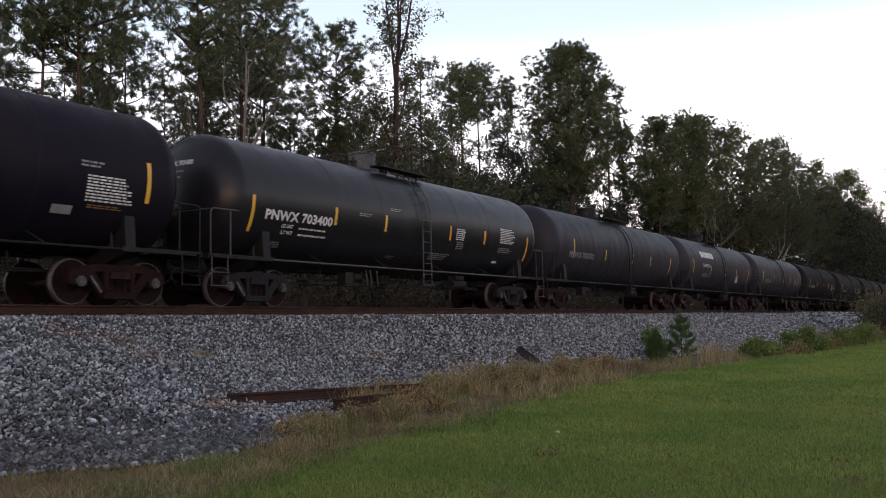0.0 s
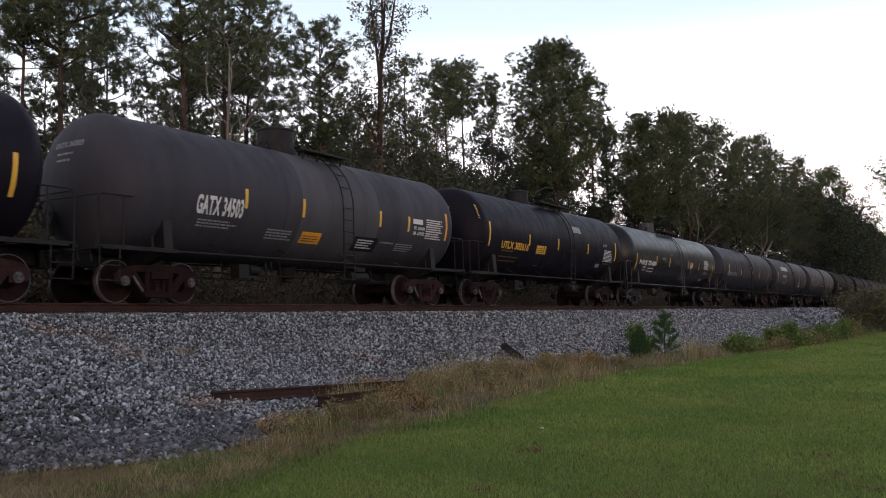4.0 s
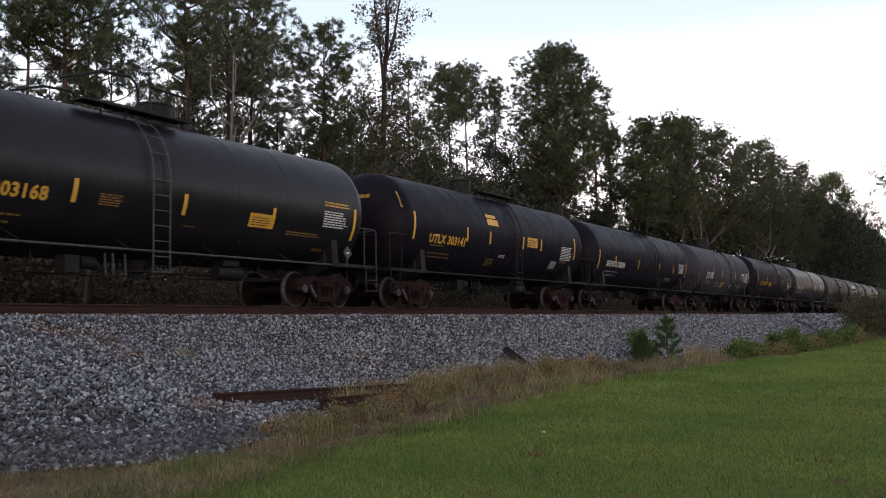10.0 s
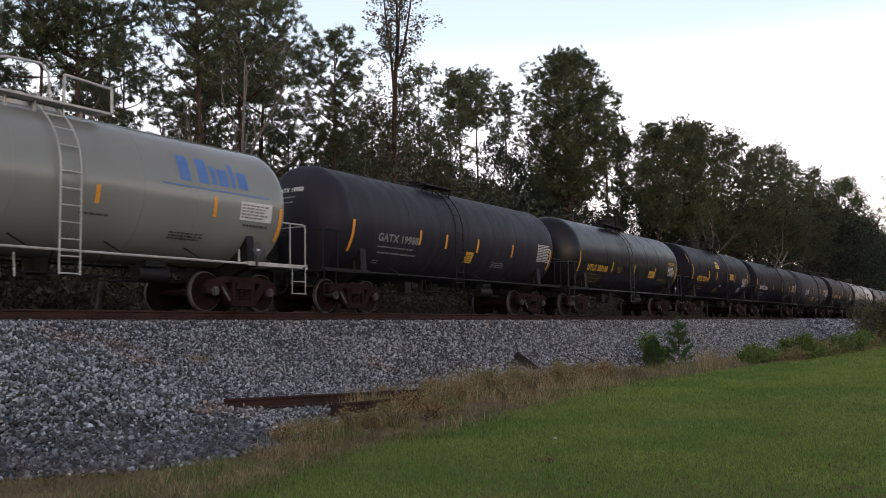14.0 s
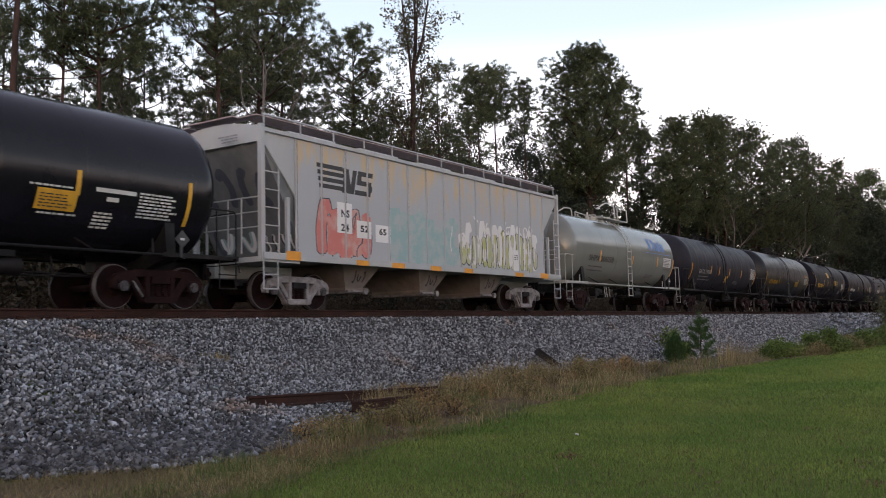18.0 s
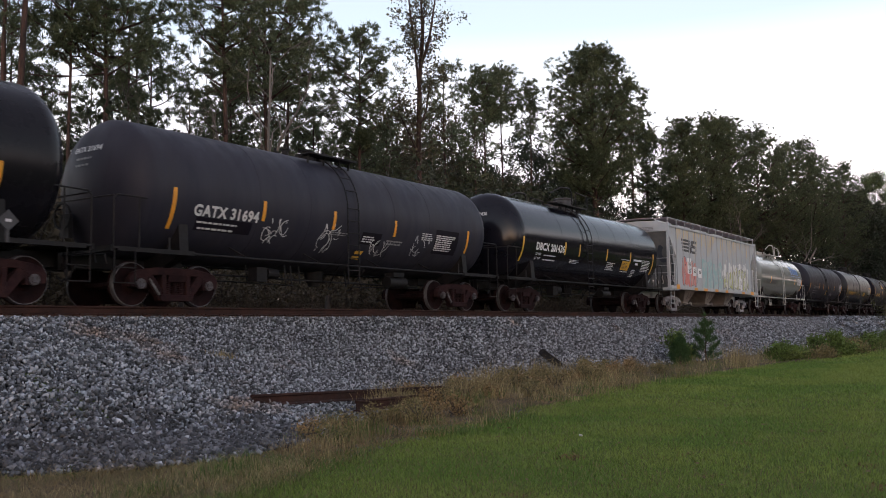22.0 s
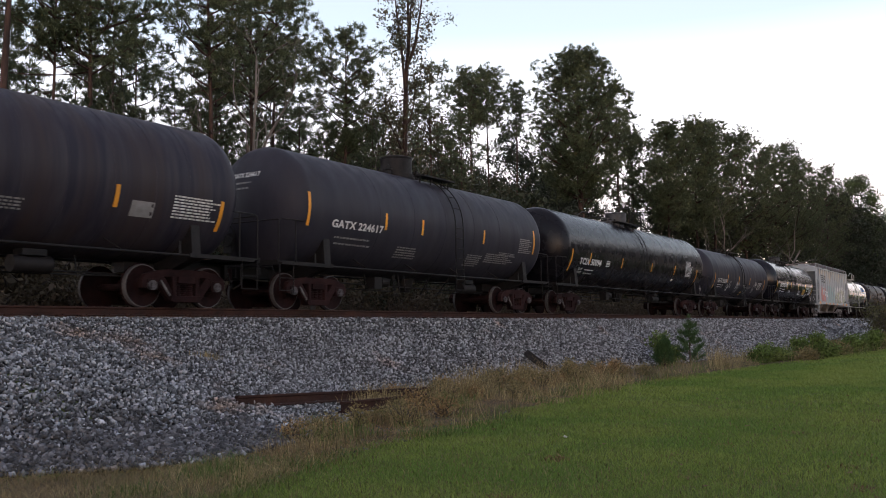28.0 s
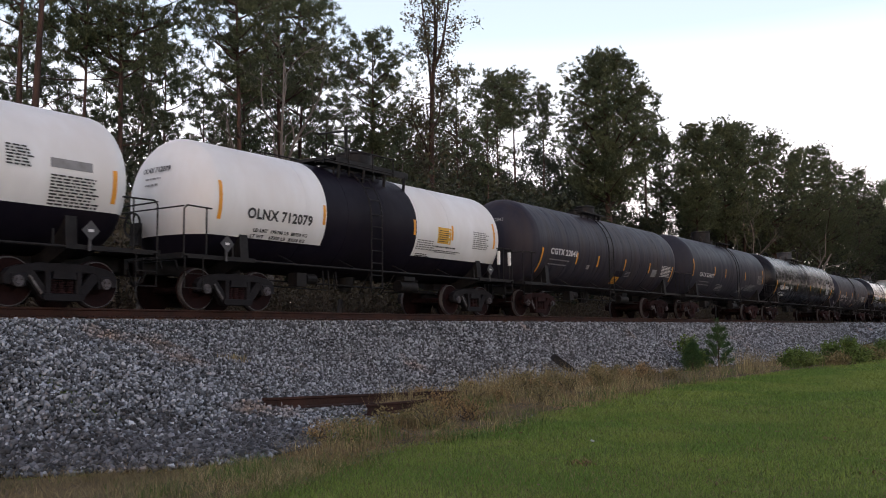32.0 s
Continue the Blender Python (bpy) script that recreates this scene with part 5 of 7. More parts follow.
MARKS_13 = [
    ("bar", "o", -5.85, 1.62, 0.84), ("bar", "o", -3.28, 1.99, 0.46), ("bar", "o", -0.82, 1.99, 0.46), ("bar", "o", 1.73, 2.00, 0.44), ("bar", "o", 5.46, 1.77, 0.68),
    ("mark", "w", "GATX 31694", 0.26, -5.31, 1.93, 1.88), ("panel", "blk", -5.19, 1.65, 1.62, 0.27), ("lines", "w", -5.17, 1.80, 1.27, 0.07, 1), ("lines", "w", -5.10, 1.68, 1.28, 0.07, 1),
    ("scrawl", "w", -3.22, 1.51, 0.87, 0.59, 16, 7, 0.022), ("scrawl", "w", -1.29, 1.41, 0.77, 0.74, 16, 8, 0.022), ("scrawl", "w", 0.79, 1.44, 0.86, 0.44, 12, 9, 0.02),
    ("scrawl", "w", 2.61, 1.53, 0.88, 0.59, 14, 10, 0.022), ("lines", "d", -0.90, 1.87, 0.68, 0.10, 2), ("panel", "blk", 0.36, 1.72, 0.83, 0.31), ("lines", "w", 0.41, 1.78, 0.59, 0.18, 3),
    ("lines", "d", 1.44, 1.78, 0.88, 0.15, 2), ("panel", "y", 0.38, 1.34, 0.31, 0.21), ("panel", "blk", 3.71, 1.67, 1.22, 0.69), ("lines", "w", 3.02, 2.01, 0.64, 0.22, 2),
    ("lines", "w", 3.75, 1.76, 1.05, 0.47, 6),
]
MARKS_14 = [
    ("bar", "o", -8.18, 1.68, 0.84), ("bar", "o", -6.43, 2.03, 0.42), ("bar", "o", -3.00, 2.01, 0.43), ("bar", "o", 0.67, 2.01, 0.42), ("bar", "o", 3.94, 2.02, 0.43),
    ("bar", "o", 7.48, 1.65, 0.80), ("mark", "w", "TCIX 50094", 0.27, -7.39, 1.96, 2.11), ("text", "w", "LD LMT", 0.085, -7.28, 1.76, 0.40), ("lines", "w", -6.66, 1.76, 1.09, 0.075, 1), ("text", "w", "LT WT", 0.085, -7.25, 1.63, 0.40), ("lines", "w", -6.63, 1.63, 1.05, 0.075, 1),
    ("lines", "w", -7.36, 1.42, 0.29, 0.09, 2), ("panel", "w", -4.72, 1.99, 0.36, 0.25), ("panel", "blk", -4.68, 2.04, 0.26, 0.16), ("lines", "w", 3.80, 1.71, 0.29, 0.14, 2),
    ("lines", "w", 5.62, 2.58, 0.92, 0.22, 2), ("lines", "w", 5.63, 2.00, 1.05, 0.57, 6),
]
MARKS_15 = [
    ("bar", "o", -6.25, 2.07, 0.84), ("bar", "o", -3.06, 2.22, 0.46), ("bar", "o", -1.27, 2.22, 0.44), ("bar", "o", 2.27, 2.21, 0.45), ("bar", "o", 5.79, 2.10, 0.84),
    ("mark", "w", "GATX 224617", 0.21, -5.34, 2.11, 2.17), ("lines", "d", -5.12, 1.86, 1.65, 0.08, 1), ("lines", "d", -5.05, 1.71, 1.66, 0.08, 1), ("lines", "d", -2.30, 1.53, 1.18, 0.33, 5),
    ("lines", "d", 1.51, 1.50, 0.95, 0.37, 5), ("lines", "d", 2.63, 1.66, 1.99, 0.31, 4), ("lines", "d", 3.42, 1.95, 1.23, 0.09, 1), ("lines", "d", 4.70, 2.09, 0.93, 0.51, 6),
]
MARKS_16 = [
    ("bar", "o", -6.22, 1.53, 0.84), ("bar", "o", -3.52, 1.94, 0.42), ("bar", "o", -1.68, 1.94, 0.42), ("bar", "o", 0.89, 1.93, 0.45), ("bar", "o", 3.52, 1.94, 0.44),
    ("bar", "o", 6.24, 1.69, 0.65), ("mark", "w", "CGTX 22041", 0.22, -5.65, 2.19, 2.05), ("lines", "d", -5.64, 1.99, 1.70, 0.08, 1), ("lines", "d", -5.63, 1.83, 1.69, 0.08, 1),
    ("panel", "d", -2.57, 1.81, 0.24, 0.15), ("panel", "o", 0.22, 1.39, 0.57, 0.27), ("panel", "blk", 0.22, 1.67, 0.75, 0.22), ("lines", "d", 1.15, 1.70, 0.55, 0.23, 4),
    ("panel", "d", 3.89, 1.81, 0.56, 0.31), ("lines", "w", 4.91, 1.87, 1.28, 0.49, 5),
]
MARKS_17 = [
    ("bar", "o", -5.74, 1.97, 0.84), ("bar", "o", -2.43, 2.14, 0.48), ("bar", "o", 1.31, 2.20, 0.43), ("bar", "o", 3.19, 2.19, 0.44), ("bar", "o", 5.55, 2.11, 0.79),
    ("mark", "b", "OLNX 712079", 0.25, -4.95, 2.06, 2.1), ("text", "b", "LD LMT  195700 LB  88750 KG", 0.08, -4.68, 1.79, 1.76), ("text", "b", "LT WT    67300 LB  30550 KG", 0.08, -4.71, 1.66, 1.76), ("panel", "y", 2.45, 2.06, 0.67, 0.47),
    ("lines", "d", 1.48, 1.83, 1.00, 0.30, 4), ("lines", "b", 2.40, 1.94, 1.26, 0.08, 1), ("lines", "b", 2.41, 1.80, 1.32, 0.09, 2), ("lines", "d", 4.32, 2.03, 0.94, 0.55, 6),
    ("lines", "b", 1.55, 1.65, 0.68, 0.10, 1),
]
MARKS_18 = [
    ("bar", "o", 5.83, 1.99, 0.64), ("lines", "b", 3.66, 2.46, 0.55, 0.40, 3), ("panel", "d", 4.50, 2.52, 0.85, 0.18), ("lines", "b", 4.50, 1.85, 1.09, 0.57, 8),
]
# a wordmark drawn as plain upright blocks over a thin line
MARKS_10 += [("panel", "blue", 1.85, 2.66, 3.2, 0.03)]
for i, (u, h) in enumerate(((0.0, 0.56), (0.52, 0.56), (0.92, 0.44), (1.12, 0.40), (1.50, 0.56), (1.72, 0.40))):
    MARKS_10.append(("panel", "blue", 2.35 + u, 2.80, 0.13 if i in (2, 4) else 0.30, h))
for rows in (MARKS_4, MARKS_7):
    rows.append(("lines", "ly", -6.95, 2.95, 0.14, 0.5, 7))
MARKS_FAR = [("bar", "y", -5.9, 2.05, 0.75), ("bar", "y", -2.6, 2.1, 0.45), ("bar", "y", 0.6, 2.1, 0.45), ("bar", "y", 3.0, 2.1, 0.45), ("bar", "y", 5.9, 1.85, 0.75),
             ("lines", "d", -5.2, 2.0, 2.0, 0.26, 1), ("lines", "d", 4.4, 2.0, 1.0, 0.5, 6)]
MARKS_2 = [("mark", "d", "PNWX 703702", 0.24, -6.3, 2.06, 2.4)] + MARKS_FAR[:5]
HEAD_W, HEAD_D, HEAD_Y, HEAD_B = ("w", "d"), ("d", "d"), ("ly", "ld"), ("b", "d")
for rear, front, label, paint in (
        (184.5, 197.0, "black tank car far ahead in the train", M_DULL), (167.0, 180.0, "black tank car far ahead in the train", M_DULL),
        (149.5, 162.5, "dark tank car far ahead in the train", M_DULL), (132.5, 145.3, "dark tank car far ahead in the train", M_DULL),
        (115.2, 128.0, "dark tank car far ahead in the train", M_DULL), (98.0, 110.8, "dark tank car far ahead in the train", M_DULL),
        (81.0, 93.6, "grey-black tank car ahead in the train", M_DULL), (64.2, 76.8, "weathered black tank car ahead in the train", M_MATT)):
    tank_car(rear, front, label, paint, MARKS_FAR)

MARKS_1 = MARKS_FAR[:5] + [("panel", "w", -4.3 + 0.42 * i, 2.98, 0.33, 0.34) for i in range(6)] + [("lines", "w", -4.2, 2.45, 1.6, 0.2, 1), ("lines", "d", -4.2, 1.9, 1.7, 0.22, 2), ("scrawl", "w", 2.9, 1.75, 0.9, 0.5, 9, 71, 0.10)]
tank_car(48.6, 60.3, "weathered black tank car with large white lettering", M_MATT, MARKS_1)
tank_car(32.2, 45.1, "weathered black tank car with faded white lettering", M_MATT, MARKS_2, HEAD_W, at_ladder=0.1, dome_at=-0.9)
tank_car(15.41, 28.3, "satin black tank car with white lettering and yellow strips", M_SATIN, MARKS_3, HEAD_W, tops="hoop", at_ladder=0.06, dome_at=-0.9, dome=M_PIPE, rails=M_PIPE, tone="dark")
tank_car(0.35, 11.5, "sooty black tank car with yellow lettering", M_BLACK, MARKS_4, HEAD_Y, r=1.60, c=2.60, tops="hoop", at_ladder=0.7, dome_at=-0.8)
tank_car(-14.3, -3.7, "dusty grey tank car with a paler middle band", M_GREY, MARKS_5, HEAD_D, r=1.56, c=2.57, tops="low", at_ladder=0.66, dome_at=-0.4, big=2, bands=((-1.1, 2.2, M_GREY_PALE),))
tank_car(-29.95, -18.45, "matt black tank car with white lettering", M_BLACK, MARKS_6, HEAD_W, r=1.56, c=2.56, tops="low", at_ladder=1.0, dome_at=0.2, big=0)
tank_car(-44.87, -33.8, "sooty black tank car with yellow lettering", M_BLACK, MARKS_7, HEAD_Y, r=1.60, c=2.59, tops="hoop", at_ladder=0.45, dome_at=-0.87)
tank_car(-59.9, -49.15, "satin black tank car with yellow lettering", M_SATIN, MARKS_8, HEAD_Y, tops="hoop", at_ladder=-0.69, dome_at=0.5, rails=M_PIPE, placards=(5.6,))
tank_car(-75.02, -64.25, "weathered black tank car with faded white lettering", M_MATT, MARKS_9, HEAD_W, r=1.55, c=2.55, tops="low", at_ladder=-0.74, dome_at=-1.1, big=0)
tank_car(-88.5, -79.3, "pale grey-green tank car with black lettering", M_OLIVE, MARKS_10, HEAD_B, r=1.50, c=2.53, fit=M_PALE, rails=M_PALE, dome=M_PALE, tops="hoop", at_ladder=-0.36, dome_at=-0.89, big=0, placards=(4.6,))
tank_car(-119.6, -108.8, "glossy black tank car with white lettering", M_GLOSS, MARKS_12, HEAD_W, r=1.60, c=2.59, tops="hoop", at_ladder=-1.17, dome_at=0.0, dome=M_PIPE, rails=M_STEEL, placards=(5.5,))
tank_car(-134.86, -123.9, "weathered dark grey tank car with sprayed white scrawls", M_SLATE, MARKS_13, HEAD_W, r=1.50, c=2.50, tops="low", at_ladder=-0.22, dome_at=-0.6, big=0)
tank_car(-154.09, -138.95, "long glossy black tank car with white lettering", M_GLOSS_SOFT, MARKS_14, HEAD_W, r=1.62, c=2.64, tops="hoop", at_ladder=-0.45, dome_at=0.23, big=2, dome=M_PIPE, placards=(7.6,))
tank_car(-169.14, -158.4, "weathered dark grey tank car with white lettering", M_SLATE, MARKS_15, HEAD_W, r=1.60, c=2.62, tops="low", at_ladder=0.59, dome_at=-0.41, big=2)
tank_car(-184.72, -173.45, "streaked black tank car with faded lettering", M_STREAK, MARKS_16, HEAD_D, tops="low", at_ladder=-0.77, dome_at=0.39,
         rings=[-5.2, -4.3, -3.4, -2.5, -1.5, 0.6, 1.5, 2.4, 3.4, 4.4, 5.3])
tank_car(-198.84, -189.05, "white tank car with black middle band and belly", M_WHITE, MARKS_17, HEAD_B, r=1.46, c=2.44, tops="short", at_ladder=-0.5, dome_at=0.4, big=2, bands=((-2.35, 1.4, M_BLACK),),
         belly=(M_BLACK, -0.80), posts=True, placards=(5.2, -5.6), tone="dark")
tank_car(-213.2, -203.1, "white tank car with black belly and small print", M_WHITE, MARKS_18, (), r=1.46, c=2.44, tops="low", bands=((-2.4, 1.6, M_BLACK),), belly=(M_BLACK, -0.62), placards=(5.3,), tone="dark")

# ---- woods ----


def tubes(paths, sides):
    """Tapered tubes: each path is a list of (point, radius)."""
    V, F = [], []
    for path in paths:
        base = len(V)
        for k, (p, r) in enumerate(path):
            q = path[min(k + 1, len(path) - 1)][0] - path[max(k - 1, 0)][0]
            q = q / (np.linalg.norm(q) + 1e-9)
            a = np.cross(q, (0.3, 0.9, 0.2))
            a = a / (np.linalg.norm(a) + 1e-9)
            b = np.cross(q, a)
            for i in range(sides):
                w = 2 * math.pi * i / sides
                V.append(p + r * (math.cos(w) * a + math.sin(w) * b))
        for k in range(len(path) - 1):
            for i in range(sides):
                j = (i + 1) % sides
                F.append((base + k * sides + i, base + k * sides + j, base + (k + 1) * sides + j, base + (k + 1) * sides + i))
    return V, F


def tufts(points, n, length, width, rng, up=0.3, spread=0.25):
    """Bunches of narrow blades at the points."""
    P = np.repeat(np.asarray(points, float), n, axis=0)
    m = len(P)
    P = P + rng.normal(0, spread, (m, 3)) * (1, 1, 0.7)
    d = rng.normal(0, 1, (m, 3)) + (0, 0, up)
    d /= np.linalg.norm(d, axis=1)[:, None]
    s = np.cross(d, rng.normal(0, 1, (m, 3)))
    s /= np.linalg.norm(s, axis=1)[:, None] + 1e-9
    L = length * rng.uniform(0.6, 1.3, (m, 1))
    Wd = width * rng.uniform(0.6, 1.3, (m, 1))
    V = np.stack([P - s * Wd * 0.5, P + s * Wd * 0.5, P + d * L], 1).reshape(-1, 3)
    return V, np.arange(3 * m).reshape(-1, 3)


def leaves(points, n, size, rng, spread):
    """Small four-cornered leaves scattered round the points."""
    P = np.repeat(np.asarray(points, float), n, axis=0)
    m = len(P)
    P = P + rng.normal(0, 1, (m, 3)) * spread
    a = rng.normal(0, 1, (m, 3))
    a /= np.linalg.norm(a, axis=1)[:, None]
    b = np.cross(a, rng.normal(0, 1, (m, 3)))
    b /= np.linalg.norm(b, axis=1)[:, None] + 1e-9
    s = size * rng.uniform(0.5, 1.4, (m, 1))
    V = np.stack([P - a * s, P + b * s * 0.6, P + a * s, P - b * s * 0.6], 1).reshape(-1, 3)
    return V, np.arange(4 * m).reshape(-1, 4)


DOME = ((0, 0.55), (0.2, 0.9), (0.45, 1.0), (0.75, 0.82), (0.92, 0.5), (1, 0.2))
UMBRELLA = ((0, 0.35), (0.3, 0.75), (0.6, 1.0), (0.85, 0.85), (1, 0.35))
GREAT = ((0, 0.6), (0.2, 0.9), (0.45, 1.0), (0.68, 0.85), (0.84, 0.66), (0.95, 0.42), (1, 0.15))


def crown_tree(seed, H, low, wide, limbs=24, twigs=4, tufts_per=6, shape=DOME, needle=(24, 0.225, 0.048), bend=0.02, lean=0.0, girth=1.0, foliage=None, bark=None, pad=0.27, stubs=8, inner=0.45):
    """A tall tree: a bare stem, limbs that rise to an uneven crown, and needles in starry bunches on pads at the ends of the twigs. low: height of the crown's foot; wide: its half width."""
    rng = np.random.default_rng(seed)
    sway, turn = rng.normal(0, bend * H, 2), rng.uniform(0, 6.283)

    def axis(h):
        k = h / H
        return np.array([sway[0] * math.sin(k * 2.4) + 0.005 * H * math.sin(k * 8 + seed) + lean * h, sway[1] * math.sin(k * 2.0), h])
    r0 = (0.0058 * H + 0.05) * girth
    paths, tips = [[(axis(H * k), r0 * (1 - 0.87 * k) * (1.3 if k == 0 else 1)) for k in np.linspace(0, 0.985, 14)]], []
    us, rs = [s[0] for s in shape], [s[1] for s in shape]
    lobes = rng.uniform(0.62, 1.22, 7)
    for i in range(limbs):
        q = min(1.0, (i + rng.uniform(0.1, 0.9)) / limbs)
        az = turn + i * 2.4 + rng.normal(0, 0.35)
        lobe = float(np.interp((az % 6.283) / 6.283 * 7, range(8), (*lobes, lobes[0])))
        reach = wide * float(np.interp(q, us, rs)) * lobe * rng.uniform(0.75, 1.12) + 0.15
        z_end = low + (H - low) * q
        rise = reach * rng.uniform(0.4, 1.0)
        h0 = max(low * 0.72, min(z_end - rise, H * 0.95))
        a, out = axis(h0), np.array([math.cos(az), math.sin(az), 0.0])
        side = np.array([-math.sin(az), math.cos(az), 0.0]) * reach * rng.normal(0, 0.13)
        line = []
        for j in range(6):
            k = j / 5
            line.append((a + out * reach * k + side * math.sin(k * 3.1) + np.array([0, 0, (z_end - h0) * (0.55 * k + 0.45 * k * k)]), (0.02 + 0.016 * reach) * (1 - 0.86 * k)))
        paths.append(line)
        for j in range(twigs):
            k = inner + (1 - inner) * (j + 0.5 * rng.random() + 0.5) / twigs
            f = k * 5
            p = line[int(min(4, f))][0] * (1 - f % 1 if f < 5 else 0) + line[min(5, int(f) + 1)][0] * (f % 1 if f < 5 else 1)
            off = rng.normal(0, 1, 3) * (1, 1, 0.8) * (0.085 * reach + 0.22) + (0, 0, 0.06 * reach)
            t = p + (off if j < twigs - 1 else off * 0.4)
            paths.append([(p, 0.02), ((p + t) / 2 + rng.normal(0, 0.05, 3), 0.014), (t, 0.007)])
            tips.append(t + rng.normal(0, 1, (tufts_per, 3)) * (pad, pad, pad * 0.7))
    for _ in range(stubs):                 # dead stubs under the crown
        h, az, L = rng.uniform(low * 0.5, low), rng.uniform(0, 6.283), rng.uniform(0.5, 2.2)
        p = axis(h)
        e = p + np.array([math.cos(az) * L, math.sin(az) * L, rng.uniform(-0.4, 0.6)])
        paths.append([(p, 0.03), ((p + e) / 2 + rng.normal(0, 0.12, 3), 0.02), (e, 0.006)])
    V, F = tubes(paths, 6)
    trunk = raw_mesh("trunk", V, F, bark or M_BARK, True)
    tips = np.concatenate(tips)
    if foliage is None:
        V, F = tufts(tips, needle[0], needle[1], needle[2], rng, 0.35, 0.06)
        return trunk, raw_mesh("crown", V, F, M_NEEDLE)
    V, F = leaves(tips, needle[0], needle[1], rng, needle[2])
    return trunk, raw_mesh("crown", V, F, foliage)


def bare_meshes(seed, H, forks=5):
    """A leafless tree of forking, curving grey branches."""
    rng = np.random.default_rng(seed)
    paths = []

    def grow(p, d, L, r, depth):
        line, cur = [], p.copy()
        for j in range(6):
            line.append((cur.copy(), r * (1 - 0.6 * j / 5)))
            d = d + rng.normal(0, 0.16, 3) + (0, 0, 0.05)
            d = d / np.linalg.norm(d)
            cur = cur + d * L / 5
        paths.append(line)
        if depth:
            for _ in range(3):
                k = rng.integers(2, 6)
                nd = d + rng.normal(0, 0.65, 3) + (0, 0, 0.15)
                grow(line[k][0], nd / np.linalg.norm(nd), L * rng.uniform(0.5, 0.75), line[k][1] * 0.62, depth - 1)
    grow(np.zeros(3), np.array((0.15, 0, 1)), H * 0.45, 0.15, forks - 1)
    V, F = tubes(paths, 5)
    return raw_mesh("trunk", V, F, M_BARK_PALE, True)


def broad_meshes(seed, H, bare, spread, leaf_mat, n_limb=32, per=105, size=0.115, bark=None, puff=0.42):
    """Trunk with forking limbs, and leafy crown, for a broad-leaved tree."""
    rng = np.random.default_rng(seed)
    bend = rng.normal(0, 0.02 * H, 2)
    def axis(h):
        k = h / H
        return np.array([bend[0] * math.sin(k * 2.5), bend[1] * math.sin(k * 2.1), h])
    r0 = 0.009 * H + 0.04
    paths, tips = [[(axis(H * k), r0 * (1 - 0.88 * k)) for k in np.linspace(0, 0.97, 10)]], []
    for i in range(n_limb):
        k = bare + (0.96 - bare) * (i + rng.random()) / n_limb
        q = (k - bare) / (1 - bare)
        az = rng.uniform(0, 6.283)
        reach = spread * math.sqrt(max(0.08, 1 - ((q - 0.34) / 0.70) ** 2)) * rng.uniform(0.55, 1.1)
        cur, pts = axis(H * k), []
        for j in range(5):
            pts.append((cur.copy(), 0.07 * (1 - q * 0.6) * (1 - j / 5) + 0.01))
            cur = cur + np.array([math.cos(az) * reach / 4, math.sin(az) * reach / 4, reach * rng.uniform(0.12, 0.3)])
            az += rng.normal(0, 0.25)
        paths.append(pts)
        for j in range(1, 5):
            for _ in range(2):
                t = pts[j][0] + rng.normal(0, 0.2 * reach + 0.15, 3) * (1, 1, 0.7)
                tips.append(t)
                paths.append([(pts[j][0], 0.018), ((pts[j][0] + t) / 2 + rng.normal(0, 0.08, 3), 0.012), (t, 0.006)])
    V, F = tubes(paths, 5 if H > 10 else 3)
    tr = raw_mesh("trunk", V, F, bark or M_BARK_GREY, True)
    V, F = leaves(tips, per, size, rng, puff)
    return tr, raw_mesh("crown", V, F, leaf_mat)


def slender_meshes(seed, H):
    """A tall thin tree whose stem forks high up, with small loose clusters of leaves."""
    rng = np.random.default_rng(seed)
    stem = [(np.array((-0.9 + 0.9 * k + 0.25 * math.sin(5 * k), 0.1 * math.sin(4 * k), 0.70 * H * k)), 0.27 * (1 - 0.55 * k)) for k in np.linspace(0, 1, 10)]
    top = stem[-1][0]
    paths, tips = [stem], []
    leaders = [(stem[8][0], 0.09, -1.0, 0.1, 0.34 * H), (top, 0.12, 0.6, 0.2, 0.31 * H), (top, 0.10, 2.0, -0.3, 0.27 * H), (top, 0.06, -0.4, -0.9, 0.20 * H), (stem[7][0], 0.07, 2.3, 0.5, 0.15 * H), (stem[6][0], 0.06, -1.9, 0.3, 0.13 * H)]
    for p0, r, dx, dy, L in leaders:
        line = [(p0 + np.array((dx * k ** 0.8 + 0.12 * math.sin(6 * k), dy * k, L * k)), r * (1 - 0.85 * k) + 0.008) for k in np.linspace(0, 1, 8)]
        paths.append(line)
        for i in range(1, 8):
            for _ in range(3):
                p = line[i][0]
                e = p + rng.normal(0, 0.8, 3) * (1, 1, 0.5) + (0, 0, 0.35)
                paths.append([(p, 0.02), ((p + e) / 2 + rng.normal(0, 0.08, 3), 0.013), (e, 0.006)])
                tips += [e, e + rng.normal(0, 0.25, 3)]
    for i in range(26):                     # thin side branches down the stem
        p = stem[3 + i % 7][0]
        az, L = rng.uniform(0, 6.28), rng.uniform(0.8, 2.6)
        e = p + np.array((math.cos(az) * L, math.sin(az) * L, rng.uniform(0.2, 0.9)))
        paths.append([(p, 0.03), ((p + e) / 2 + rng.normal(0, 0.12, 3), 0.018), (e, 0.006)])
        tips += [e, (p + e) / 2 + rng.normal(0, 0.2, 3)]
    V, F = tubes(paths, 7)
    tr = raw_mesh("trunk", V, F, M_BARK, True)
    V, F = leaves(tips, 26, 0.085, rng, 0.22)
    return tr, raw_mesh("crown", V, F, M_LEAF_DRY)


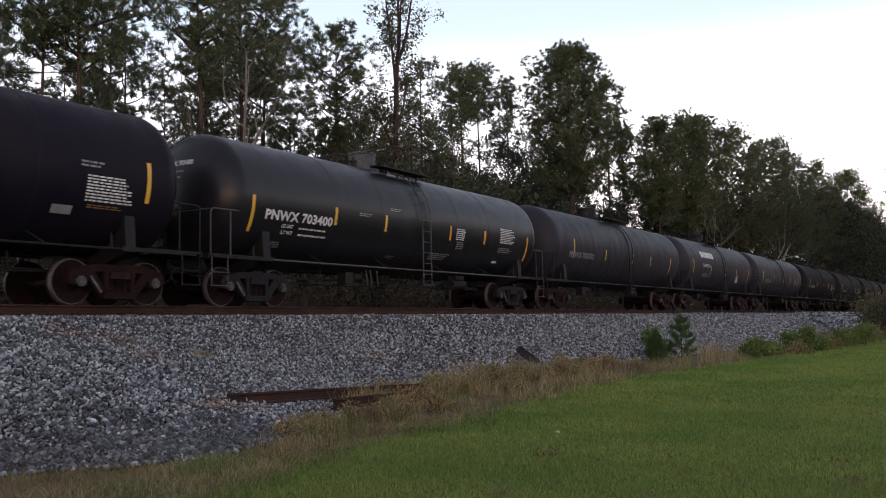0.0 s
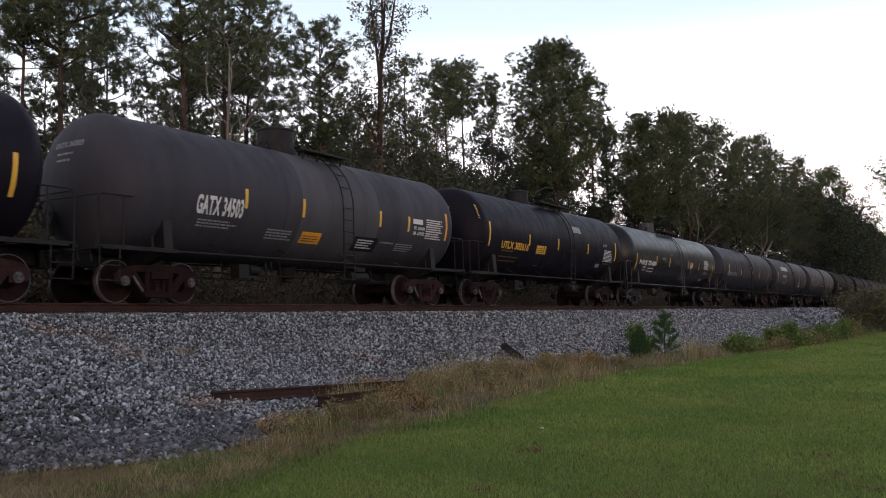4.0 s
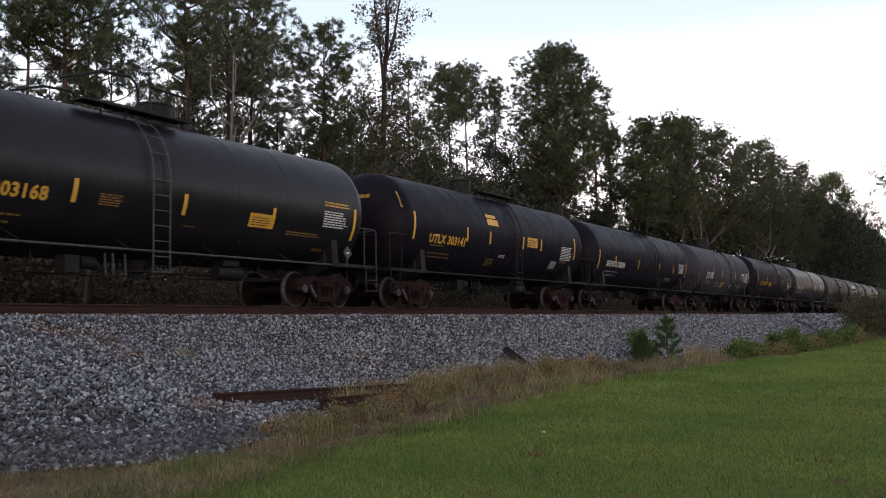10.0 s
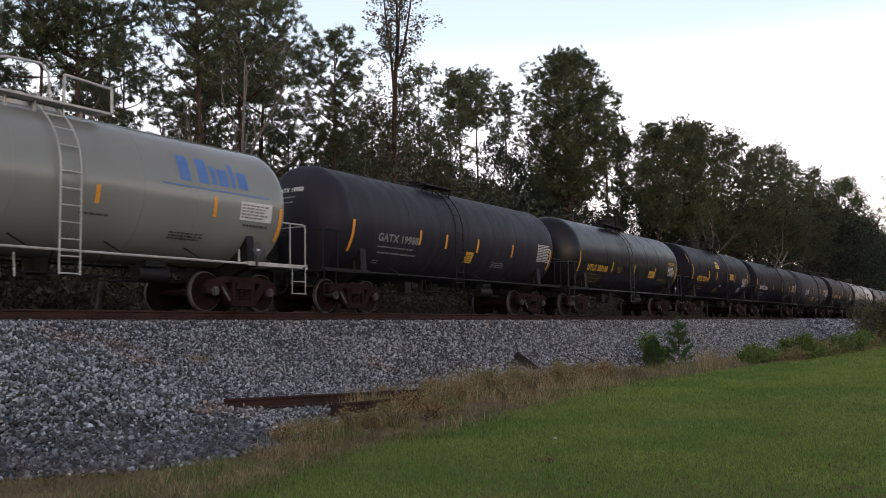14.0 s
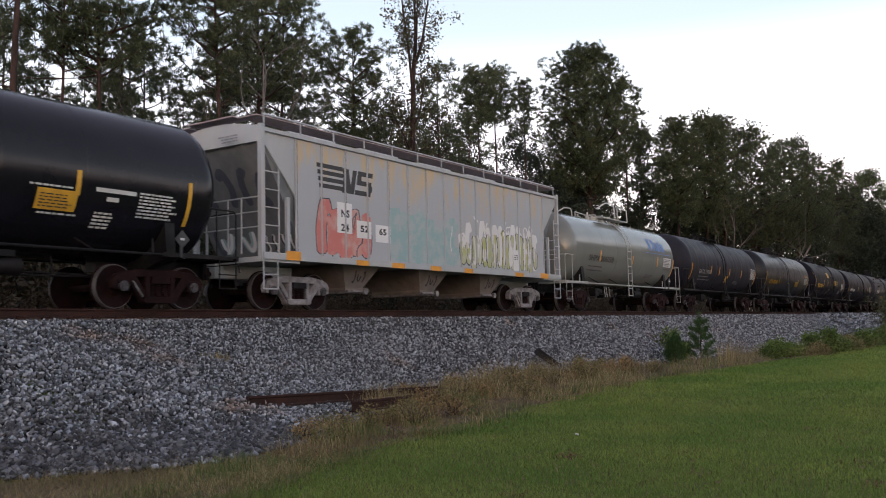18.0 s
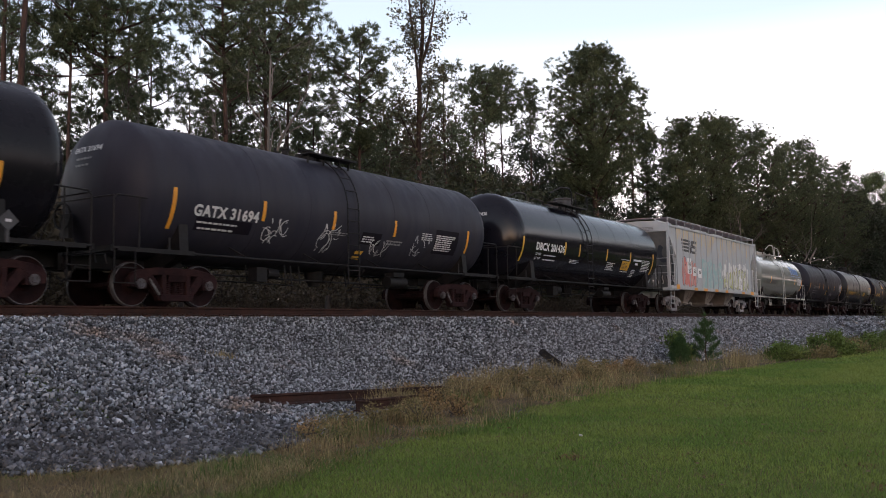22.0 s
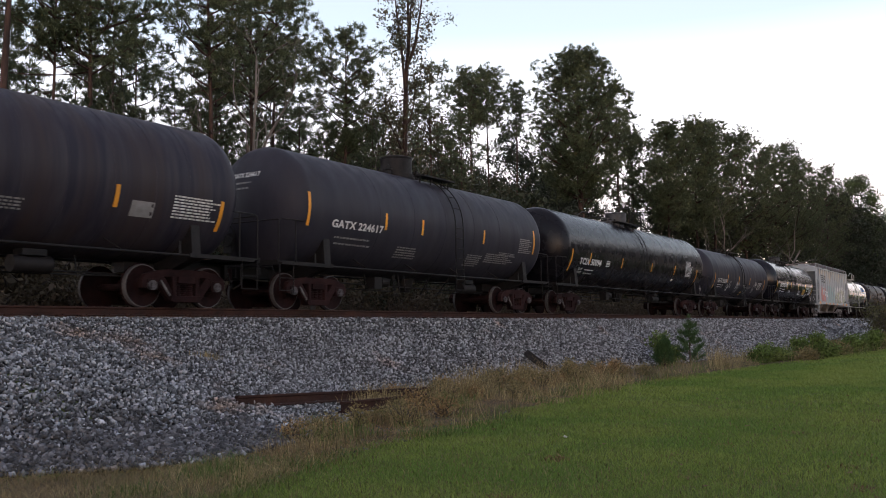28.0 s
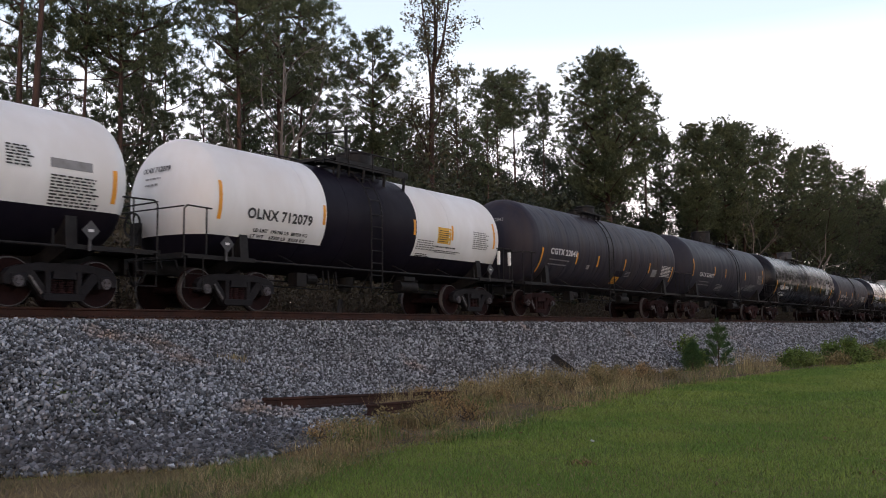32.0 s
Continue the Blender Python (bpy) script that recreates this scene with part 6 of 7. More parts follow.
ROADSIDE = broad_meshes(25, 20, 0.15, 4.2, M_OLIVE_LEAF, 34, 34, 0.12, None, 0.35)
BROADS = [broad_meshes(21, 20, 0.30, 5.4, M_LEAF, 40, 60, 0.122, None, 0.28), broad_meshes(22, 18, 0.25, 5.6, M_LEAF, 40, 60, 0.122, None, 0.28), broad_meshes(23, 17, 0.4, 3.4, M_LEAF_DRY, 26, 60, 0.09), slender_meshes(24, 24)]
BUSHES = [broad_meshes(31, 5.0, 0.05, 2.6, M_BRUSH, 20, 24, 0.12), broad_meshes(32, 7.0, 0.08, 3.0, M_LEAF, 22, 26, 0.13), broad_meshes(33, 3.2, 0.03, 2.2, M_BRUSH, 18, 22, 0.11)]
BARE = [bare_meshes(61, 15), bare_meshes(62, 15)]


def twig_mesh(seed):
    rng = np.random.default_rng(seed)
    paths = []
    for _ in range(46):
        p, d = rng.normal(0, 0.35, 3) * (1, 1, 0), rng.normal(0, 0.45, 3) + (0, 0, 1)
        line = []
        for j in range(6):
            line.append((p.copy(), 0.016 * (1 - 0.8 * j / 5)))
            d = d + rng.normal(0, 0.3, 3) - (0, 0, 0.07)
            p = p + d / np.linalg.norm(d) * 0.42
        paths.append(line)
    V, F = tubes(paths, 4)
    return raw_mesh("bare_shrub", V, F, M_TWIG, True)


TWIGS = [twig_mesh(63), twig_mesh(64)]
PLAIN = [broad_meshes(34, 20, 0.25, 5.6, M_LEAF, 30, 22, 0.24, None, 0.45), broad_meshes(35, 18, 0.2, 5.8, M_LEAF, 30, 22, 0.24, None, 0.45)]


def plant(name, meshes, x, y, turn, label, category, group, size=1.0):
    m = Matrix.Translation((x, y, ground_z(x, y) - 0.15)) @ Matrix.Rotation(turn, 4, "Z") @ Matrix.Diagonal((size, size, size, 1))
    ob = thing(name, label, category, group, at=m)
    part("trunk", meshes[0], None, ob)
    part("crown", meshes[1], None, ob)
    return ob


def stand(name, meshes, x, y, height, native, turn, label, category, group):
    return plant(name, meshes, x, y, turn, label, category, group, height / native)


EDGE = "trees at the edge of the wood"
TALL, THIN, ROUND = "tall pine with a reddish bare trunk and dark green crown", "thin pine with a small ragged crown", "broad dark tree with a dense rounded crown"
# the tall pines that stand out: place along the track, depth, height, foot of the crown, half width, limbs
for i, (x, y, h, low, wide, limbs, lean, girth) in enumerate((
        (16.0, 27, 19.0, 15.0, 1.6, 14, 0.0, 1.1), (20.7, 29, 16.8, 10.9, 2.2, 24, 0.0, 1.15), (25.1, 28, 17.0, 11.0, 1.9, 22, -0.02, 1.2), (30.8, 31, 20.0, 12.2, 2.7, 32, 0.0, 1.15),
        (17.0, 31, 18.5, 13.4, 1.6, 14, 0.0, 0.9), (36.3, 35, 21.0, 14.2, 2.4, 28, 0.0, 1.0), (19.5, 29.5, 16.0, 11.2, 1.7, 14, 0.0, 0.8))):
    plant("pine_tree", crown_tree(40 + i, h, low, wide, limbs, 5, 7, lean=lean, girth=girth), x, y, 0.0, TALL, "tree", EDGE)
plant("pine_tree", crown_tree(52, 18.6, 11.4, 2.3, 34, 5, 7, girth=1.1, shape=UMBRELLA), 40.6, 33, 0.0, "tall pine with a rounded green crown on rising limbs", "tree", EDGE)
plant("pine_tree", crown_tree(53, 21.7, 17.2, 1.7, 22, 5, 8), 62.0, 38, 0.0, THIN, "tree", EDGE)
plant("pine_tree", crown_tree(54, 23.9, 19.4, 1.9, 24, 5, 8), 69.2, 40, 0.0, THIN, "tree", EDGE)
plant("pine_tree", crown_tree(55, 23.2, 18.2, 1.2, 16, 4, 8, lean=0.004), 71.6, 40, 0.0, THIN, "tree", EDGE)
plant("pine_tree", crown_tree(56, 25.9, 13.2, 4.7, 84, 8, 10, shape=GREAT, needle=(26, 0.235, 0.049), girth=2.1, pad=0.36, stubs=12, inner=0.25), 74.0, 33, 0.0, "largest pine with a stout trunk and a deep dense crown", "tree", EDGE)
plant("pine_tree", crown_tree(58, 22.8, 14.5, 3.2, 40, 6, 9), 97.0, 37, 0.0, TALL, "tree", EDGE)
plant("pine_tree", crown_tree(57, 27.0, 19.5, 2.3, 26, 5, 10), 90.2, 36, 0.0, TALL, "tree", EDGE)
# rounded dense trees further along
for i, (x, y, h, low, wide, limbs) in enumerate(((90.0, 31, 22.0, 12.0, 3.0, 44), (98.0, 30, 23.6, 11.5, 3.6, 52), (104.5, 30, 24.6, 12.0, 3.8, 54), (115.0, 29, 25.2, 11.0, 3.8, 52), (124.0, 28.5, 24.2, 11.0, 4.2, 50), (133.0, 28, 26.6, 12.0, 4.4, 54),
                                                 (144.0, 27.5, 26.2, 11.0, 4.6, 50), (156.0, 27, 26.6, 11.0, 4.6, 50))):
    plant("spreading_tree", crown_tree(70 + i, h, low, wide, limbs, 7, 9, shape=GREAT, needle=(26, 0.245, 0.053), girth=1.1, pad=0.42, inner=0.2), x, y, 0.0, ROUND, "tree", EDGE)
plant("airy_tree", crown_tree(80, 28.5, 14.0, 4.6, 26, 5, 6, needle=(22, 0.16, 0.45), foliage=M_OLIVE_LEAF, bark=M_BARK_GREY, pad=0.6), 184, 26, 0.0, "airy pale olive tree above the end of the train", "tree", EDGE)
plant("slender_tree", BROADS[3], 40.3, 28.5, 0.0, "tall slender tree with a forked stem and thin brownish leaves", "tree", EDGE, 22 / 24)
# younger pines filling in behind: place, depth, height, build
FILL = [crown_tree(91, 16, 9.8, 1.6, 15, 4, 6), crown_tree(92, 16, 9.0, 2.0, 17, 4, 6), crown_tree(93, 16, 11.0, 1.2, 11, 4, 6), crown_tree(94, 16, 7.0, 2.2, 22, 4, 6), crown_tree(95, 16, 11.2, 1.7, 12, 4, 6, lean=0.03)]
for i, (x, y, h, k) in enumerate((
        (18.3, 38, 14.5, 0), (21.8, 40, 14.0, 1), (25.6, 41, 13.0, 3), (31.5, 40, 12.0, 3), (29.9, 39, 17.0, 2), (33.6, 38, 13.5, 3), (36.4, 40, 17.5, 0), (38.5, 42, 14.5, 1), (34.0, 34, 11.5, 3),
        (43.0, 42, 17.0, 0), (46.0, 43, 16.5, 1), (45.5, 37, 14.0, 3), (49.0, 38, 15.0, 3), (53.5, 42, 16.5, 1), (56.0, 44, 15.5, 3), (51.5, 46, 16.5, 4),
        (13.5, 34, 15.0, 1), (11.5, 37, 16.0, 0), (22.6, 37, 12.5, 0), (34.8, 48, 16.5, 4))):
    plant("young_pine", FILL[k], x, y, i * 1.9, "younger pine in the shade of the tall ones", "tree", "pines at the edge of the wood", h / 16)
for i in range(16):                      # bare stems deep between them
    x = 15 + 44 * (i / 16) + 0.9 * math.sin(i * 5.1)
    plant("thin_pine", FILL[2], x, 34 + (i * 7 % 13), i * 2.3, THIN, "tree", "pines at the edge of the wood", (14.0 + (i * 5 % 6)) / 16)
for x, y, h, k in ((26.0, 26.6, 21, 0), (29.0, 27.4, 22, 1), (22.0, 27.2, 18, 1), (43.5, 33, 19, 0), (96, 27.5, 22, 1), (111, 26.5, 24, 0)):
    thing("bare_tree", "leafless tree with pale grey curving branches", "tree", EDGE, data=BARE[k], at=Matrix.Translation((x, y, ground_z(x, y) - 0.1)) @ Matrix.Rotation(x * 3, 4, "Z") @ Matrix.Scale(h / 15, 4))
# middle-sized trees that close the view under the crowns
for x, y, h, k in ((54.5, 40, 13.5, 2), (60.5, 43, 17.5, 2), (64.0, 42, 17.6, 2), (67.0, 41, 12.5, 0), (72.0, 44, 14.0, 1), (77.0, 45, 15.0, 0), (85.5, 46, 20.0, 0), (90.5, 45, 17.5, 1), (83, 38, 14, 1), (68, 37, 12, 2),
                   (80, 40.5, 13.5, 0), (74.5, 39.5, 12.5, 1), (86.5, 41, 14.5, 1), (69.5, 43, 13.5, 0), (63.5, 39, 11.5, 1), (108.5, 31.5, 15, 0), (113.5, 32.5, 15.5, 1), (119, 31, 15.5, 0), (93, 38, 12.0, 0), (99, 38.5, 13.0, 1), (99, 35, 15.5, 1), (106, 36, 13.5, 0), (114, 34, 16, 0), (124, 33, 14.5, 1), (134, 32, 17, 1), (147, 31, 16, 0), (162, 30, 22, 1), (172, 27, 22, 0), (190, 26, 21, 0), (212, 27, 22, 1), (240, 28, 22, 0), (275, 30, 23, 1),
                   (80, 52, 18, 0), (70, 51, 17, 1), (60, 49, 15.5, 0), (120, 40, 16, 0), (58, 37, 11.5, 0), (50, 36, 9.5, 2), (46, 40, 10.5, 1), (42, 43, 10, 2), (35, 41, 9.5, 2), (26, 44, 10, 0), (78, 36, 11, 1), (88, 35, 12, 0)):
    stand("broad_leaved_tree", BROADS[k], x, y, h, (20, 18, 17)[k], x * 2.3 + y, "dense dark green tree at the edge of the wood" if k < 2 else "brownish leafy tree at the edge of the wood", "tree", EDGE)
rng = random.Random(17)
for i in range(20):                      # unseen trees added at the lawn's far end to shade the low sky
    stand("lawn_tree", PLAIN[i % 2], 150 + rng.uniform(-4, 10), 3 - 5.5 * i, rng.uniform(17, 22), 18, rng.uniform(0, 6.28), "dark leafy tree across the lawn, out of view", "tree", "trees across the lawn")
stand("roadside_tree", ROADSIDE, 125, 9.6, 20.5, 20, 1.0, "airy olive-leaved tree beside the lawn", "tree", "trees at the edge of the wood")
# nearer unseen row, added to darken what the far tanks mirror
for i in range(11):
    stand("lawn_tree", PLAIN[i % 2], 106 + 3.0 * i + rng.uniform(-2, 2), 1.5 - 4.6 * i, rng.uniform(18, 22), 18, rng.uniform(0, 6.28), "dark leafy tree across the lawn, out of view", "tree", "trees across the lawn")
rng = random.Random(5)
for i in range(110):
    x = 8 + 190 * (i / 110) ** 1.5 + rng.uniform(-1, 1)
    y = rng.uniform(23.5, 34) + (x > 100) * -1.5
    k = rng.choice((0, 0, 1, 2))
    stand("undergrowth_bush", BUSHES[k], x, y, rng.uniform(0.7, 1.3) * (4.2, 6, 2.8)[k], (5.0, 7.0, 3.2)[k], rng.uniform(0, 6.28),
          "tangled green-brown undergrowth bush under the trees", "bush", "undergrowth")
for i in range(90):
    x = 8 + 130 * (i / 90) ** 1.2 + rng.uniform(-0.6, 0.6)
    stand("trackside_bush", BUSHES[2], x, rng.uniform(21.3, 23.2), rng.uniform(1.1, 2.0), 3.2, rng.uniform(0, 6.28), "low brown-green bush beside the track", "bush", "undergrowth")
for i in range(44):                      # bare twigs and vines tangled along the edge of the track
    x = 9 + 60 * (i / 44) ** 1.2 + rng.uniform(-0.6, 0.6)
    y = rng.uniform(20.6, 22.0)
    thing("bare_shrub", "leafless brown shrub of tangled twigs beside the track", "bush", "undergrowth", data=TWIGS[i % 2], at=Matrix.Translation((x, y, ground_z(x, y) - 0.05)) @ Matrix.Rotation(rng.uniform(0, 6.28), 4, "Z") @ Matrix.Scale(rng.uniform(0.7, 1.2), 4))
rng = random.Random(8)
for i in range(34):
    x = 20 + 135 * (i / 34)
    stand("far_tree", rng.choice((FILL[0], FILL[4], PLAIN[0], PLAIN[1])), x, rng.uniform(50, 75), rng.uniform(12, 17), 24, rng.uniform(0, 6.28), "dark tree deep in the wood", "tree", "trees deep in the wood")
for i in range(34):
    x = 170 + 190 * (i / 34)
    stand("distant_tree", PLAIN[i % 2], x, 23.5 + rng.uniform(0, 9), rng.uniform(17, 23), 19, rng.uniform(0, 6.28), "dark tree far along the track", "tree", "trees far along the track")
for i in range(30):
    stand("undergrowth_bush", BUSHES[i % 2], 110 + 6 * i, 22.5 + rng.uniform(0, 3), rng.uniform(4, 7), 6, rng.uniform(0, 6.28), "tangled green-brown undergrowth bush under the trees", "bush", "undergrowth")
for i in range(46):                      # thicket that closes the view under the crowns
    stand("undergrowth_bush", BUSHES[1], 12 + 2.4 * i, 38 + rng.uniform(0, 7), rng.uniform(4.5, 6.5), 6, rng.uniform(0, 6.28), "tangled green-brown undergrowth bush under the trees", "bush", "undergrowth")
# trees across the lawn behind the viewer, which the tanks mirror
for i in range(34):
    stand("lawn_tree", PLAIN[i % 2], -60 + 5.8 * i + rng.uniform(-2, 2), -26 + rng.uniform(-4, 3), rng.uniform(7, 10), 18, rng.uniform(0, 6.28), "dark leafy tree across the lawn, out of view", "tree", "trees across the lawn")

# ---- loose stones of the ballast ----


def stone_shape(rng):
    """One angular stone: the corners of a box, pushed about."""
    c = np.array([(x, y, z) for x in (-1, 1) for y in (-1, 1) for z in (-1, 1)], float)
    return c * rng.uniform(0.35, 1.1, (8, 3)) * rng.uniform(0.5, 1.35, 3)


BOX_FACES = np.array([(0, 1, 3, 2), (4, 6, 7, 5), (0, 4, 5, 1), (2, 3, 7, 6), (0, 2, 6, 4), (1, 5, 7, 3)])


def turns(rng, n):
    q = rng.normal(0, 1, (n, 4))
    q /= np.linalg.norm(q, axis=1)[:, None]
    w, x, y, z = q.T
    return np.stack([np.stack([1 - 2 * (y * y + z * z), 2 * (x * y - z * w), 2 * (x * z + y * w)], 1),
                     np.stack([2 * (x * y + z * w), 1 - 2 * (x * x + z * z), 2 * (y * z - x * w)], 1),
                     np.stack([2 * (x * z - y * w), 2 * (y * z + x * w), 1 - 2 * (x * x + y * y)], 1)], 1)


def stone_places(rng, x0, x1, cell):
    """One place to each cell of an uneven grid over the bank."""
    nx, ny = int((x1 - x0) / cell), int(7.2 / cell)
    gx, gy = np.meshgrid(np.arange(nx), np.arange(ny), indexing="ij")
    x = x0 + (gx + 0.5 * (gy % 2) + rng.uniform(-0.42, 0.42, gx.shape)) * cell
    y = 14.75 - (gy + rng.uniform(-0.42, 0.42, gx.shape)) * cell
    out = []
    for u, v, h in zip(x.ravel(), y.ravel(), rng.random(nx * ny)):
        t = toe(u)
        if v > t - 0.3 * h:
            out.append((u, v, ground_z(u, v) + 0.028 + 0.95 * cell * h * h))
    return np.array(out)


def stone_heap(name, places, size, rng, mat):
    n = len(places)
    shapes = np.array([stone_shape(rng) for _ in range(24)])
    v = shapes[rng.integers(0, 24, n)] * (size * rng.uniform(0.65, 1.25, (n, 1, 1)))
    v = np.einsum("nij,nkj->nki", turns(rng, n), v) + places[:, None, :]
    f = BOX_FACES[None] + (np.arange(n) * 8)[:, None, None]
    return raw_mesh(name, v.reshape(-1, 3), f.reshape(-1, 4), mat)


rng = np.random.default_rng(3)
for x0, x1, cell in ((3.6, 10, 0.049), (10, 17, 0.046), (17, 30, 0.052), (30, 46, 0.060), (46, 74, 0.088), (74, 130, 0.17)):
    places = stone_places(rng, x0, x1, cell)
    thing("loose_stones", "angular grey granite stones lying loose on the ballast bank", "stones", kind="stuff", data=stone_heap("loose_stones", places, 0.53 * cell, rng, M_STONE))
# coarser dark stones spilled at the foot of the bank
foot = []
while len(foot) < 7000:
    x = rng.uniform(3.8, 9.2)
    y = toe(x) + abs(rng.normal(0, 1.0 if x < 7.6 else 0.5)) - 0.1
    foot.append((x, y, ground_z(x, y) + 0.03 + 0.05 * rng.random()))
thing("spilled_stones", "coarse dark grey stones at the foot of the bank", "stones", kind="stuff", data=stone_heap("spilled_stones", np.array(foot), 0.033, rng, M_STONE_DARK))
stone_meshes = [raw_mesh("stone", stone_shape(rng) * 0.036, BOX_FACES, M_STONE_LOOSE) for _ in range(10)]
for i in range(300):
    x = float(rng.uniform(4.8, 9.0))
    y = float(rng.uniform(toe(x) - 0.25, toe(x) + 1.3))
    m = Matrix.Translation((x, y, ground_z(x, y) + 0.055)) @ Euler(rng.uniform(0, 6, 3)).to_matrix().to_4x4() @ Matrix.Scale(float(rng.uniform(0.6, 1.2)), 4)
    part("stone", stone_meshes[i % 10], None, ballast, at=m)

# ---- grass ----


def blades(points, height, width, rng, lean=0.4, grow=1.0):
    """Bent blades, each a strip that narrows to a tip."""
    P = np.asarray(points, float)
    m = len(P)
    az = rng.uniform(0, 6.283, m)
    d = np.stack([np.cos(az), np.sin(az), np.zeros(m)], 1)
    s = np.stack([-np.sin(az), np.cos(az), np.zeros(m)], 1)
    H = height * rng.uniform(0.5, 1.3, (m, 1)) * grow
    K = lean * rng.uniform(0.2, 1.6, (m, 1))
    Wd = width * rng.uniform(0.6, 1.3, (m, 1))
    up = np.array((0, 0, 1.0))
    a, b = P - s * Wd / 2, P + s * Wd / 2
    mid = P + up * H * 0.6 + d * H * K * 0.3
    c, e = mid + s * Wd * 0.35, mid - s * Wd * 0.35
    tip = P + up * H + d * H * K
    V = np.stack([a, b, c, e, tip], 1).reshape(-1, 3)
    base = (np.arange(m) * 5)[:, None]
    F = np.concatenate([base + [0, 1, 2], base + [0, 2, 3], base + [3, 2, 4]])
    return V, F


def lawn_points(rng, x0, x1, n):
    out = []
    while len(out) < n:
        x = rng.uniform(x0, x1)
        y = rng.uniform(0.05 * x, lawn_edge(x) + (0.14 + 0.34 * noise.noise(Vector((x * 1.3, 0, 4))) + 0.15 * noise.noise(Vector((x * 4, 0, 4))) if x < 18 else 0.45))
        out.append((x, y, ground_z(x, y) - 0.005))
    return out


rng = np.random.default_rng(4)
for x0, x1, n, h, w in ((4.2, 9, 95000, 0.042, 0.006), (9, 16, 80000, 0.048, 0.009), (16, 34, 70000, 0.055, 0.016), (34, 70, 30000, 0.06, 0.03)):
    V, F = blades(lawn_points(rng, x0, x1, n), h, w, rng, 1.1)
    thing("lawn_grass", "short mown green lawn grass", "grass", kind="stuff", data=raw_mesh("lawn_grass", V, F, M_BLADE))


V, F = blades([(x, y, ground_z(x, y) - 0.005) for x, y in zip(rng.uniform(-6, 12, 50000), rng.uniform(-6, 6, 50000)) if y < 0.05 * x or x < 4.2], 0.045, 0.012, rng, 1.1)
thing("lawn_grass", "short mown green lawn grass", "grass", kind="stuff", data=raw_mesh("lawn_grass", V, F, M_BLADE))


V, F = blades(lawn_points(rng, 4.2, 9, 9000) + lawn_points(rng, 9, 18, 8000), 0.05, 0.009, rng, 1.2)
thing("lawn_grass", "sparse yellowed blades in the mown lawn", "grass", kind="stuff", data=raw_mesh("lawn_grass", V, F, M_DRY_OLIVE))


def tuft_points(rng, centres, n, spread):
    P = np.repeat(np.asarray(centres, float), n, axis=0)
    P[:, :2] += rng.normal(0, spread, (len(P), 2))
    P[:, 2] = [ground_z(x, y) - 0.01 for x, y in P[:, :2]]
    return P


def verge_places(rng, x0, x1, n, lo=0.0, hi=1.0):
    out = []
    for _ in range(n):
        x = rng.uniform(x0, x1)
        a, b = lawn_edge(x) - 0.15, toe(x) + 0.1
        out.append((x, a + (b - a) * rng.uniform(lo, hi), 0))
    return out


def bare_soil(x, y):
    """The worn patch of soil beside the lawn."""
    return ((x - 10.6) / 1.2) ** 2 + ((y - 7.5) / 0.26) ** 2 < 0.6 + 0.5 * noise.noise(Vector((x * 3, y * 3, 2)))


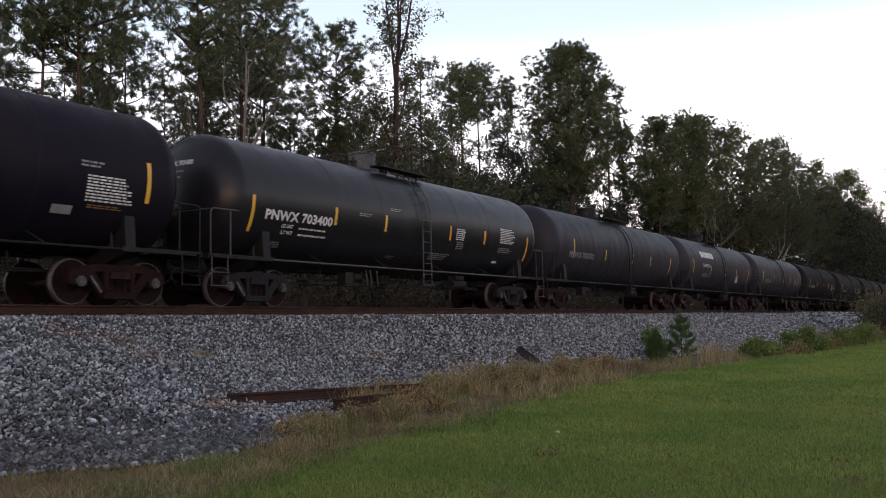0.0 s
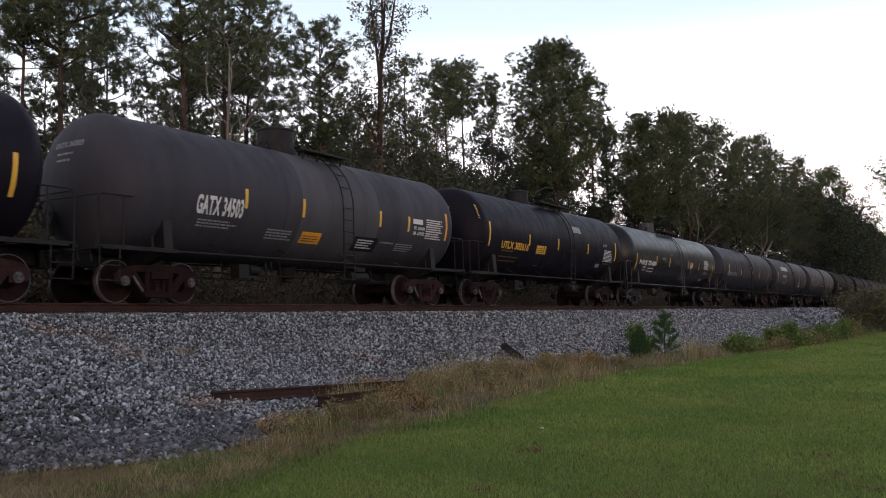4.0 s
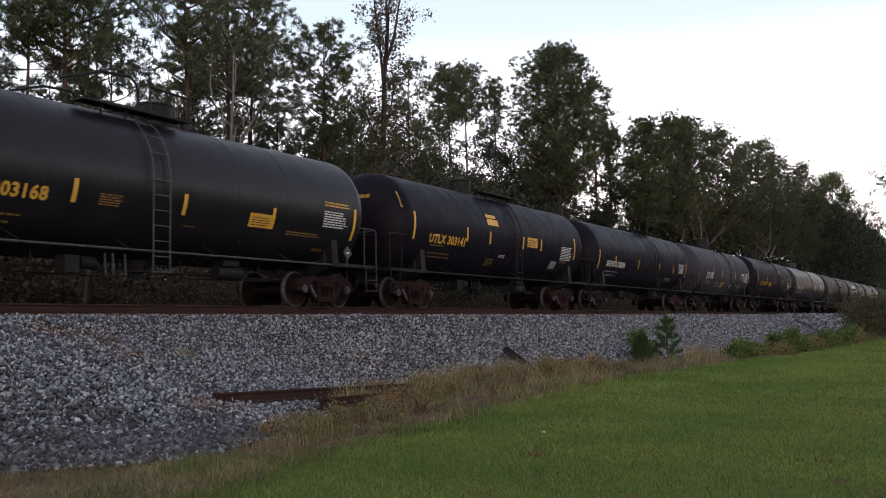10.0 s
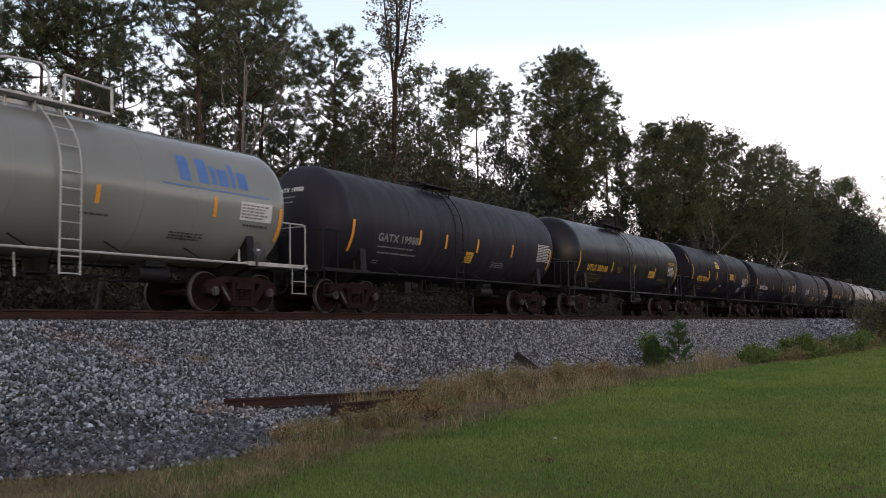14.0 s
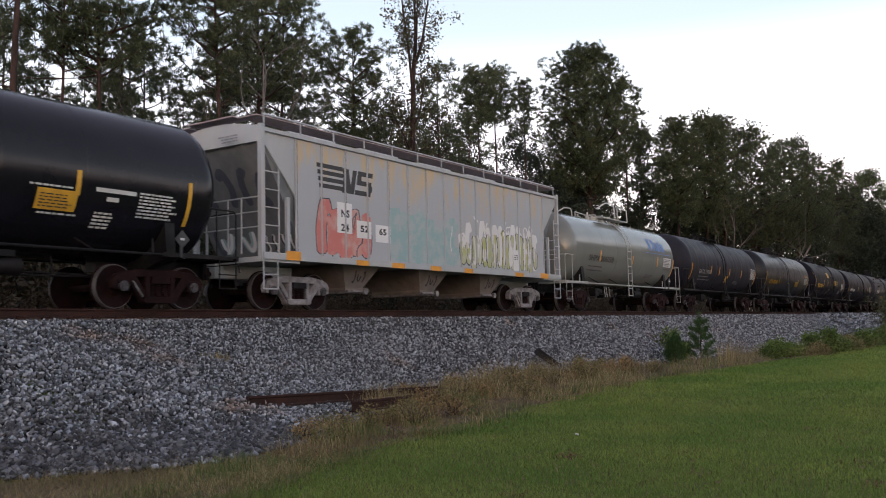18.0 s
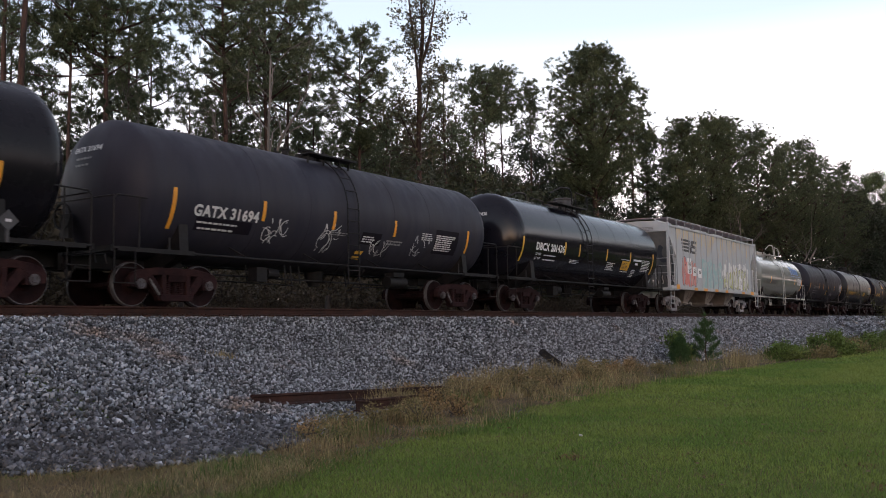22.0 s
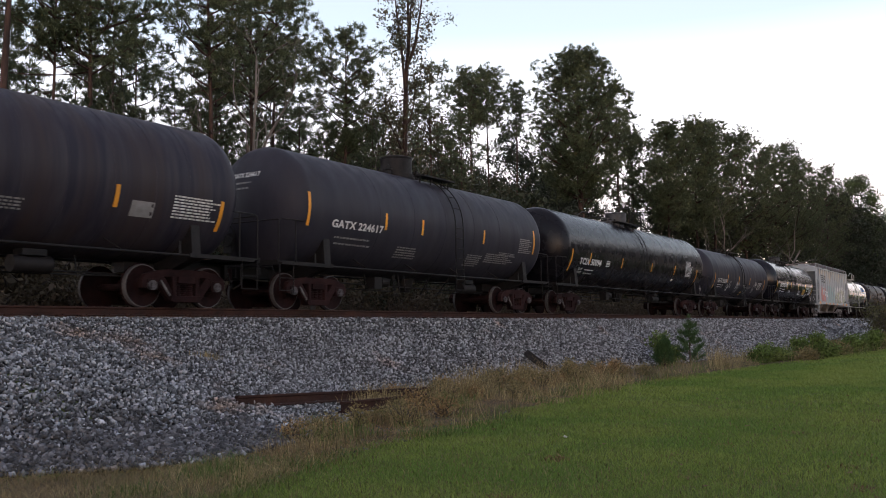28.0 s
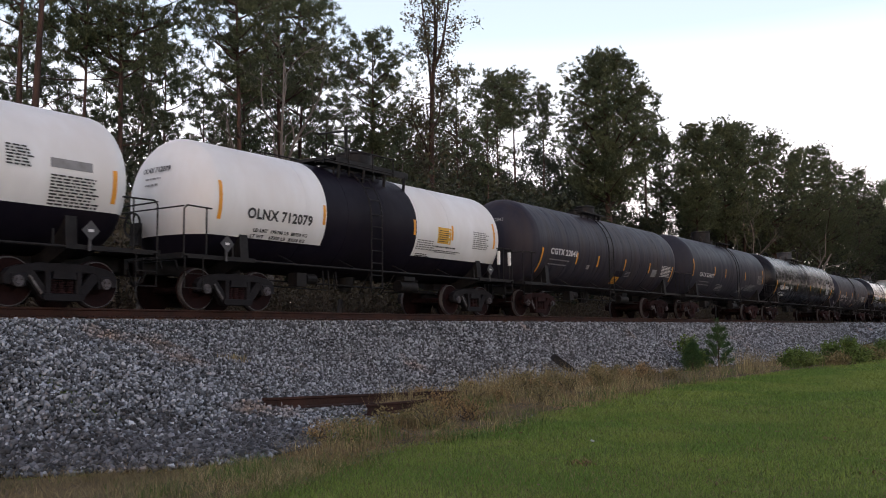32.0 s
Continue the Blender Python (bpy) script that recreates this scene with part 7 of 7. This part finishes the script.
# rough dry grass at the foot of the bank, wispy near the viewer and in thick clumps further on
for x0, x1, n, per, h, sp, lo, hi, mat in ((3.4, 7.2, 620, 26, 0.11, 0.13, 0.0, 1.06, M_STRAW), (3.4, 7.2, 160, 26, 0.09, 0.15, 0.0, 1.1, M_STRAW_RED), (3.4, 7.6, 90, 24, 0.10, 0.12, 0.0, 0.9, M_WEED), (7.2, 11, 60, 30, 0.15, 0.13, 0.0, 1.0, M_STRAW), (7.2, 11.8, 190, 26, 0.13, 0.14, 0.0, 1.0, M_STRAW_RED), (8.6, 12.4, 120, 16, 0.07, 0.16, -0.05, 0.5, M_STRAW_RED), (7.0, 13, 60, 30, 0.12, 0.12, -0.12, 0.25, M_WEED),
                                           (8.5, 13, 36, 34, 0.2, 0.12, 0.3, 1.0, M_WEED), (11, 16, 80, 40, 0.28, 0.14, 0.0, 1.0, M_STRAW), (11, 16, 22, 34, 0.3, 0.12, 0.4, 1.0, M_STRAW_RED), (11, 18, 60, 36, 0.24, 0.14, 0.1, 0.9, M_WEED),
                                           (16, 24, 150, 46, 0.42, 0.20, 0.0, 1.0, M_STRAW), (16, 24, 40, 40, 0.34, 0.2, 0.2, 0.9, M_STRAW_RED), (16, 26, 50, 40, 0.28, 0.2, 0.0, 0.6, M_WEED), (24, 34, 110, 40, 0.42, 0.22, 0.0, 0.95, M_STRAW),
                                           (24, 34, 40, 36, 0.35, 0.25, 0.2, 0.8, M_WEED), (36, 66, 130, 40, 0.5, 0.3, 0.0, 0.9, M_STRAW), (38, 66, 190, 40, 0.6, 0.35, 0.0, 0.8, M_WEED),
                                           (11, 17, 150, 26, 0.07, 0.2, -0.05, 0.45, M_WEED), (3.4, 9, 50, 36, 0.10, 0.14, -0.15, 0.2, M_WEED), (9, 20, 80, 36, 0.12, 0.16, -0.1, 0.3, M_WEED)):
    spots = [p for p in verge_places(rng, x0, x1, int(n * 1.3), lo, hi) if noise.noise(Vector((p[0] * 1.1, p[1] * 1.1, 7))) > (0.10 if x0 > 8 else -0.04 if x0 > 4 else -1) and not bare_soil(p[0], p[1]) and not (9.4 < p[0] < 12.3 and p[1] > 9.2)]
    grow = np.repeat(rng.uniform(0.3, 1.3, len(spots)), per)[:, None]
    V, F = blades(tuft_points(rng, spots, per, sp), h, 0.0045 if x1 < 12 else 0.008, rng, 1.9 if x1 < 12 else 1.1, grow)
    green = mat is M_WEED
    thing("verge_grass", "rough green grass on the verge" if green else "wispy tan dry grass on the verge", "grass", kind="stuff", data=raw_mesh("verge_grass", V, F, mat))


# dead stalks and small stones strewn over the bare soil
strewn = [(x, y, ground_z(x, y) + 0.012) for x, y, _ in verge_places(rng, 6.5, 18, 9000, -0.02, 0.9)]
V, F = blades(strewn, 0.03, 0.012, rng, 3.2)
thing("strewn_stalks", "dead stalks and leaf litter lying on the soil of the verge", "litter", kind="stuff", data=raw_mesh("strewn_stalks", V, F, M_STRAW_RED))
strewn = np.array([(x, y, ground_z(x, y) + 0.014) for x, y, _ in verge_places(rng, 6.5, 14, 900, 0.0, 1.0)])
thing("strewn_stones", "small grey stones scattered over the soil of the verge", "stones", kind="stuff", data=stone_heap("strewn_stones", strewn, 0.015, rng, M_STONE_DARK))


def clump(name, x, y, n, h, w, spread, mat, label, category, group, lean=0.45):
    P = rng.normal(0, spread, (n, 3))
    P[:, 2] = 0
    V, F = blades(P, h, w, rng, lean)
    return thing(name, label, category, group, data=raw_mesh(name, V, F, mat), at=pose(x, y, ground_z(x, y) - 0.01))


for x, y, h in ((12.6, 9.9, 0.45), (13.4, 10.3, 0.5), (14.6, 9.6, 0.5), (16.5, 10.6, 0.55), (18.3, 11.2, 0.6), (19.2, 11.4, 0.6), (20.5, 11.2, 0.65), (21.8, 11.4, 0.6), (23.0, 10.9, 0.5), (30.3, 8.8, 0.8), (32.5, 9.4, 0.7), (8.3, 7.4, 0.24), (9.4, 7.9, 0.3)):
    clump("dry_grass_clump", x, y, 150, h, 0.007, 0.24, M_STRAW, "clump of tall tan dry grass at the foot of the bank", "grass clump", "dry grass clumps")["kind"] = "stuff"
for x, y, h in ((6.7, 7.2, 0.2), (7.1, 7.0, 0.16), (6.3, 6.9, 0.18), (5.3, 6.8, 0.14), (9.6, 7.9, 0.26), (14.2, 9.2, 0.3)):
    clump("green_grass_clump", x, y, 220, h, 0.006, 0.2, M_WEED, "tuft of green grass at the edge of the lawn", "grass clump", "green grass clumps", 0.9)["kind"] = "stuff"
clump("ballast_weed", 11.2, 12.44, 130, 0.16, 0.01, 0.12, M_STRAW, "small yellowed weed growing in the ballast", "weed", "weeds", 0.8)


def leafy(name, x, y, h, wide, n, mat, label, size=0.05, puff=0.1):
    tips, paths = [], []
    for _ in range(16):
        az, el = rng.uniform(0, 6.28), rng.uniform(0.5, 1.4)
        e = np.array([math.cos(az) * math.cos(el) * wide, math.sin(az) * math.cos(el) * wide, math.sin(el) * h])
        paths.append([(np.zeros(3), 0.012), (e * 0.5 + rng.normal(0, 0.04, 3), 0.008), (e, 0.004)])
        tips += [e * u for u in (0.35, 0.55, 0.75, 0.9, 1.0)]
    ob = thing(name, label, "bush", "weeds", at=pose(x, y, ground_z(x, y) - 0.02))
    V, F = tubes(paths, 4)
    part("stem", raw_mesh("stem", V, F, M_BARK_GREY), None, ob)["kind"] = "stuff"
    V, F = leaves(tips, n, size, rng, puff)
    V[:, 2] = np.maximum(V[:, 2], 0.0)
    part("foliage", raw_mesh("foliage", V, F, mat), None, ob)["kind"] = "stuff"
    return ob


for x, y, h, wide in ((35.2, 8.5, 0.6, 0.6), (36.4, 8.6, 0.5, 0.7), (37.8, 8.5, 0.35, 0.6), (42.0, 8.6, 0.8, 0.45), (45.0, 8.3, 0.5, 0.8), (48.5, 7.9, 0.5, 0.9)):
    leafy("green_weed", x, y, h, wide, 30, M_WEED, "low bright green leafy weed at the foot of the bank", 0.05)
leafy("leafy_shrub", 31.6, 11.2, 1.2, 0.6, 26, M_WEED, "small leafy green shrub beside a pine sapling", 0.05)
leafy("leafy_shrub", 33.0, 11.5, 0.6, 0.4, 40, M_WEED, "small leafy green shrub beside a pine sapling", 0.05)
for x, y, h, wide, mat in ((38.5, 7.6, 0.35, 0.5, M_DRY_OLIVE), (40.6, 7.6, 1.0, 0.45, M_WEED), (42.0, 7.4, 0.5, 0.6, M_WEED), (44.5, 7.5, 0.6, 0.7, M_DRY_OLIVE), (47.0, 7.2, 0.8, 0.7, M_WEED), (51.0, 6.8, 1.0, 0.8, M_WEED), (55.0, 7.0, 0.9, 1.0, M_DRY_OLIVE)):
    leafy("tall_weed", x, y, h, wide, 26, mat, "tall rank weed at the edge of the lawn", 0.05, 0.13)
# bushy seeding weeds over the discarded rails and along the foot of the bank
place = random.Random(12)
for i in range(64):
    x = 9.0 + 17.0 * (i / 64) ** 0.9 + place.uniform(-0.4, 0.4)
    k = place.uniform(0.25, 1.0)
    y = lawn_edge(x) + 0.3 + (toe(x) - lawn_edge(x) - 0.1) * k
    if bare_soil(x, y) or (x < 12.3 and y > 9.2):
        continue
    leafy("seeding_weed", x, y, place.uniform(0.16, 0.36) * (1 + 0.025 * (x - 9)), place.uniform(0.2, 0.45), 10, (M_STRAW_RED, M_DRY_OLIVE, M_DRY_OLIVE)[i % 3], "bushy dry weed gone to seed at the foot of the bank", 0.016 + 0.0008 * (x - 9), 0.06)


def sapling(x, y, h, label):
    ob = thing("pine_sapling", label, "sapling", "pine saplings", at=pose(x, y, ground_z(x, y) - 0.03))
    paths, tips = [[(np.array((0, 0, 0.0)), 0.03), (np.array((0.02, 0.01, h * 0.5)), 0.02), (np.array((0, 0, h)), 0.008)]], [np.array((0, 0, h * u)) for u in (0.7, 0.8, 0.9, 1.0)]
    for i in range(24):
        z = h * (0.08 + 0.17 * (i // 5))
        az, L = i * 1.257 + i // 5 * 0.6, h * 0.44 * (1 - 0.17 * (i // 5)) * (0.8 + 0.2 * math.sin(i * 2.7))
        e = np.array((math.cos(az) * L, math.sin(az) * L, z + L * 0.6))
        paths.append([(np.array((0, 0, z)), 0.01), (e, 0.004)])
        tips += [np.array((0, 0, z)) * (1 - u) + e * u for u in (0.5, 0.75, 1.0)]
    V, F = tubes(paths, 5)
    part("stem", raw_mesh("stem", V, F, M_BARK), None, ob)
    V, F = tufts(tips, 60, 0.19, 0.013, rng, 0.9, 0.03)
    part("needles", raw_mesh("needles", V, F, M_SPRIG), None, ob)


sapling(31.7, 10.2, 1.8, "bright green young pine at the foot of the bank")
sapling(31.0, 10.9, 1.1, "smaller young pine at the foot of the bank")

# fallen branches and brush at the end of the lawn
BRUSH = [broad_meshes(36, 2.4, 0.03, 2.1, M_OLIVE_DARK, 26, 22, 0.075, M_BARK_GREY, 0.2), broad_meshes(37, 2.4, 0.03, 2.4, M_BRUSH, 24, 16, 0.075, M_BARK_GREY, 0.2)]
for x, y, h, k, turn in ((66.0, 7.4, 2.2, 0, 0.3), (68.5, 6.6, 1.7, 1, 4.0), (70.5, 7.2, 2.3, 1, 1.7), (74.5, 6.6, 2.0, 0, 0.8), (78.0, 7.3, 2.5, 1, 5.0), (83.0, 6.6, 2.2, 1, 3.3), (89.0, 7.0, 2.6, 0, 2.2), (96.0, 6.6, 2.6, 1, 1.1)):
    stand("brush_heap", BRUSH[k], x, y, h, 2.4, turn, "tangled heap of dark brush at the end of the lawn", "brush heap", "brush at the end of the lawn")
V, F = tubes([[(np.array((0, 0, 0.2)), 0.10), (np.array((3, -0.6, 0.9)), 0.08), (np.array((6, -0.5, 1.7)), 0.05), (np.array((8.5, -0.8, 2.0)), 0.02)],
              [(np.array((3, -0.6, 0.9)), 0.05), (np.array((4.5, -1.2, 1.8)), 0.02)], [(np.array((5, -0.5, 1.4)), 0.04), (np.array((6.2, 0.3, 2.4)), 0.015)]], 8)
thing("fallen_branch", "pale bare fallen branch in a heap of brush", "branch", "brush at the end of the lawn", data=raw_mesh("fallen_branch", V, F, M_BARK_GREY, True), at=pose(67, 6.8, 0.6))

# ---- discarded track parts ----


def old_rail(a, b, label):
    a, b = Vector(a), Vector(b)
    L = (b - a).length
    bm = bmesh.new()
    ends = [[bm.verts.new((x, u, v)) for u, v in RAIL_OUT] for x in (0, L)]
    n = len(RAIL_OUT)
    for i in range(n):
        bm.faces.new((ends[0][i], ends[0][(i + 1) % n], ends[1][(i + 1) % n], ends[1][i]))
    bm.faces.new(ends[0][::-1])
    bm.faces.new(ends[1])
    d = (b - a).normalized()
    m = Matrix.Translation(a) @ d.to_track_quat("X", "Z").to_matrix().to_4x4()
    return thing("discarded_rail", label, "rail", "discarded track parts", data=mesh_of("discarded_rail", bm, M_RUST), at=m)


old_rail((9.62, 10.02, 0.36), (17.2, 10.9, 0.03), "old rusty rail lying on the ballast slope")
old_rail((11.35, 9.42, 0.16), (15.6, 9.95, 0.05), "shorter rusty rail half buried in dry grass")
bm = bmesh.new()
box(bm, (0, 0, 0), (0.72, 0.26, 0.2))
box(bm, (0.35, 0.12, 0.02), (0.5, 0.10, 0.10), Euler((0.2, 0.1, 0.3)).to_matrix())
bmesh.ops.subdivide_edges(bm, edges=bm.edges[:], cuts=2)
for v in bm.verts:
    v.co += Vector(noise.noise_vector(v.co * 6)) * 0.025
thing("broken_crosstie", "dark splintered crosstie lying on the ballast slope", "crosstie", "discarded track parts", data=mesh_of("broken_crosstie", bm, M_TIE_OLD), at=pose(23.8, 12.3, ground_z(23.8, 12.3) + 0.2, 20, 35, -30))
for x, y, h in ((14.7, 20.2, 2.1), (16.6, 20.3, 1.5), (22.8, 20.3, 1.6)):
    bm = bmesh.new()
    rod(bm, (0, 0, -0.2), (0.14 * h, 0, h), 0.11, 9, 0.08)
    bmesh.ops.subdivide_edges(bm, edges=bm.edges[:], cuts=1)
    for v in bm.verts:
        v.co += Vector(noise.noise_vector(v.co * 5 + Vector((x, 0, 0)))) * 0.03
    thing("old_post", "weathered pale stump of a post beyond the track", "post", "old posts", data=mesh_of("old_post", bm, M_BARK_GREY, True), at=pose(x, y, ground_z(x, y)))

# ---- litter on the lawn ----
for i in range(110):
    x = float(5 + 27 * rng.random() ** 1.3)
    y = float(rng.uniform(0.12 * x, lawn_edge(x) - 0.3))
    V, F = leaves([(0, 0, 0.0)], 1, 0.04, rng, 0.0)
    V[:, 2] = np.abs(V[:, 2]) * 0.5 + 0.03
    thing("fallen_leaf", "dry brown leaf fallen on the lawn", "leaf", "fallen leaves", data=raw_mesh("fallen_leaf", V, F, M_LITTER), at=pose(x, y, ground_z(x, y)))
for x, y, k in ((12.83, 2.72, 40), (10.06, 1.66, 30), (10.99, 1.63, 26), (14.89, 1.98, 26), (8.74, 1.33, 50), (8.31, 0.99, 40), (11.26, 3.17, 18), (10.07, 3.52, 14), (8.64, 2.86, 20), (6.91, 3.97, 34), (7.24, 2.7, 30)):
    clump("leaf_pile", x, y, k, 0.045, 0.026, 0.08, M_LITTER, "small scatter of brown leaves on the lawn", "leaves", "fallen leaves", 1.6)["kind"] = "stuff"
clump("leaf_pile", 9.17, 4.51, 60, 0.05, 0.03, 0.09, M_LITTER, "small pile of brown leaves on the lawn", "leaves", "fallen leaves", 1.2)["kind"] = "stuff"
bm = bmesh.new()
box(bm, (0, 0, 0.04), (0.09, 0.05, 0.02), Euler((0.3, 0.2, 0.5)).to_matrix())
bmesh.ops.bevel(bm, geom=bm.edges[:], offset=0.006, segments=1, affect="EDGES")
thing("litter_scrap", "small white scrap of litter on the lawn", "litter", data=mesh_of("litter_scrap", bm, M_LETTER_W), at=pose(10.86, 5.2, 0.02))

# ---- what moves: the train rolls along the track and its wheels turn ----


def travelled(t):
    """Metres that the train has gone at t seconds."""
    return 0.19 + 6.8443 * t - 0.008627 * t * t + 0.0000704 * t ** 3


def motions():
    for car, x0 in cars:
        walk(car, [(t, pose(x0 + travelled(t), TRACK, RAIL)) for t in range(33)])
    first = {}
    for w, side in wheels:
        if side not in first:
            rows = []
            for i in range(321):
                t = i / 10
                rows.append((t, Matrix.Translation((side * SPAN / 2, 0, 0.457)) @ Matrix.Rotation(travelled(t) / 0.457, 4, "Y")))
            walk(w, rows)
            first[side] = w
        else:
            keys = first[side].animation_data
            w.rotation_mode = "QUATERNION"
            w.animation_data_create()
            w.animation_data.action = keys.action
            w.animation_data.action_slot = keys.action_slot


motions()
